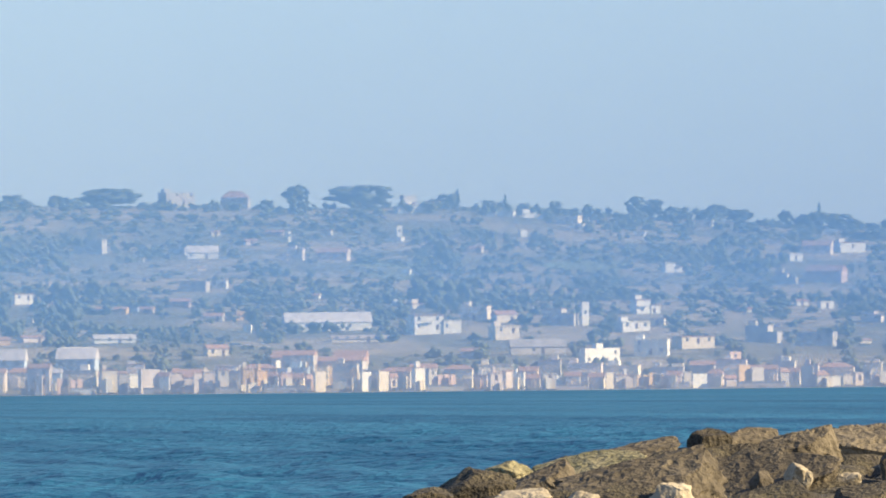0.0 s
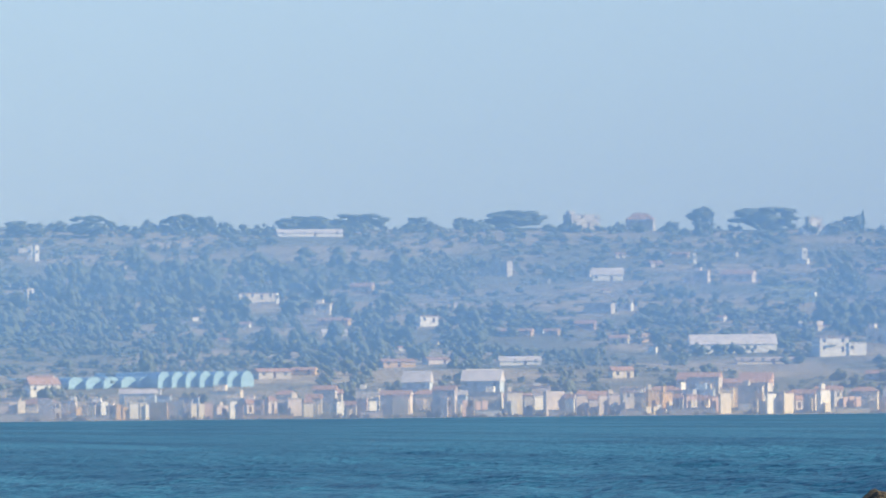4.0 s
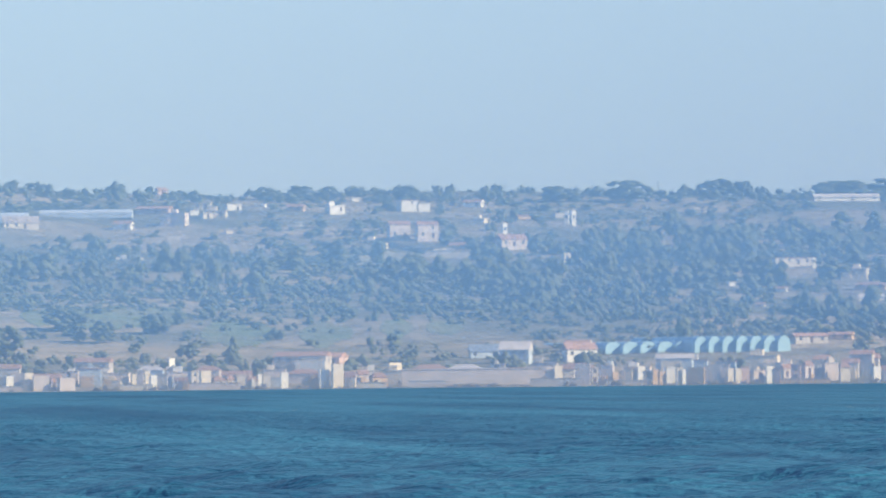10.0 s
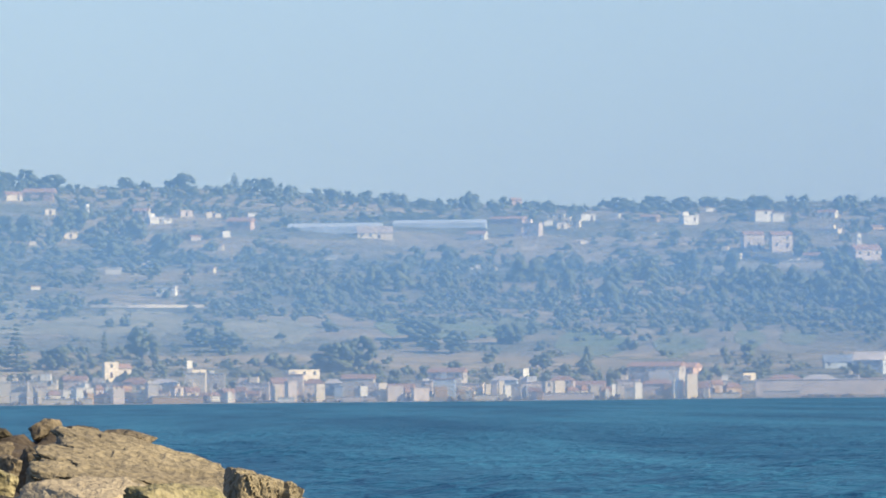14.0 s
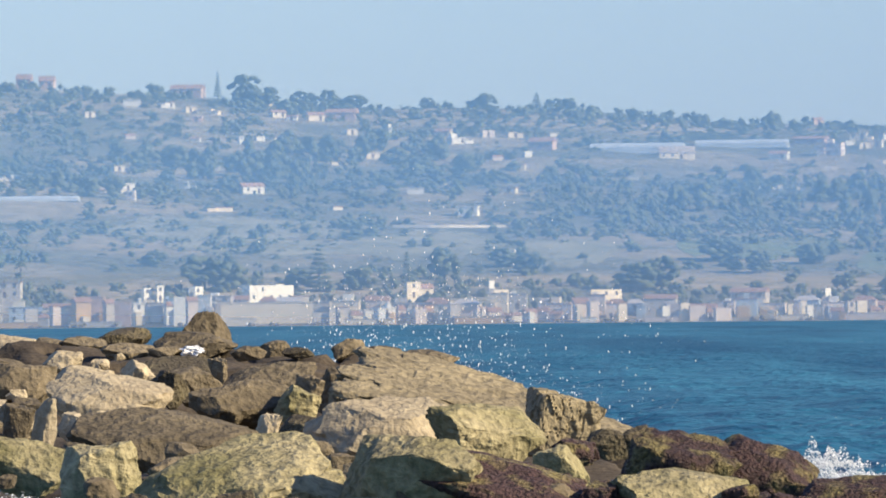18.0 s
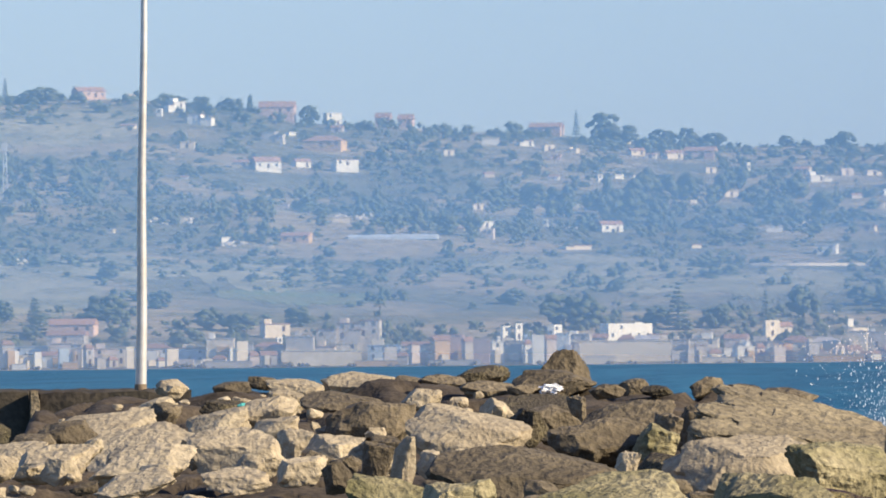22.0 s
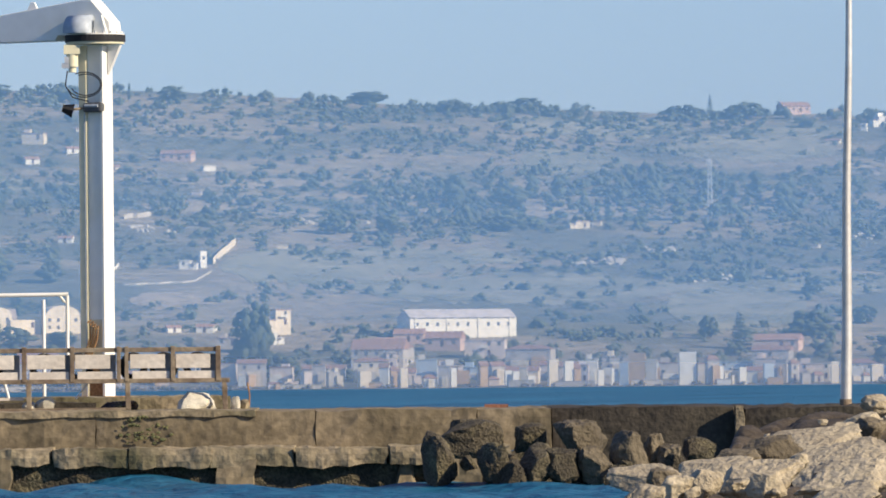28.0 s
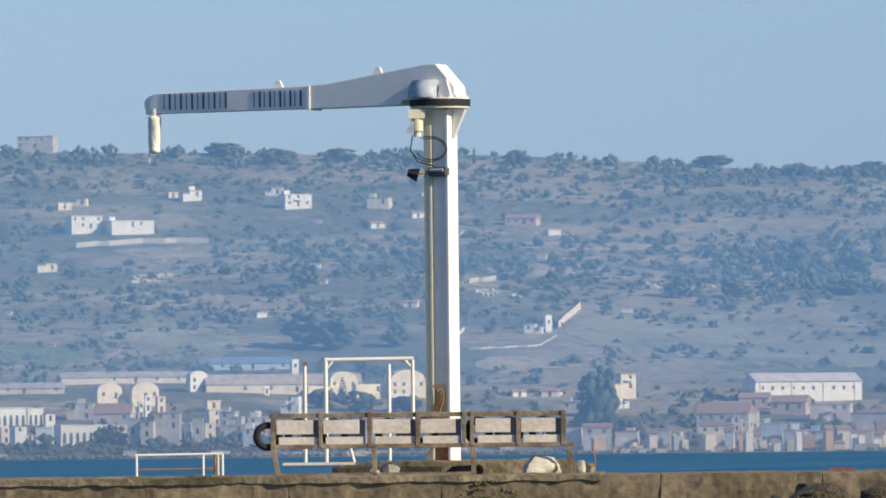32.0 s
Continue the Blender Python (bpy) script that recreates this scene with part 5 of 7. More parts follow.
house(205.4, 8.29, 1.56, 0.81, "gable", "white")
house(213.3, 5.83, 2.56, 2.18, "flat", "pink")
house(183.0, 2.41, 4.37, 1.50, "flat", "white")
house(188.9, 2.85, 3.99, 2.06, "flat", "white")
house(176.3, 3.36, 6.36, 1.62, "hall", "grey")
house(193.5, 3.80, 4.68, 1.31, "flat", "cream")
house(201.3, 3.78, 4.12, 2.81, "flat", "grey")
house(207.1, 3.91, 4.49, 1.50, "flat", "grey")
house(157.0, 4.81, 7.17, 0.81, "hall", "cream")
house(155.7, 1.95, 3.87, 2.12, "gable", "red")
house(149.4, 1.83, 5.12, 2.18, "gable", "pink")
house(125.4, 2.27, 4.49, 2.50, "gable", "blue")
house(118.3, 2.10, 2.62, 2.37, "gable", "blue")
house(129.6, 4.97, 4.68, 1.00, "hall", "white")
house(120.4, 5.19, 3.12, 0.75, "gable", "pink")
house(140.8, 3.48, 2.81, 1.25, "gable", "cream")
house(169.0, 2.56, 2.50, 1.75, "gable", "pink")
house(35.5, 19.13, 2.00, 0.81, "flat", "cream")
house(36.0, 18.12, 1.37, 0.81, "flat", "cream")
house(38.8, 19.10, 2.00, 0.69, "flat", "white")
house(41.9, 19.38, 1.31, 0.44, "flat", "white")
house(45.8, 18.90, 2.12, 0.81, "gable", "ochre")
house(50.1, 18.55, 2.18, 1.00, "flat", "white")
house(52.3, 19.90, 0.94, 0.44, "flat", "white")
house(58.7, 18.84, 3.74, 1.19, "flat", "white")
house(65.4, 19.15, 2.31, 0.87, "gable", "white")
house(65.6, 17.46, 2.68, 0.44, "flat", "cream")
house(69.5, 14.49, 3.62, 1.68, "gable", "pink")
house(68.8, 15.99, 0.62, 1.37, "block", "white")
house(71.2, 17.78, 2.68, 0.50, "gable", "ochre")
house(76.4, 17.04, 0.62, 1.68, "block", "white")
house(75.7, 17.17, 0.50, 1.50, "block", "white")
house(74.8, 17.43, 1.19, 1.37, "flat", "grey")
house(75.6, 12.99, 1.00, 1.00, "block", "cream")
house(52.8, 7.98, 1.87, 0.50, "flat", "cream")
house(68.0, 2.53, 6.55, 1.50, "hall", "blue")
house(76.8, 2.81, 2.93, 1.75, "gable", "cream")
house(106.5, 19.41, 7.42, 0.81, "hall", "white")
house(112.3, 13.04, 2.62, 1.25, "gable", "ochre")
house(100.2, 12.30, 4.99, 0.94, "flat", "cream")
house(102.9, 12.15, 0.44, 1.06, "block", "white")
house(107.4, 10.79, 3.06, 1.19, "flat", "cream")
house(109.2, 9.65, 3.68, 0.75, "gable", "ochre")
house(109.2, 8.40, 2.81, 0.75, "hall", "white")
house(119.4, 9.23, 2.50, 1.43, "flat", "white")
house(116.0, 4.90, 4.24, 0.94, "gable", "ochre")
house(105.8, 4.13, 2.87, 0.87, "gable", "ochre")
house(102.2, 3.80, 4.37, 1.12, "gable", "grey")
house(47.3, 1.87, 8.23, 1.43, "gable", "red")
house(-38.5, 24.94, 3.93, 1.12, "gable", "red")
house(-29.7, 23.30, 1.00, 0.94, "flat", "cream")
house(-28.5, 23.10, 0.87, 1.19, "flat", "cream")
house(-28.6, 22.29, 1.93, 0.87, "gable", "cream")
house(-27.0, 21.47, 1.31, 1.43, "gable", "white")
house(-24.5, 21.82, 2.18, 1.12, "gable", "cream")
house(-21.5, 21.91, 3.74, 1.31, "gable", "red")
house(-37.5, 21.69, 1.25, 1.00, "flat", "red")
house(-38.3, 22.88, 1.37, 0.75, "flat", "cream")
house(-36.2, 22.73, 2.74, 0.56, "flat", "cream")
house(-30.6, 19.38, 1.12, 1.12, "flat", "white")
house(-29.2, 19.37, 0.81, 1.00, "flat", "white")
house(-32.7, 19.58, 0.69, 0.69, "block", "white")
house(-20.5, 20.22, 1.43, 0.75, "flat", "cream")
house(-16.3, 20.24, 0.50, 1.19, "block", "white")
house(-10.3, 19.75, 1.93, 1.37, "gable", "cream")
house(-8.5, 19.23, 2.93, 0.69, "flat", "white")
house(0.6, 18.46, 3.12, 1.37, "gable", "red")
house(-1.1, 17.73, 1.12, 0.56, "block", "white")
house(-45.3, 14.40, 1.68, 0.87, "flat", "white")
house(-44.8, 13.46, 1.00, 1.00, "block", "pink")
house(-38.7, 14.53, 0.50, 0.87, "block", "white")
house(-31.6, 13.96, 2.93, 1.19, "gable", "white")
house(-22.2, 12.00, 1.37, 0.44, "flat", "cream")
house(-7.7, 11.24, 2.56, 1.06, "flat", "white")
house(5.0, 11.11, 2.00, 0.62, "flat", "white")
house(-35.4, 12.00, 3.49, 0.50, "flat", "cream")
house(26.7, 17.13, 2.31, 0.94, "gable", "white")
house(30.2, 18.78, 4.12, 0.87, "gable", "red")
house(32.4, 17.20, 3.12, 1.87, "flat", "pink")
house(34.5, 18.36, 1.12, 0.94, "flat", "white")
house(31.0, 21.27, 1.37, 0.44, "gable", "red")
house(37.2, 18.27, 2.06, 0.87, "flat", "cream")
house(-43.3, 1.36, 1.06, 2.18, "block", "white")
house(-41.7, 1.53, 0.69, 2.12, "block", "white")
house(-38.2, 1.74, 0.87, 2.00, "block", "white")
house(-30.8, 1.92, 4.12, 1.93, "flat", "grey")
house(-28.5, 2.52, 0.75, 1.31, "block", "white")
house(-26.4, 1.38, 2.12, 1.43, "flat", "grey")
house(-13.2, 2.12, 3.24, 1.81, "gable", "cream")
house(-89.0, 29.68, 3.81, 0.81, "gable", "red")
house(-84.2, 29.01, 1.06, 0.75, "flat", "cream")
house(-79.6, 27.66, 2.56, 1.12, "flat", "white")
house(-81.2, 27.30, 0.75, 0.75, "block", "white")
house(-76.6, 26.20, 3.06, 1.19, "flat", "white")
house(-68.2, 27.55, 4.18, 1.19, "gable", "red")
house(-67.2, 27.17, 1.50, 0.94, "flat", "white")
house(-62.1, 26.55, 2.06, 0.81, "flat", "white")
house(-66.7, 24.04, 1.06, 1.81, "flat", "white")
house(-68.6, 24.06, 2.62, 1.37, "flat", "grey")
house(-63.0, 23.25, 4.87, 1.62, "hip", "ochre")
house(-61.6, 25.24, 1.43, 0.75, "gable", "pink")
house(-56.5, 26.43, 1.87, 1.00, "gable", "red")
house(-54.0, 26.10, 1.87, 1.19, "gable", "red")
house(-69.5, 21.01, 3.37, 1.62, "gable", "white")
house(-65.6, 21.22, 2.12, 1.25, "gable", "white")
house(-60.8, 20.86, 3.06, 1.37, "flat", "white")
house(-72.2, 21.41, 2.12, 0.94, "gable", "cream")
house(-66.2, 13.05, 3.43, 1.19, "gable", "ochre")
house(-49.4, 22.12, 1.37, 1.31, "flat", "cream")
house(-90.9, 3.07, 5.43, 1.87, "gable", "red")
house(-68.7, 2.35, 3.37, 2.00, "flat", "cream")
house(-61.0, 2.02, 6.24, 2.18, "flat", "grey")
house(-57.5, 1.98, 0.81, 1.87, "block", "white")
house(-153.7, 5.57, 1.68, 1.19, "flat", "white")
house(-131.6, 3.78, 3.56, 2.43, "gable", "red")
house(-127.7, 3.43, 4.49, 2.18, "gable", "red")
house(-134.3, 1.94, 6.36, 3.06, "hip", "grey")
house(-112.9, 16.75, 2.62, 0.87, "flat", "cream")
house(-110.8, 16.80, 1.12, 1.00, "flat", "cream")
house(-151.6, 3.49, 2.62, 1.87, "flat", "grey")
house(-123.2, 2.57, 4.74, 2.00, "flat", "pink")
house(-210.5, 33.48, 4.49, 1.50, "flat", "grey")
house(-213.9, 33.01, 1.43, 1.25, "flat", "white")
house(-193.7, 27.70, 2.62, 1.19, "flat", "white")
house(-195.7, 27.97, 1.37, 0.75, "flat", "cream")
house(-184.4, 28.04, 2.00, 1.12, "flat", "white")
house(-182.1, 26.77, 3.62, 1.56, "flat", "white")
house(-172.8, 26.55, 2.74, 1.37, "flat", "cream")
house(-168.7, 24.94, 1.68, 1.87, "gable", "white")
house(-173.2, 24.18, 1.93, 1.25, "gable", "white")
house(-205.9, 26.57, 1.93, 2.00, "flat", "cream")
house(-207.7, 26.59, 1.81, 1.19, "flat", "cream")
house(-205.5, 24.07, 4.18, 2.18, "flat", "white")
house(-200.6, 24.21, 5.74, 1.37, "flat", "white")
house(-209.9, 20.06, 2.93, 0.87, "flat", "cream")
house(-157.0, 24.63, 3.87, 1.25, "gable", "red")
house(-153.7, 23.47, 1.75, 0.62, "flat", "white")
house(-155.9, 12.57, 2.12, 1.19, "flat", "white")
house(-154.4, 12.93, 1.00, 1.75, "block", "white")
house(-157.7, 5.11, 1.81, 1.81, "gable", "white")
house(-154.1, 5.32, 2.12, 1.56, "gable", "white")
house(-214.4, 2.97, 4.74, 2.12, "arcade", "white", 24)
house(-211.1, 3.06, 2.00, 2.00, "arcade", "white", 24)
house(-209.5, 2.79, 1.37, 1.62, "flat", "white", 24)
house(-205.7, 0.88, 6.67, 2.25, "arcade", "white", 20)
house(-201.7, 0.96, 1.50, 2.12, "flat", "cream", 22)
house(-212.5, 0.58, 2.74, 2.50, "flat", "white", 24)
house(-210.0, 0.55, 2.00, 2.37, "flat", "white", -5)
house(-203.1, 5.21, 3.37, 2.50, "arch", "cream", 20)
house(-199.2, 5.17, 3.68, 2.56, "arch", "cream", 20)
house(-197.2, 4.40, 1.12, 1.75, "flat", "cream", 22)
house(-202.3, 2.34, 4.62, 3.12, "gable", "pink", -12)
house(-199.4, 3.55, 0.62, 2.00, "flat", "white", 22)
house(-198.6, 0.43, 1.62, 3.06, "flat", "cream", -14)
house(-206.0, 3.75, 3.12, 1.75, "flat", "grey", -5)
house(-193.2, 6.61, 2.37, 2.31, "arch", "white", 22)
house(-183.7, 6.32, 17.47, 2.18, "hall", "cream", 7)
house(-177.3, 5.81, 3.74, 2.87, "arch", "cream", 20)
house(-170.3, 5.74, 4.74, 3.06, "arch", "cream", 20)
house(-187.9, 9.04, 10.23, 1.37, "hall", "blue", 7)
house(-182.4, 8.49, 1.00, 1.62, "block", "white", 20)
house(-201.2, 7.69, 14.35, 1.25, "hall", "cream", 7)
house(-213.2, 6.57, 10.85, 1.25, "hall", "grey", 7)
house(-191.5, 4.47, 1.81, 1.19, "flat", "cream", 22)
house(-191.2, 2.84, 2.18, 1.81, "flat", "cream", 22)
house(-191.9, 0.86, 1.50, 2.31, "flat", "cream", 22)
house(-189.3, 2.20, 2.87, 2.25, "flat", "grey", -14)
house(-194.4, 0.63, 1.43, 2.62, "arcade", "white", 22)
house(-188.5, 0.57, 3.49, 2.37, "flat", "grey", -5)
house(-186.8, 0.43, 2.74, 2.12, "flat", "white", -14)
house(-182.8, 4.00, 2.31, 2.12, "flat", "white", -14)
house(-209.2, 11.70, 1.12, 0.62, "gable", "ochre", -12)
house(-146.2, 5.35, 2.99, 2.81, "flat", "cream", 22)
house(-146.8, 4.23, 2.62, 1.37, "flat", "white", 22)
house(-179.4, 0.35, 3.74, 3.24, "flat", "grey", -5)
house(-176.3, 0.31, 2.50, 2.50, "flat", "white", -14)
house(-172.6, 0.40, 4.99, 3.24, "gable", "pink", -12)

house(-150.7, 2.48, 0.75, 0.94, "front", "cream", 36)
house(-149.6, -0.28, 1.93, 2.00, "flat", "grey", -5)
house(-139.1, 2.48, 0.75, 0.87, "front", "cream", 36)
house(-137.0, 2.09, 0.56, 1.06, "front", "cream", 36)
house(-136.6, -0.41, 1.43, 1.62, "front", "cream", 36)
house(-134.9, 1.57, 6.36, 3.24, "gable", "grey", -10)
house(-132.1, 2.78, 0.75, 1.12, "front", "white", 36)
house(-134.8, 2.56, 0.94, 1.00, "front", "cream", 36)
house(-133.6, 1.43, 1.25, 1.87, "flat", "pink", -5)
house(-134.0, -0.44, 2.00, 2.81, "flat", "pink", -5)
house(-132.3, -0.46, 0.94, 2.00, "front", "cream", 36)
house(-130.0, -0.48, 2.74, 1.75, "flat", "pink", -5)
house(-129.0, 0.88, 0.56, 1.12, "front", "cream", 36)
house(-126.8, -0.51, 0.69, 2.00, "front", "white", 36)
house(-123.0, -0.55, 2.50, 1.75, "flat", "pink", -5)
house(-122.6, -0.56, 2.99, 3.93, "flat", "grey", -5)
house(-119.5, -0.59, 3.37, 2.12, "front", "white", 36)
house(-118.3, -0.60, 5.61, 5.05, "hip", "red", -10, 34)
house(-115.8, -0.63, 1.25, 3.56, "front", "cream", 36)
house(-114.1, -0.65, 1.12, 3.62, "front", "white", 36)
house(-112.7, -0.66, 1.75, 3.12, "flat", "pink", -5)
house(-111.5, -0.67, 1.37, 3.74, "flat", "white", -5)
house(-109.8, -0.69, 2.25, 2.25, "front", "white", 36)
house(-106.4, -0.73, 4.18, 5.12, "flat", "blue", -5)
house(-99.7, -0.79, 4.49, 4.68, "flat", "grey", -5)
house(-97.3, -0.82, 0.69, 3.12, "front", "white", 36)
house(-95.8, -0.84, 2.37, 1.68, "front", "cream", 36)
house(-94.9, -0.72, 0.87, 2.00, "front", "white", 36)
house(-92.2, -0.87, 4.49, 3.62, "flat", "blue", -5)
house(-91.6, -0.88, 4.62, 4.49, "gable", "red", -10, 34)
house(-145.7, -0.44, 3.49, 0.75, "flat", "pink", -5)
house(-141.5, -0.36, 4.37, 2.50, "flat", "grey", -5)
house(-127.8, -0.50, 1.31, 2.25, "flat", "grey", -5)
house(-90.0, -0.73, 2.50, 3.06, "flat", "grey", -5)
house(-85.2, -0.78, 1.81, 3.37, "front", "cream", 36)
house(-87.3, -0.75, 2.62, 2.31, "flat", "grey", -5)
house(-80.1, -0.64, 1.50, 2.12, "front", "cream", 36)
house(-76.7, -0.86, 5.36, 1.68, "flat", "pink", -5)
house(-73.4, -0.83, 0.75, 2.99, "front", "white", 36)
house(-72.4, -0.72, 1.43, 2.99, "front", "cream", 36)
house(-70.1, -0.93, 3.24, 2.43, "flat", "pink", -5)
house(-68.2, 0.86, 0.69, 1.87, "front", "white", 36)
house(-63.6, -0.99, 8.86, 2.18, "wall", "cream", 4)
house(-81.9, -0.81, 2.25, 1.81, "flat", "pink", -5)
house(-58.8, 1.10, 3.62, 3.37, "flat", "grey", -5)
house(-57.3, 1.83, 0.75, 2.56, "front", "cream", 36)
house(-49.8, -0.37, 3.62, 4.37, "flat", "grey", -5)
house(-45.8, -0.54, 4.62, 3.87, "flat", "white", -5)
house(-43.2, 1.05, 1.00, 2.62, "front", "white", 36)
house(-41.8, 1.04, 0.87, 2.87, "front", "white", 36)
house(-38.7, -0.49, 5.24, 4.37, "flat", "pink", -5)
house(-37.7, 1.74, 1.43, 2.00, "front", "white", 36)
house(-29.9, 1.54, 5.74, 2.25, "front", "white", 36)
house(-28.6, 1.77, 1.00, 2.12, "front", "white", 36)
house(-30.0, -0.33, 10.23, 2.25, "wall", "cream", 4)
house(-13.9, 1.37, 1.81, 2.62, "front", "cream", 36)
house(-10.8, -0.79, 4.37, 3.37, "flat", "grey", -5)
house(-54.1, -0.45, 5.36, 2.25, "flat", "pink", -5)
house(-22.2, -0.54, 5.61, 2.00, "flat", "grey", -5)
house(-17.0, -0.47, 4.74, 2.12, "flat", "grey", -5)
house(-11.9, -0.61, 4.12, 4.12, "flat", "cream", -5)
house(-5.2, 1.07, 0.69, 2.99, "front", "white", 36)
house(-4.2, 1.06, 1.75, 2.00, "front", "cream", 36)
house(-10.6, -0.62, 15.60, 1.87, "flat", "pink", -5)
house(4.6, -0.52, 4.12, 3.99, "flat", "pink", -5)
house(7.2, 0.95, 3.99, 2.00, "front", "cream", 36)
house(9.2, -0.56, 1.12, 3.24, "front", "cream", 36)
house(11.3, -0.58, 1.00, 2.25, "flat", "blue", -5)
house(14.0, -0.61, 0.94, 2.62, "front", "white", 36)
house(16.1, -0.51, 1.12, 2.74, "front", "cream", 36)
house(18.9, -0.66, 4.74, 1.87, "flat", "pink", -5)
house(23.3, -0.70, 4.37, 4.80, "gable", "red", -10, 34)
house(26.1, -0.48, 1.68, 1.75, "front", "cream", 36)
house(28.5, 0.25, 2.18, 1.50, "front", "cream", 36)
house(29.9, -0.52, 0.81, 2.99, "front", "white", 36)
house(31.9, 0.96, 0.75, 1.87, "front", "white", 36)
house(30.9, -0.78, 1.12, 3.12, "flat", "grey", -5)
house(35.6, -0.57, 1.31, 2.00, "front", "cream", 36)
house(40.1, -0.62, 2.62, 2.25, "flat", "red", -5)
house(41.6, -0.13, 0.50, 1.75, "front", "white", 36)
house(42.9, -0.64, 2.37, 1.75, "flat", "red", -5)
house(44.3, -0.53, 0.94, 2.25, "front", "white", 36)
house(33.6, -0.68, 2.74, 2.37, "flat", "grey", -5)
house(37.5, -0.72, 2.62, 2.00, "flat", "grey", -5)
house(-0.2, -0.60, 5.61, 2.00, "flat", "pink", -5)
house(46.4, 0.13, 6.36, 3.31, "gable", "red", -10, 34)
house(47.0, 0.69, 1.50, 1.62, "front", "cream", 36)
house(48.7, 0.11, 1.25, 1.31, "front", "white", 36)
house(50.2, 0.09, 1.37, 1.93, "front", "cream", 36)
house(53.3, 0.06, 4.87, 1.43, "flat", "pink", -5)
house(56.5, 0.59, 1.62, 1.50, "front", "cream", 36)
house(65.2, -0.06, 15.85, 1.43, "wall", "pink", 4)
house(69.9, 1.82, 3.62, 2.50, "gable", "blue", -10)
house(74.1, -0.16, 1.87, 2.06, "flat", "pink", -5)
house(76.9, 2.00, 3.99, 2.12, "gable", "white", 18)
house(77.8, -0.19, 5.74, 2.31, "flat", "grey", -5)
house(82.0, -0.24, 2.99, 1.81, "front", "ochre", 36)
house(83.7, -0.26, 0.94, 1.93, "front", "white", 36)
house(85.3, 0.04, 2.25, 1.25, "front", "ochre", 36)
house(88.5, -0.31, 0.69, 2.06, "front", "white", 36)
house(92.9, -0.35, 1.12, 2.74, "flat", "pink", -5)
house(94.0, -0.36, 1.68, 2.56, "front", "cream", 36)
house(96.1, -0.39, 2.93, 2.12, "flat", "pink", -5)
house(97.9, -0.40, 0.94, 2.25, "front", "white", 36)
house(100.8, -0.43, 1.12, 2.87, "flat", "red", -5)
house(90.7, -0.33, 3.62, 1.93, "flat", "grey", -5)
house(105.2, -0.48, 3.12, 2.87, "flat", "ochre", -5)
house(108.1, -0.51, 2.74, 3.49, "gable", "red", -10, 34)
house(109.7, -0.53, 0.94, 3.56, "front", "white", 36)
house(113.3, -0.57, 1.00, 3.93, "front", "white", 36)
house(111.5, -0.55, 2.62, 3.06, "flat", "grey", -5)
house(99.3, -0.42, 1.87, 2.43, "flat", "grey", -5)
house(102.5, -0.45, 2.25, 2.43, "flat", "grey", -5)
house(87.3, -0.29, 2.00, 1.68, "flat", "grey", -5)
house(121.2, -0.05, 2.99, 1.75, "front", "ochre", 36)
house(121.3, -0.05, 2.74, 2.87, "gable", "pink", -10)
house(124.6, -0.09, 2.93, 2.00, "front", "red", 36)
house(118.3, 1.10, 3.37, 3.37, "gable", "blue", -10)
house(125.5, 1.27, 4.74, 3.24, "gable", "blue", -10)
house(145.0, -0.30, 2.99, 2.74, "flat", "ochre", -5)
house(145.0, -0.30, 3.24, 0.81, "front", "cream", 36)
house(147.6, 0.54, 0.62, 2.37, "front", "white", 36)
house(149.0, -0.35, 5.12, 2.50, "flat", "grey", -5)
house(152.2, -0.38, 1.37, 2.00, "front", "cream", 36)
house(154.6, -0.40, 5.86, 4.80, "gable", "red", -10, 34)
house(150.0, 0.27, 3.87, 4.12, "gable", "red", -10, 34)
house(155.9, -0.42, 1.56, 2.00, "front", "cream", 36)
house(157.3, -0.43, 1.19, 2.74, "front", "white", 36)
house(159.2, -0.20, 1.25, 1.75, "front", "cream", 36)
house(166.2, -0.15, 2.12, 2.12, "front", "red", 36)
house(170.4, -0.45, 6.36, 2.37, "flat", "pink", -5)
house(176.0, -0.51, 4.99, 2.12, "flat", "pink", -5)
house(178.6, -0.41, 0.62, 2.12, "front", "white", 36)
house(188.5, -0.39, 4.30, 2.18, "front", "ochre", 36)
house(183.1, 2.04, 4.55, 1.81, "front", "white", 36)
house(199.0, -0.50, 1.50, 2.87, "front", "ochre", 36)
house(198.0, 1.51, 1.50, 1.81, "front", "red", 36)
house(213.1, -0.40, 1.87, 2.12, "front", "red", 36)
house(210.4, -0.62, 3.87, 1.87, "flat", "grey", -5)
house(194.4, -0.45, 7.61, 2.12, "flat", "pink", -5)
house(182.8, -0.45, 7.11, 2.25, "flat", "grey", -5)
house(204.1, -0.55, 8.73, 2.74, "flat", "grey", -5)
house(131.8, -0.16, 7.74, 2.50, "flat", "grey", -5)
house(139.6, -0.25, 7.99, 2.74, "flat", "pink", -5)
house(162.5, -0.36, 5.36, 2.62, "flat", "grey", -5)
house(217.8, -0.45, 7.74, 2.50, "flat", "grey", -5)
house(-179.1, 5.71, 4.62, 1.37, "front", "cream", 26)
house(-173.9, 5.65, 4.37, 1.62, "front", "cream", 26)
house(-185.5, 6.15, 0.62, 1.00, "front", "white", 30)
house(-186.5, 2.42, 0.75, 2.00, "front", "white", 30)
house(-185.7, 0.54, 3.74, 3.24, "flat", "pink", -6)
house(-214.3, 0.85, 1.25, 2.12, "front", "cream", 26)
house(-200.2, 0.70, 1.25, 3.12, "flat", "grey", -6)
house(-196.4, 0.53, 2.99, 3.87, "flat", "grey", -6)
house(-204.9, 1.12, 1.37, 1.75, "front", "white", 26)
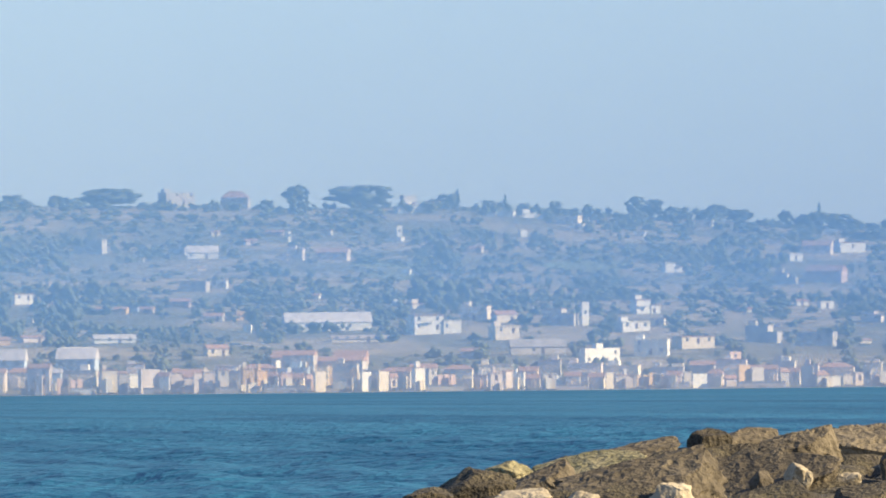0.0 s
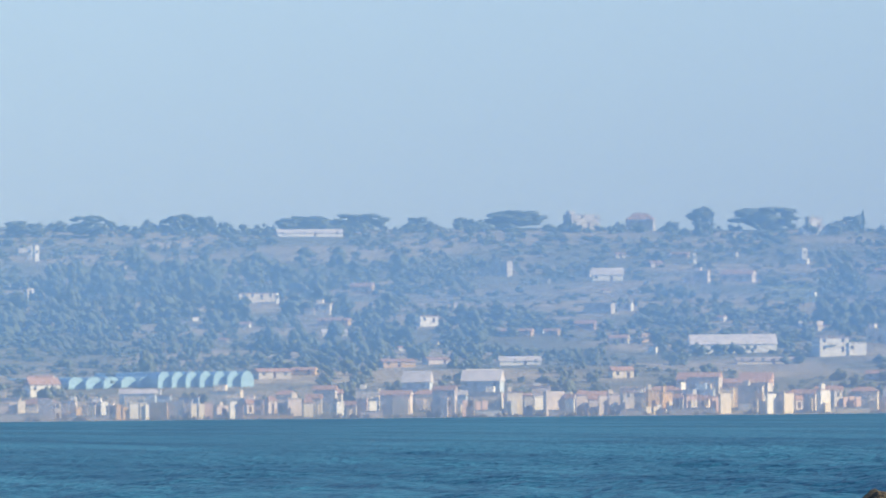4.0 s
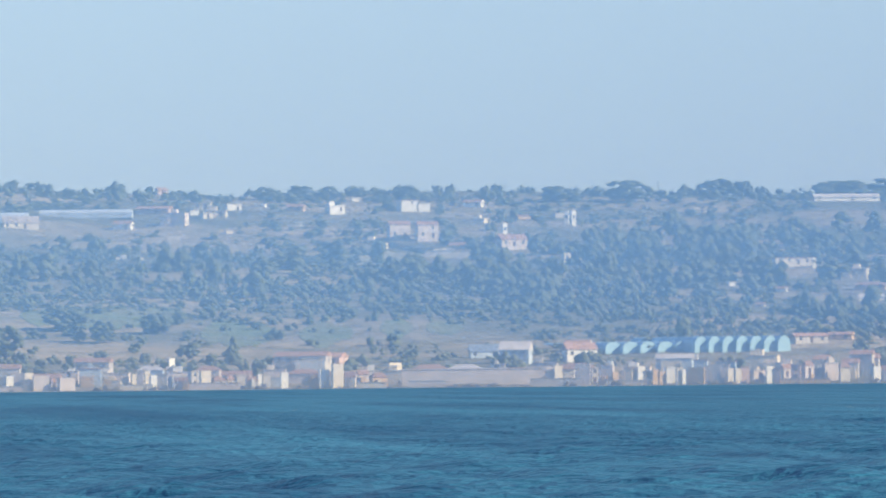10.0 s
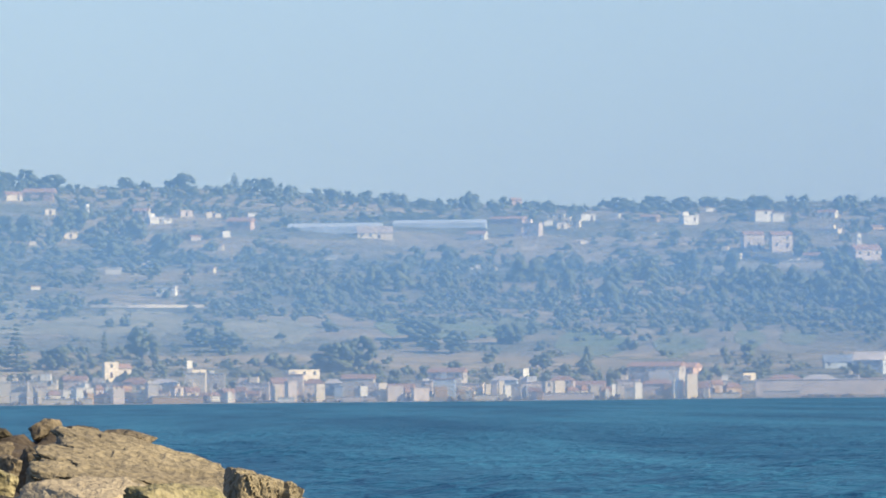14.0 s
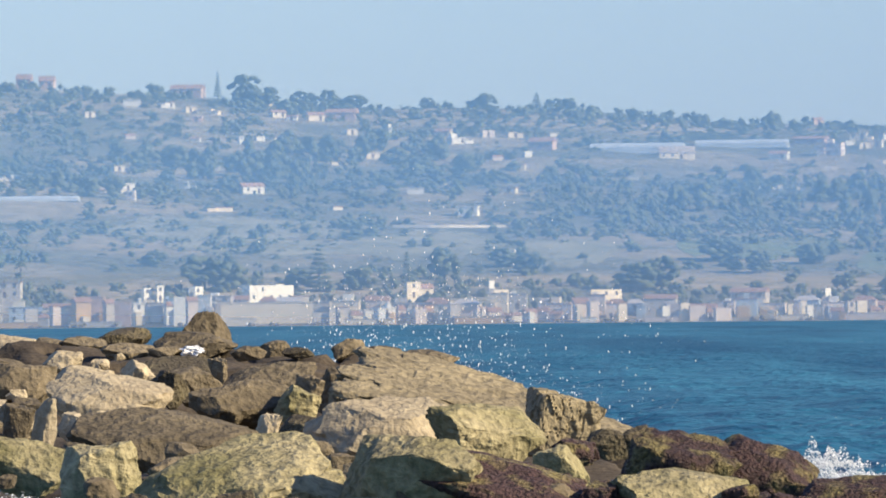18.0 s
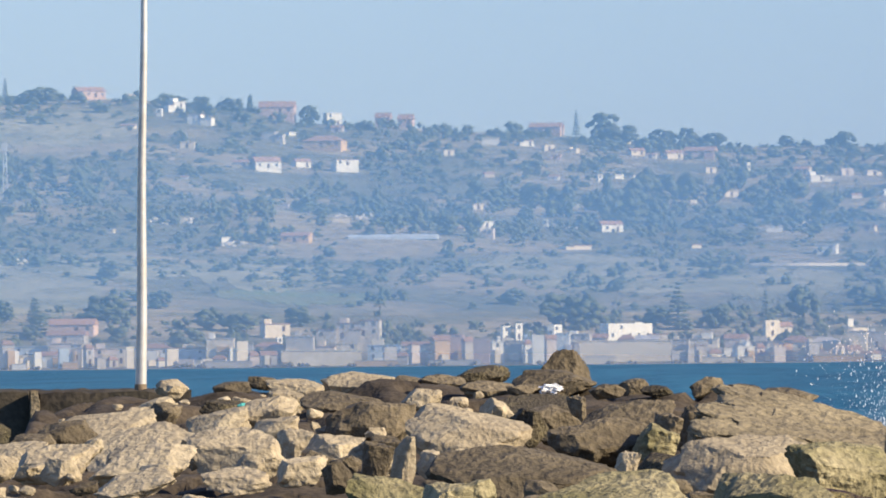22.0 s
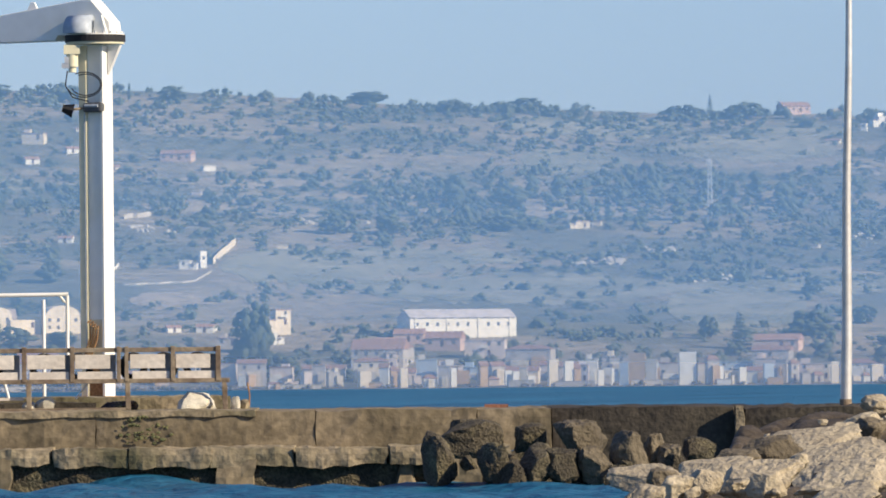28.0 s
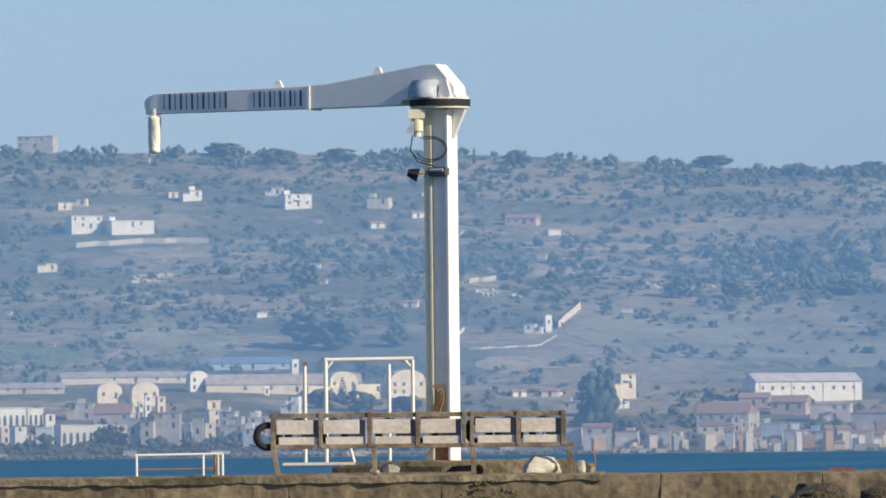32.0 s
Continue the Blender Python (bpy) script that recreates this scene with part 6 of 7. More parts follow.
house(-193.1, 0.62, 1.25, 3.12, "flat", "grey", -6)
house(-189.1, 0.70, 1.19, 1.50, "front", "cream", 28)
house(-198.6, 3.80, 0.75, 2.50, "front", "white", 28)
house(57.1, 15.73, 2.62, 2.00, "terrace", "pink", 14)
house(60.2, 15.45, 2.62, 2.25, "terrace", "pink", 14)
house(54.7, 14.70, 2.50, 1.00, "flat", "cream", -10)
house(62.6, 13.62, 5.24, 0.87, "wall", "cream")
house(63.6, 14.23, 1.87, 1.12, "gable", "pink", -10)


def keep_clear(b0, b1, v):
    """No trees are planted where something low stands between two bearings."""
    for k in range(int(b0 // 8) - 1, int(b1 // 8) + 2):
        BUILT.setdefault(k, []).append(((b0 + b1) / 2, v, (b1 - b0) / 2 + 0.3))


def tunnel_mesh(length, wide, tall, material):
    bm = bmesh.new()
    rings = []
    n = 10
    for i in range(int(length / 3) + 1):
        y = i * 3.0
        rings.append([bm.verts.new((wide / 2 * math.cos(math.pi * k / n), y, tall * (0.45 + 0.55 * math.sin(math.pi * k / n)) if 0 < k < n else 0.0)) for k in range(n + 1)])
    for a, c in zip(rings, rings[1:]):
        for k in range(n):
            bm.faces.new((a[k], a[k + 1], c[k + 1], c[k]))
    bm.faces.new(rings[0][::-1])
    bm.faces.new(rings[-1])
    return shared("tunnel", bm, material)


def greenhouse(b0, b1, v, h, units, length, colour, label, turn):
    """A row of arched plastic tunnels side by side between two bearings."""
    keep_clear(b0, b1, v)
    mid = (b0 + b1) / 2
    d = max(SHORE + 70, land(mid, v))
    wide = (b1 - b0) / 1000 * d / units
    foot = ground(mid, d) - 0.3
    ob = thing("greenhouse", Matrix.Translation(spot(b0, d, foot)) @ Matrix.Rotation(-mid / 1000, 4, "Z"), label, "greenhouse", "greenhouses")
    me = tunnel_mesh(length, wide * 1.02, level(v + h, d) - foot, M_FILMBLUE if colour == "blue" else M_FILM)
    for k in range(units):
        attach("tunnel", me, ob, Matrix.Translation(((k + 0.5) * wide, 0, 0)) @ Matrix.Rotation(radians(turn), 4, "Z"))


greenhouse(79.7, 89.4, 2.9, 1.25, 5, 60, "blue", "row of pale blue arched plastic greenhouse tunnels", 26)
greenhouse(89.6, 100.3, 2.9, 1.75, 7, 60, "blue", "long row of pale blue arched greenhouse tunnels", 26)


def long_tunnel(b, v, w, h, label, turn=-6):
    keep_clear(b - w / 2, b + w / 2, v)
    d = land(b, v)
    foot = ground(b, d) - 0.3
    length = w * d / 1000
    ob = thing("long_greenhouse", Matrix.Translation(spot(b + w / 2, d, foot)) @ Matrix.Rotation(-b / 1000 + radians(90 + turn), 4, "Z"), label, "greenhouse", "greenhouses")
    attach("tunnel", tunnel_mesh(length, 8, level(v + h, d) - foot, M_FILM), ob, Matrix())


long_tunnel(11.0, 17.9, 10.5, 1.2, "long pale plastic greenhouse tunnel on the upper slope")
long_tunnel(22.5, 18.4, 10.5, 0.95, "long pale plastic greenhouse tunnel beside another")
long_tunnel(-55.8, 13.3, 10.4, 0.6, "long low white greenhouse tunnel above a field")
house(15.4, 17.3, 4.0, 1.4, "hall", "cream")

# the large white warehouse behind the shore
WD = land(-126.4, 4.9)
wf = ground(-126.4, WD)
wh = thing("large_warehouse", Matrix.Translation(spot(-126.4, WD, wf)) @ Matrix.Rotation(radians(7.2 + 19), 4, "Z"), "large white warehouse with grey roof and small windows", "warehouse")
WW, WE, WT = 44.0, level(7.05, WD) - wf, level(8.0, WD) - wf
part("walls", boxed(-WW / 2, WW / 2, -8, 8, -3, WE), PLASTER["white"], wh)
bm = bmesh.new()
vs = [bm.verts.new(p) for p in ((-22, -8.6, WE), (22, -8.6, WE), (22, 8.6, WE), (-22, 8.6, WE), (-22, 0, WT), (22, 0, WT))]
for f in ((0, 1, 5, 4), (2, 3, 4, 5), (1, 2, 5), (3, 0, 4), (3, 2, 1, 0)):
    bm.faces.new([vs[k] for k in f])
part("roof", bm, M_SHEET, wh, "grey sheet-metal roof")
for k in range(10):
    attach("window", WINDOW, wh, Matrix.Translation((-19 + 4.2 * k, -8, WE - 3.2)))
for k in range(4):
    part("pilaster", boxed(-20 + 13 * k, -19.4 + 13 * k, -8.25, -8, -3, WE), PLASTER["white"], wh)

# lattice mast on the slope
MD = land(-98.3, 17.8)
mh = level(24.4, MD) - ground(-98.3, MD)
mast = thing("radio_mast", Matrix.Translation(spot(-98.3, MD, ground(-98.3, MD))), "pale steel lattice radio mast on the hillside", "mast")
M_STEEL = mat("galvanised_steel", (0.55, 0.56, 0.57), 0.5, 0.15, 2, 0, metal=0.4)
for sx, sy in ((-1, -1), (1, -1), (1, 1), (-1, 1)):
    part("leg", tubes([(sx, sy, -1), (sx * 0.5, sy * 0.5, mh)], r=0.18, seg=6), M_STEEL, mast)
for k in range(9):
    z0, z1 = mh * k / 9, mh * (k + 1) / 9
    s0, s1 = 1 - 0.5 * k / 9, 1 - 0.5 * (k + 1) / 9
    part("brace", tubes([(-s0, -s0, z0), (s1, -s1, z1)], [(s0, -s0, z0), (-s1, -s1, z1)], r=0.09, seg=5), M_STEEL, mast)
for k in range(3):
    part("antenna", boxed(-1.1 + 0.9 * k, -0.7 + 0.9 * k, -1.2, -0.9, mh - 3.5, mh - 0.6), PLASTER["white"], mast)


# utility poles on the slope
for b, v, h in ((68.9, 20.39, 1.81), (78.5, 20.41, 1.68), (85.8, 20.71, 1.5), (-74.4, 25.87, 3.62), (-15.0, 20.89, 2.74), (-36.6, 13.88, 1.25), (-101.8, 26.64, 2.62), (-90.7, 29.82, 1.56), (-182.3, 35.16, 1.56), (51.7, 16.44, 2.81)):
    d = land(b, v) - 1
    top = h * d / 1000
    pole = thing("utility_pole", Matrix.Translation(spot(b, d, ground(b, d) - 0.3)), "slim wooden utility pole with a cross-arm", "utility pole", "utility poles on the slope")
    part("post", tubes([(0, 0, -0.5), (0, 0, top)], r=0.14, seg=6), M_WOOD, pole)
    part("cross_arm", boxed(-0.7, 0.7, -0.22, -0.12, top - 0.5, top - 0.35), M_WOOD, pole)


# pale walls and tracks on the slope
def slope_wall(label, pts, tall, material, name="field_wall"):
    """A low wall that follows the land through bearings and angles."""
    for (b0, v0), (b1, v1) in zip(pts, pts[1:]):
        keep_clear(min(b0, b1), max(b0, b1), min(v0, v1))
    bm = bmesh.new()
    ring = []
    for (b0, v0), (b1, v1) in zip(pts, pts[1:]):
        for k in range(6):
            s = k / 6
            b, v = b0 + (b1 - b0) * s, v0 + (v1 - v0) * s
            ring.append((b, land(b, v)))
    ring.append((pts[-1][0], land(*pts[-1])))
    rows = []
    for b, d in ring:
        p, q = spot(b, d), spot(b, d + 1.2)
        z = ground(b, d)
        rows.append([bm.verts.new((p.x, p.y, z - 1.5)), bm.verts.new((p.x, p.y, z + tall)), bm.verts.new((q.x, q.y, z + tall)), bm.verts.new((q.x, q.y, z - 1.5))])
    for a, c in zip(rows, rows[1:]):
        for k in range(3):
            bm.faces.new((a[k], a[k + 1], c[k + 1], c[k]))
    bm.faces.new(rows[0][::-1])
    bm.faces.new(rows[-1])
    tagged(part(name, bm, material), label, "wall", "field walls")


def dirt_track(pts, wide):
    """A pale dirt track that climbs over the land through bearings and angles."""
    line = []
    for (b0, v0), (b1, v1) in zip(pts, pts[1:]):
        for k in range(12):
            b, v = b0 + (b1 - b0) * k / 12, v0 + (v1 - v0) * k / 12
            line.append((b, land(b, v)))
    rows = []
    for k, (b, d) in enumerate(line):
        half = wide * (0.5 + 0.3 * noise.noise(Vector((k * 0.6, wide, 2.0))))
        for s in (-1, 1):
            bb, dd = b + s * half / d * 1000, d + 2.5 * s
            p = spot(bb, dd)
            rows.append((p.x, p.y, ground(bb, dd) + 0.3))
    me = mesh_from("dirt_track", np.array(rows), grid_faces(len(line), 2), True)
    me.materials.append(SOIL["tan"])
    tagged(new("dirt_track", me), "pale dirt track climbing the slope", "track", kind="structure")


M_DRYWALL = mat("pale_dry_stone", (0.62, 0.56, 0.46), 0.95, 0.25, 0.4, 0)
slope_wall("low pale wall along a terrace road", [(-163, 10.9), (-155.3, 11.2), (-153.4, 12.3)], 0.8, M_DRYWALL)
slope_wall("white retaining wall climbing the slope", [(-153.2, 13.2), (-150.7, 15.3)], 3.0, PLASTER["cream"])
slope_wall("short white wall climbing the slope", [(-165.6, 11.2), (-163.6, 13.0)], 1.6, PLASTER["white"])
slope_wall("long pale terrace wall", [(-206.3, 22.6), (-199, 23.0), (-191.7, 23.0)], 2.4, M_DRYWALL)
slope_wall("low pale wall along a field edge", [(-16.0, 10.0), (-3.5, 9.9)], 1.2, M_DRYWALL)
slope_wall("pale stone terrace wall below twin houses", [(53.3, 15.4), (57, 14.8), (60.5, 14.0), (63.3, 14.2)], 2.0, M_DRYWALL)
dirt_track([(-204.6, 8.2), (-204.0, 9.3), (-201.6, 11.2), (-199.0, 13.0), (-196.0, 14.6)], 4.5)
dirt_track([(-203.6, 10.3), (-199.0, 10.5), (-195.0, 10.8)], 3.0)
slope_wall("low pale field wall", [(-163, 18.2), (-160, 18.6)], 2.0, M_DRYWALL)


# pale stone outcrops
def outcrop(b, v, w, count, seed):
    rs = random.Random(seed)
    bm = bmesh.new()
    d0 = land(b, v)
    for k in range(count):
        bb, d = b + rs.uniform(-w / 2, w / 2), d0 + rs.uniform(-14, 14)
        p = spot(bb, d, ground(bb, d) + 0.1)
        bmesh.ops.create_icosphere(bm, subdivisions=1, radius=1, matrix=Matrix.Translation(p) @ Matrix.Rotation(rs.uniform(0, 3), 4, "Z") @ Matrix.Diagonal((rs.uniform(0.8, 2.6), rs.uniform(0.8, 2), rs.uniform(0.4, 1.5), 1)))
    tagged(part("stone_outcrop", bm, M_DRYWALL), "pale limestone rubble showing on the slope", "rocks", kind="stuff")


for k, (b, v, w, n) in enumerate(((-35, 14.3, 7, 40), (-47, 14.4, 4, 22), (-80, 15.5, 5, 22), (-111, 13.0, 7, 40), (-105, 14.3, 5, 30), (-198, 19.0, 4, 20), (-60, 15.8, 4, 18), (-98, 11.0, 6, 16), (-160, 17, 5, 14), (25, 14, 9, 20), (-10, 14.8, 6, 14), (-72, 13, 6, 14), (-140, 17.5, 8, 14))):
    outcrop(b, v, w, n, k)


# rocks and scrub along the far water's edge
def shore_fringe():
    rs = random.Random(8)
    sites = []
    for k in range(420):
        b = rs.uniform(-235, -150) if k < 240 else rs.uniform(-150, 230)
        d = SHORE + rs.uniform(-26, -21)
        sites.append((spot(b, d, -0.8), rs.uniform(0.9, 2.2), rs.randrange(5)))
    bank, scrub = [], []
    for k in range(900):
        b, d = rs.uniform(-235, -168), SHORE + rs.uniform(0, 55)
        (bank if rs.random() < 0.6 else scrub).append((spot(b, d, ground(b, d)), rs.uniform(0.9, 2.4), rs.randrange(5)))
    scatter("bank_boulders", "grey-brown boulders piled on the bank below the far town", "boulders", 19, bank, BUSH, M_ROCK)
    scatter("bank_scrub", "dull scrub between boulders on the far bank", "shrubs", 29, scrub, BUSH, M_LEAF)
    scatter("shore_boulders", "grey-brown boulders and scrub along the far shore", "boulders", 9, sites, BUSH, M_CONC)


shore_fringe()


def back_row():
    """Plain houses that stand wall to wall behind the first row of the shore, turned from the sun."""
    rs = random.Random(63)
    b = -168.0
    while b < 234:
        w = rs.uniform(1.6, 4.2)
        h = rs.uniform(1.5, 2.4) if 15 < b < 82 else rs.uniform(1.8, 3.1)
        house(b + w / 2, -0.3, w, h, rs.choice(("flat", "hip", "flat", "gable", "flat")), rs.choice(("pink", "grey", "cream", "grey", "blue", "pink")), -rs.uniform(1, 8), 22)
        b += w + (rs.uniform(0.3, 1.5) if rs.random() < 0.3 else 0)


def sea_walls():
    """Low garden walls along the far water's edge, one beside the next."""
    rs = random.Random(41)
    b = -232.0
    while b < 232:
        w = rs.uniform(1.5, 6)
        d = SHORE - 24 + rs.uniform(-0.4, 0.4)
        tall = rs.uniform(0.7, 1.9)
        x = (w - 0.06) / 2000 * d
        colour = rs.choice(("grey", "white", "cream", "grey", "pink", "cream", "ochre"))
        ob = thing("sea_wall", Matrix.Translation(spot(b + w / 2, d, 0)) @ Matrix.Rotation(-(b + w / 2) / 1000, 4, "Z"), f"low weathered {colour} sea wall along the far shore", "wall", "sea walls of the far shore")
        part("wall", boxed(-x, x, 0, 1.2, -2.5, tall), PLASTER[colour], ob)
        part("coping", boxed(-x, x, -0.15, 1.35, tall, tall + 0.2), PLASTER["grey"], ob)
        b += w + rs.uniform(2, 16)


sea_walls()
back_row()


def small_buildings():
    """Sheds, walls and cottages dotted between the trees of the slope."""
    rs = random.Random(17)
    for b0, b1, v0, v1, count in ((-92, 6, 13, 26, 46), (90, 215, 4, 17, 40), (-215, -140, 14, 28, 16), (10, 90, 15, 19.5, 12)):
        for k in range(count):
            b, v = rs.uniform(b0, b1), rs.uniform(v0, v1)
            if v > ridge(b) - 1 or any(abs(b - hb) < hw + 1 and abs(hv - v) < 1.2 for hb, hv, hw in BUILT.get(int(b // 8), ())):
                continue
            w = rs.uniform(0.6, 1.9)
            house(b, v, w, w * rs.uniform(0.3, 0.5), rs.choice(("flat", "gable", "flat", "wall")), rs.choice(("white", "white", "cream", "cream", "pink")))


small_buildings()
hillside_plants()


# ---- crane on the pier ----
M_CRANE = mat("weathered_white_paint", (0.86, 0.84, 0.77), 0.5, 0.05, 0.9, 0.0, second=(0.80, 0.75, 0.60), mix=0.62, fine=5)
M_CREAM = mat("yellowed_white_paint", (0.76, 0.70, 0.48), 0.6, 0.08, 1.2, 0.0)
M_RUST = mat("rusted_steel", (0.26, 0.12, 0.05), 0.9, 0.4, 3, 0.5, second=(0.42, 0.24, 0.10), fine=9)
M_BLACK = mat("black_rubber", (0.022, 0.022, 0.024), 0.75, 0.3, 6, 0.3)
M_NAVY = mat("navy_paint", (0.03, 0.045, 0.11), 0.6, 0.15, 4, 0)
M_CLAMP = mat("dark_grey_steel", (0.10, 0.105, 0.11), 0.6, 0.3, 4, 0.2)
M_GREYPAINT = mat("grey_blue_paint", (0.40, 0.45, 0.50), 0.5, 0.15, 2, 0)
M_TIMBER = mat("weathered_timber", (0.72, 0.65, 0.55), 0.9, 0.15, 1.4, 0.15, second=(0.60, 0.53, 0.44), fine=12)
# grey in place of timber colour, for boards that lie in shadow
M_BACK = mat("shade_grey_boards", (0.36, 0.355, 0.34), 0.9, 0.2, 2.2, 0.2, second=(0.27, 0.265, 0.255))
M_FRAME = mat("brown_weathered_frame", (0.31, 0.25, 0.17), 0.9, 0.3, 2.2, 0.2, second=(0.16, 0.115, 0.08))
M_STONE = mat("whitish_stone", (0.72, 0.67, 0.54), 0.95, 0.2, 2.5, 0.5)
M_CLOTH = mat("pale_canvas", (0.84, 0.82, 0.68), 0.95, 0.15, 3, 0.3)
M_BRICK = mat("red_brick", (0.36, 0.16, 0.10), 0.9, 0.3, 4, 0.4)

CD, CB = 130.0, -166.0
crane = thing("jib_crane", stand(CB, CD, 0, 0), "white steel jib crane with a rusty foot on a pier", "crane")
TURN = Matrix.Rotation(radians(-25), 4, "Z")
Z0, ZF = 1.18, 6.23
part("column", boxed(-0.15, 0.15, -0.115, 0.15, Z0, ZF, 0.01, TURN), M_CRANE, crane)
for x0, x1 in ((-0.190, -0.072), (0.148, 0.190)):
    part("column_flange", boxed(x0, x1, -0.17, 0.17, Z0, ZF, 0.006, TURN), M_CREAM if x0 < 0 else M_CRANE, crane)
part("conduit", tubes([TURN @ Vector((-0.10, -0.16, Z0)), TURN @ Vector((-0.10, -0.16, 5.4))], r=0.014), M_STEEL, crane)
part("foot_plate", boxed(-0.36, 0.36, -0.36, 0.36, Z0 - 0.03, Z0 + 0.02, 0.005, TURN), M_RUST, crane)
part("rust_sleeve", boxed(-0.147, 0.147, -0.125, 0.0, Z0 + 0.02, Z0 + 0.46, 0.004, TURN), M_RUST, crane, "rusted lower panel of the column")
part("rust_patch", boxed(-0.10, 0.146, -0.121, -0.10, Z0 + 0.46, Z0 + 1.12, 0.002, TURN), M_CREAM, crane, "yellow rust-stained paint")
for k in range(4):
    a = TURN @ Vector((-0.02 + 0.04 * k, -0.19, Z0 + 1.12 - 0.03 * k))
    c = TURN @ Vector((-0.14 + 0.03 * k, -0.20, Z0 + 0.5))
    mid = (a + c) / 2 + Vector((0.05, -0.02, 0.08))
    part("rope_coil", tubes([a + Vector((-0.05, 0, -0.05)), a, mid, c], r=0.014, seg=7), M_RUST, crane, "brown coiled rope")
for s in (-1, 1):
    for q in (-1, 1):
        bm = bmesh.new()
        vs = [bm.verts.new(TURN @ Vector(p)) for p in ((s * 0.205, q * 0.02, ZF), (s * 0.40, q * 0.02, ZF), (s * 0.205, q * 0.02, ZF - 0.42), (s * 0.205, q * 0.02 + 0.03, ZF), (s * 0.40, q * 0.02 + 0.03, ZF), (s * 0.205, q * 0.02 + 0.03, ZF - 0.42))]
        for f in ((0, 1, 2), (5, 4, 3), (0, 3, 4, 1), (1, 4, 5, 2), (2, 5, 3, 0)):
            bm.faces.new([vs[k] for k in f])
        part("gusset", bm, M_CRANE, crane)
bm = tube(bmesh.new(), (0, 0, ZF + 0.02), (0, 0, ZF + 0.05), 0.42, seg=40)
part("lower_flange", bm, M_CREAM, crane)
bm = tube(bmesh.new(), (0, 0, ZF + 0.05), (0, 0, ZF + 0.15), 0.436, seg=40)
part("slewing_ring", bm, M_BLACK, crane, "black slewing ring")
for k in range(20):
    a = k * math.pi / 10
    part("bolt", tube(bmesh.new(), (0.39 * math.cos(a), 0.39 * math.sin(a), ZF + 0.165), (0.39 * math.cos(a), 0.39 * math.sin(a), ZF + 0.20), 0.018, seg=6), M_STEEL, crane)
bm = tube(bmesh.new(), (0, 0, ZF + 0.15), (0, 0, ZF + 0.165), 0.425, seg=40)
part("upper_flange", bm, M_CRANE, crane)


JIB = TURN
jib = part("jib", plate([(-2.00, 6.30), (-2.00, 6.625), (-4.53, 6.575), (-4.59, 6.46), (-4.59, 6.29)], -0.16, 0.16, JIB, 0.006), M_CRANE, crane)
part("jib_root", plate([(-2.0, 6.295), (-2.0, 6.63), (-1.74, 6.64), (-0.13, 6.885), (0.02, 6.885), (0.31, 6.56), (0.33, 6.385), (-0.5, 6.385), (-0.55, 6.31)], -0.19, 0.19, JIB, 0.006), M_CRANE, crane)
part("joint_plate", plate([(-2.03, 6.275), (-2.03, 6.62), (-1.98, 6.62), (-1.98, 6.275)], -0.21, 0.21, JIB, 0.003), M_CRANE, crane)
for x, z in ((-2.58, 6.605), (-0.98, 6.755)):
    part("lifting_lug", plate([(x - 0.09, z), (x - 0.03, z + 0.12), (x + 0.03, z + 0.12), (x + 0.09, z)], -0.02, 0.02, JIB, 0.003), M_CRANE, crane)
bm = bmesh.new()
bmesh.ops.create_cone(bm, cap_ends=True, segments=24, radius1=0.24, radius2=0.24, depth=0.34, matrix=JIB @ Matrix.Translation((-0.10, -0.27, 6.42)) @ Matrix.Rotation(radians(90), 4, "Y"))
bmesh.ops.bisect_plane(bm, geom=bm.verts[:] + bm.edges[:] + bm.faces[:], plane_co=(0, 0, 6.40), plane_no=(0, 0, 1), clear_inner=True)
part("motor_hood", bm, M_GREYPAINT, crane, "grey-blue curved motor hood", True)
part("hood_side", plate([(0.08, 6.39), (0.12, 6.60), (0.22, 6.66), (0.30, 6.39)], -0.26, -0.20, JIB, 0.004), M_CRANE, crane)
part("end_sheave", tube(bmesh.new(), JIB @ Vector((-4.57, -0.12, 6.42)), JIB @ Vector((-4.57, 0.12, 6.42)), 0.13, seg=20), M_CRANE, crane)
part("end_bracket", plate([(-4.69, 6.28), (-4.67, 6.48), (-4.57, 6.52), (-4.51, 6.28)], -0.10, 0.10, JIB, 0.004), M_CRANE, crane)
# covered hook below the jib's tip
bm = bmesh.new()
bmesh.ops.create_uvsphere(bm, u_segments=18, v_segments=18, radius=1)
for v in bm.verts:
    c = v.co
    s = (1 + 0.14 * noise.noise(c * 2.1) + 0.10 * noise.noise(c * 6) + 0.12 * c.z) / max(math.hypot(c.x, c.y), 0.42)
    v.co = JIB @ Vector((-4.53 + c.x * 0.090 * s, c.y * 0.088 * s - 0.13, 5.98 + c.z * 0.28))
part("hook_cover", bm, M_CLOTH, crane, "pale canvas bag tied over the hook", True)
part("hook_rope", tubes([JIB @ Vector((-4.60, -0.13, 6.30)), JIB @ Vector((-4.62, -0.13, 5.58))], r=0.008, seg=6), M_CLOTH, crane)
part("hook_strap", tubes([JIB @ Vector((-4.53, -0.13, 6.36)), JIB @ Vector((-4.53, -0.13, 6.16))], r=0.05, seg=8), M_CLOTH, crane)
# painted lettering, as plain upright bars
for x0, count, step in ((-4.36, 6, 0.182), (-2.90, 5, 0.164)):
    for k in range(count):
        for q, wq in ((0.0, 0.012), (0.085, 0.028)):
            xx = x0 + k * step + q
            zz = 6.335
            part("lettering_bar", plate([(xx, zz), (xx, zz + 0.235), (xx + wq, zz + 0.235), (xx + wq, zz)], -0.166, -0.158, JIB), M_NAVY, jib, "navy painted bar")
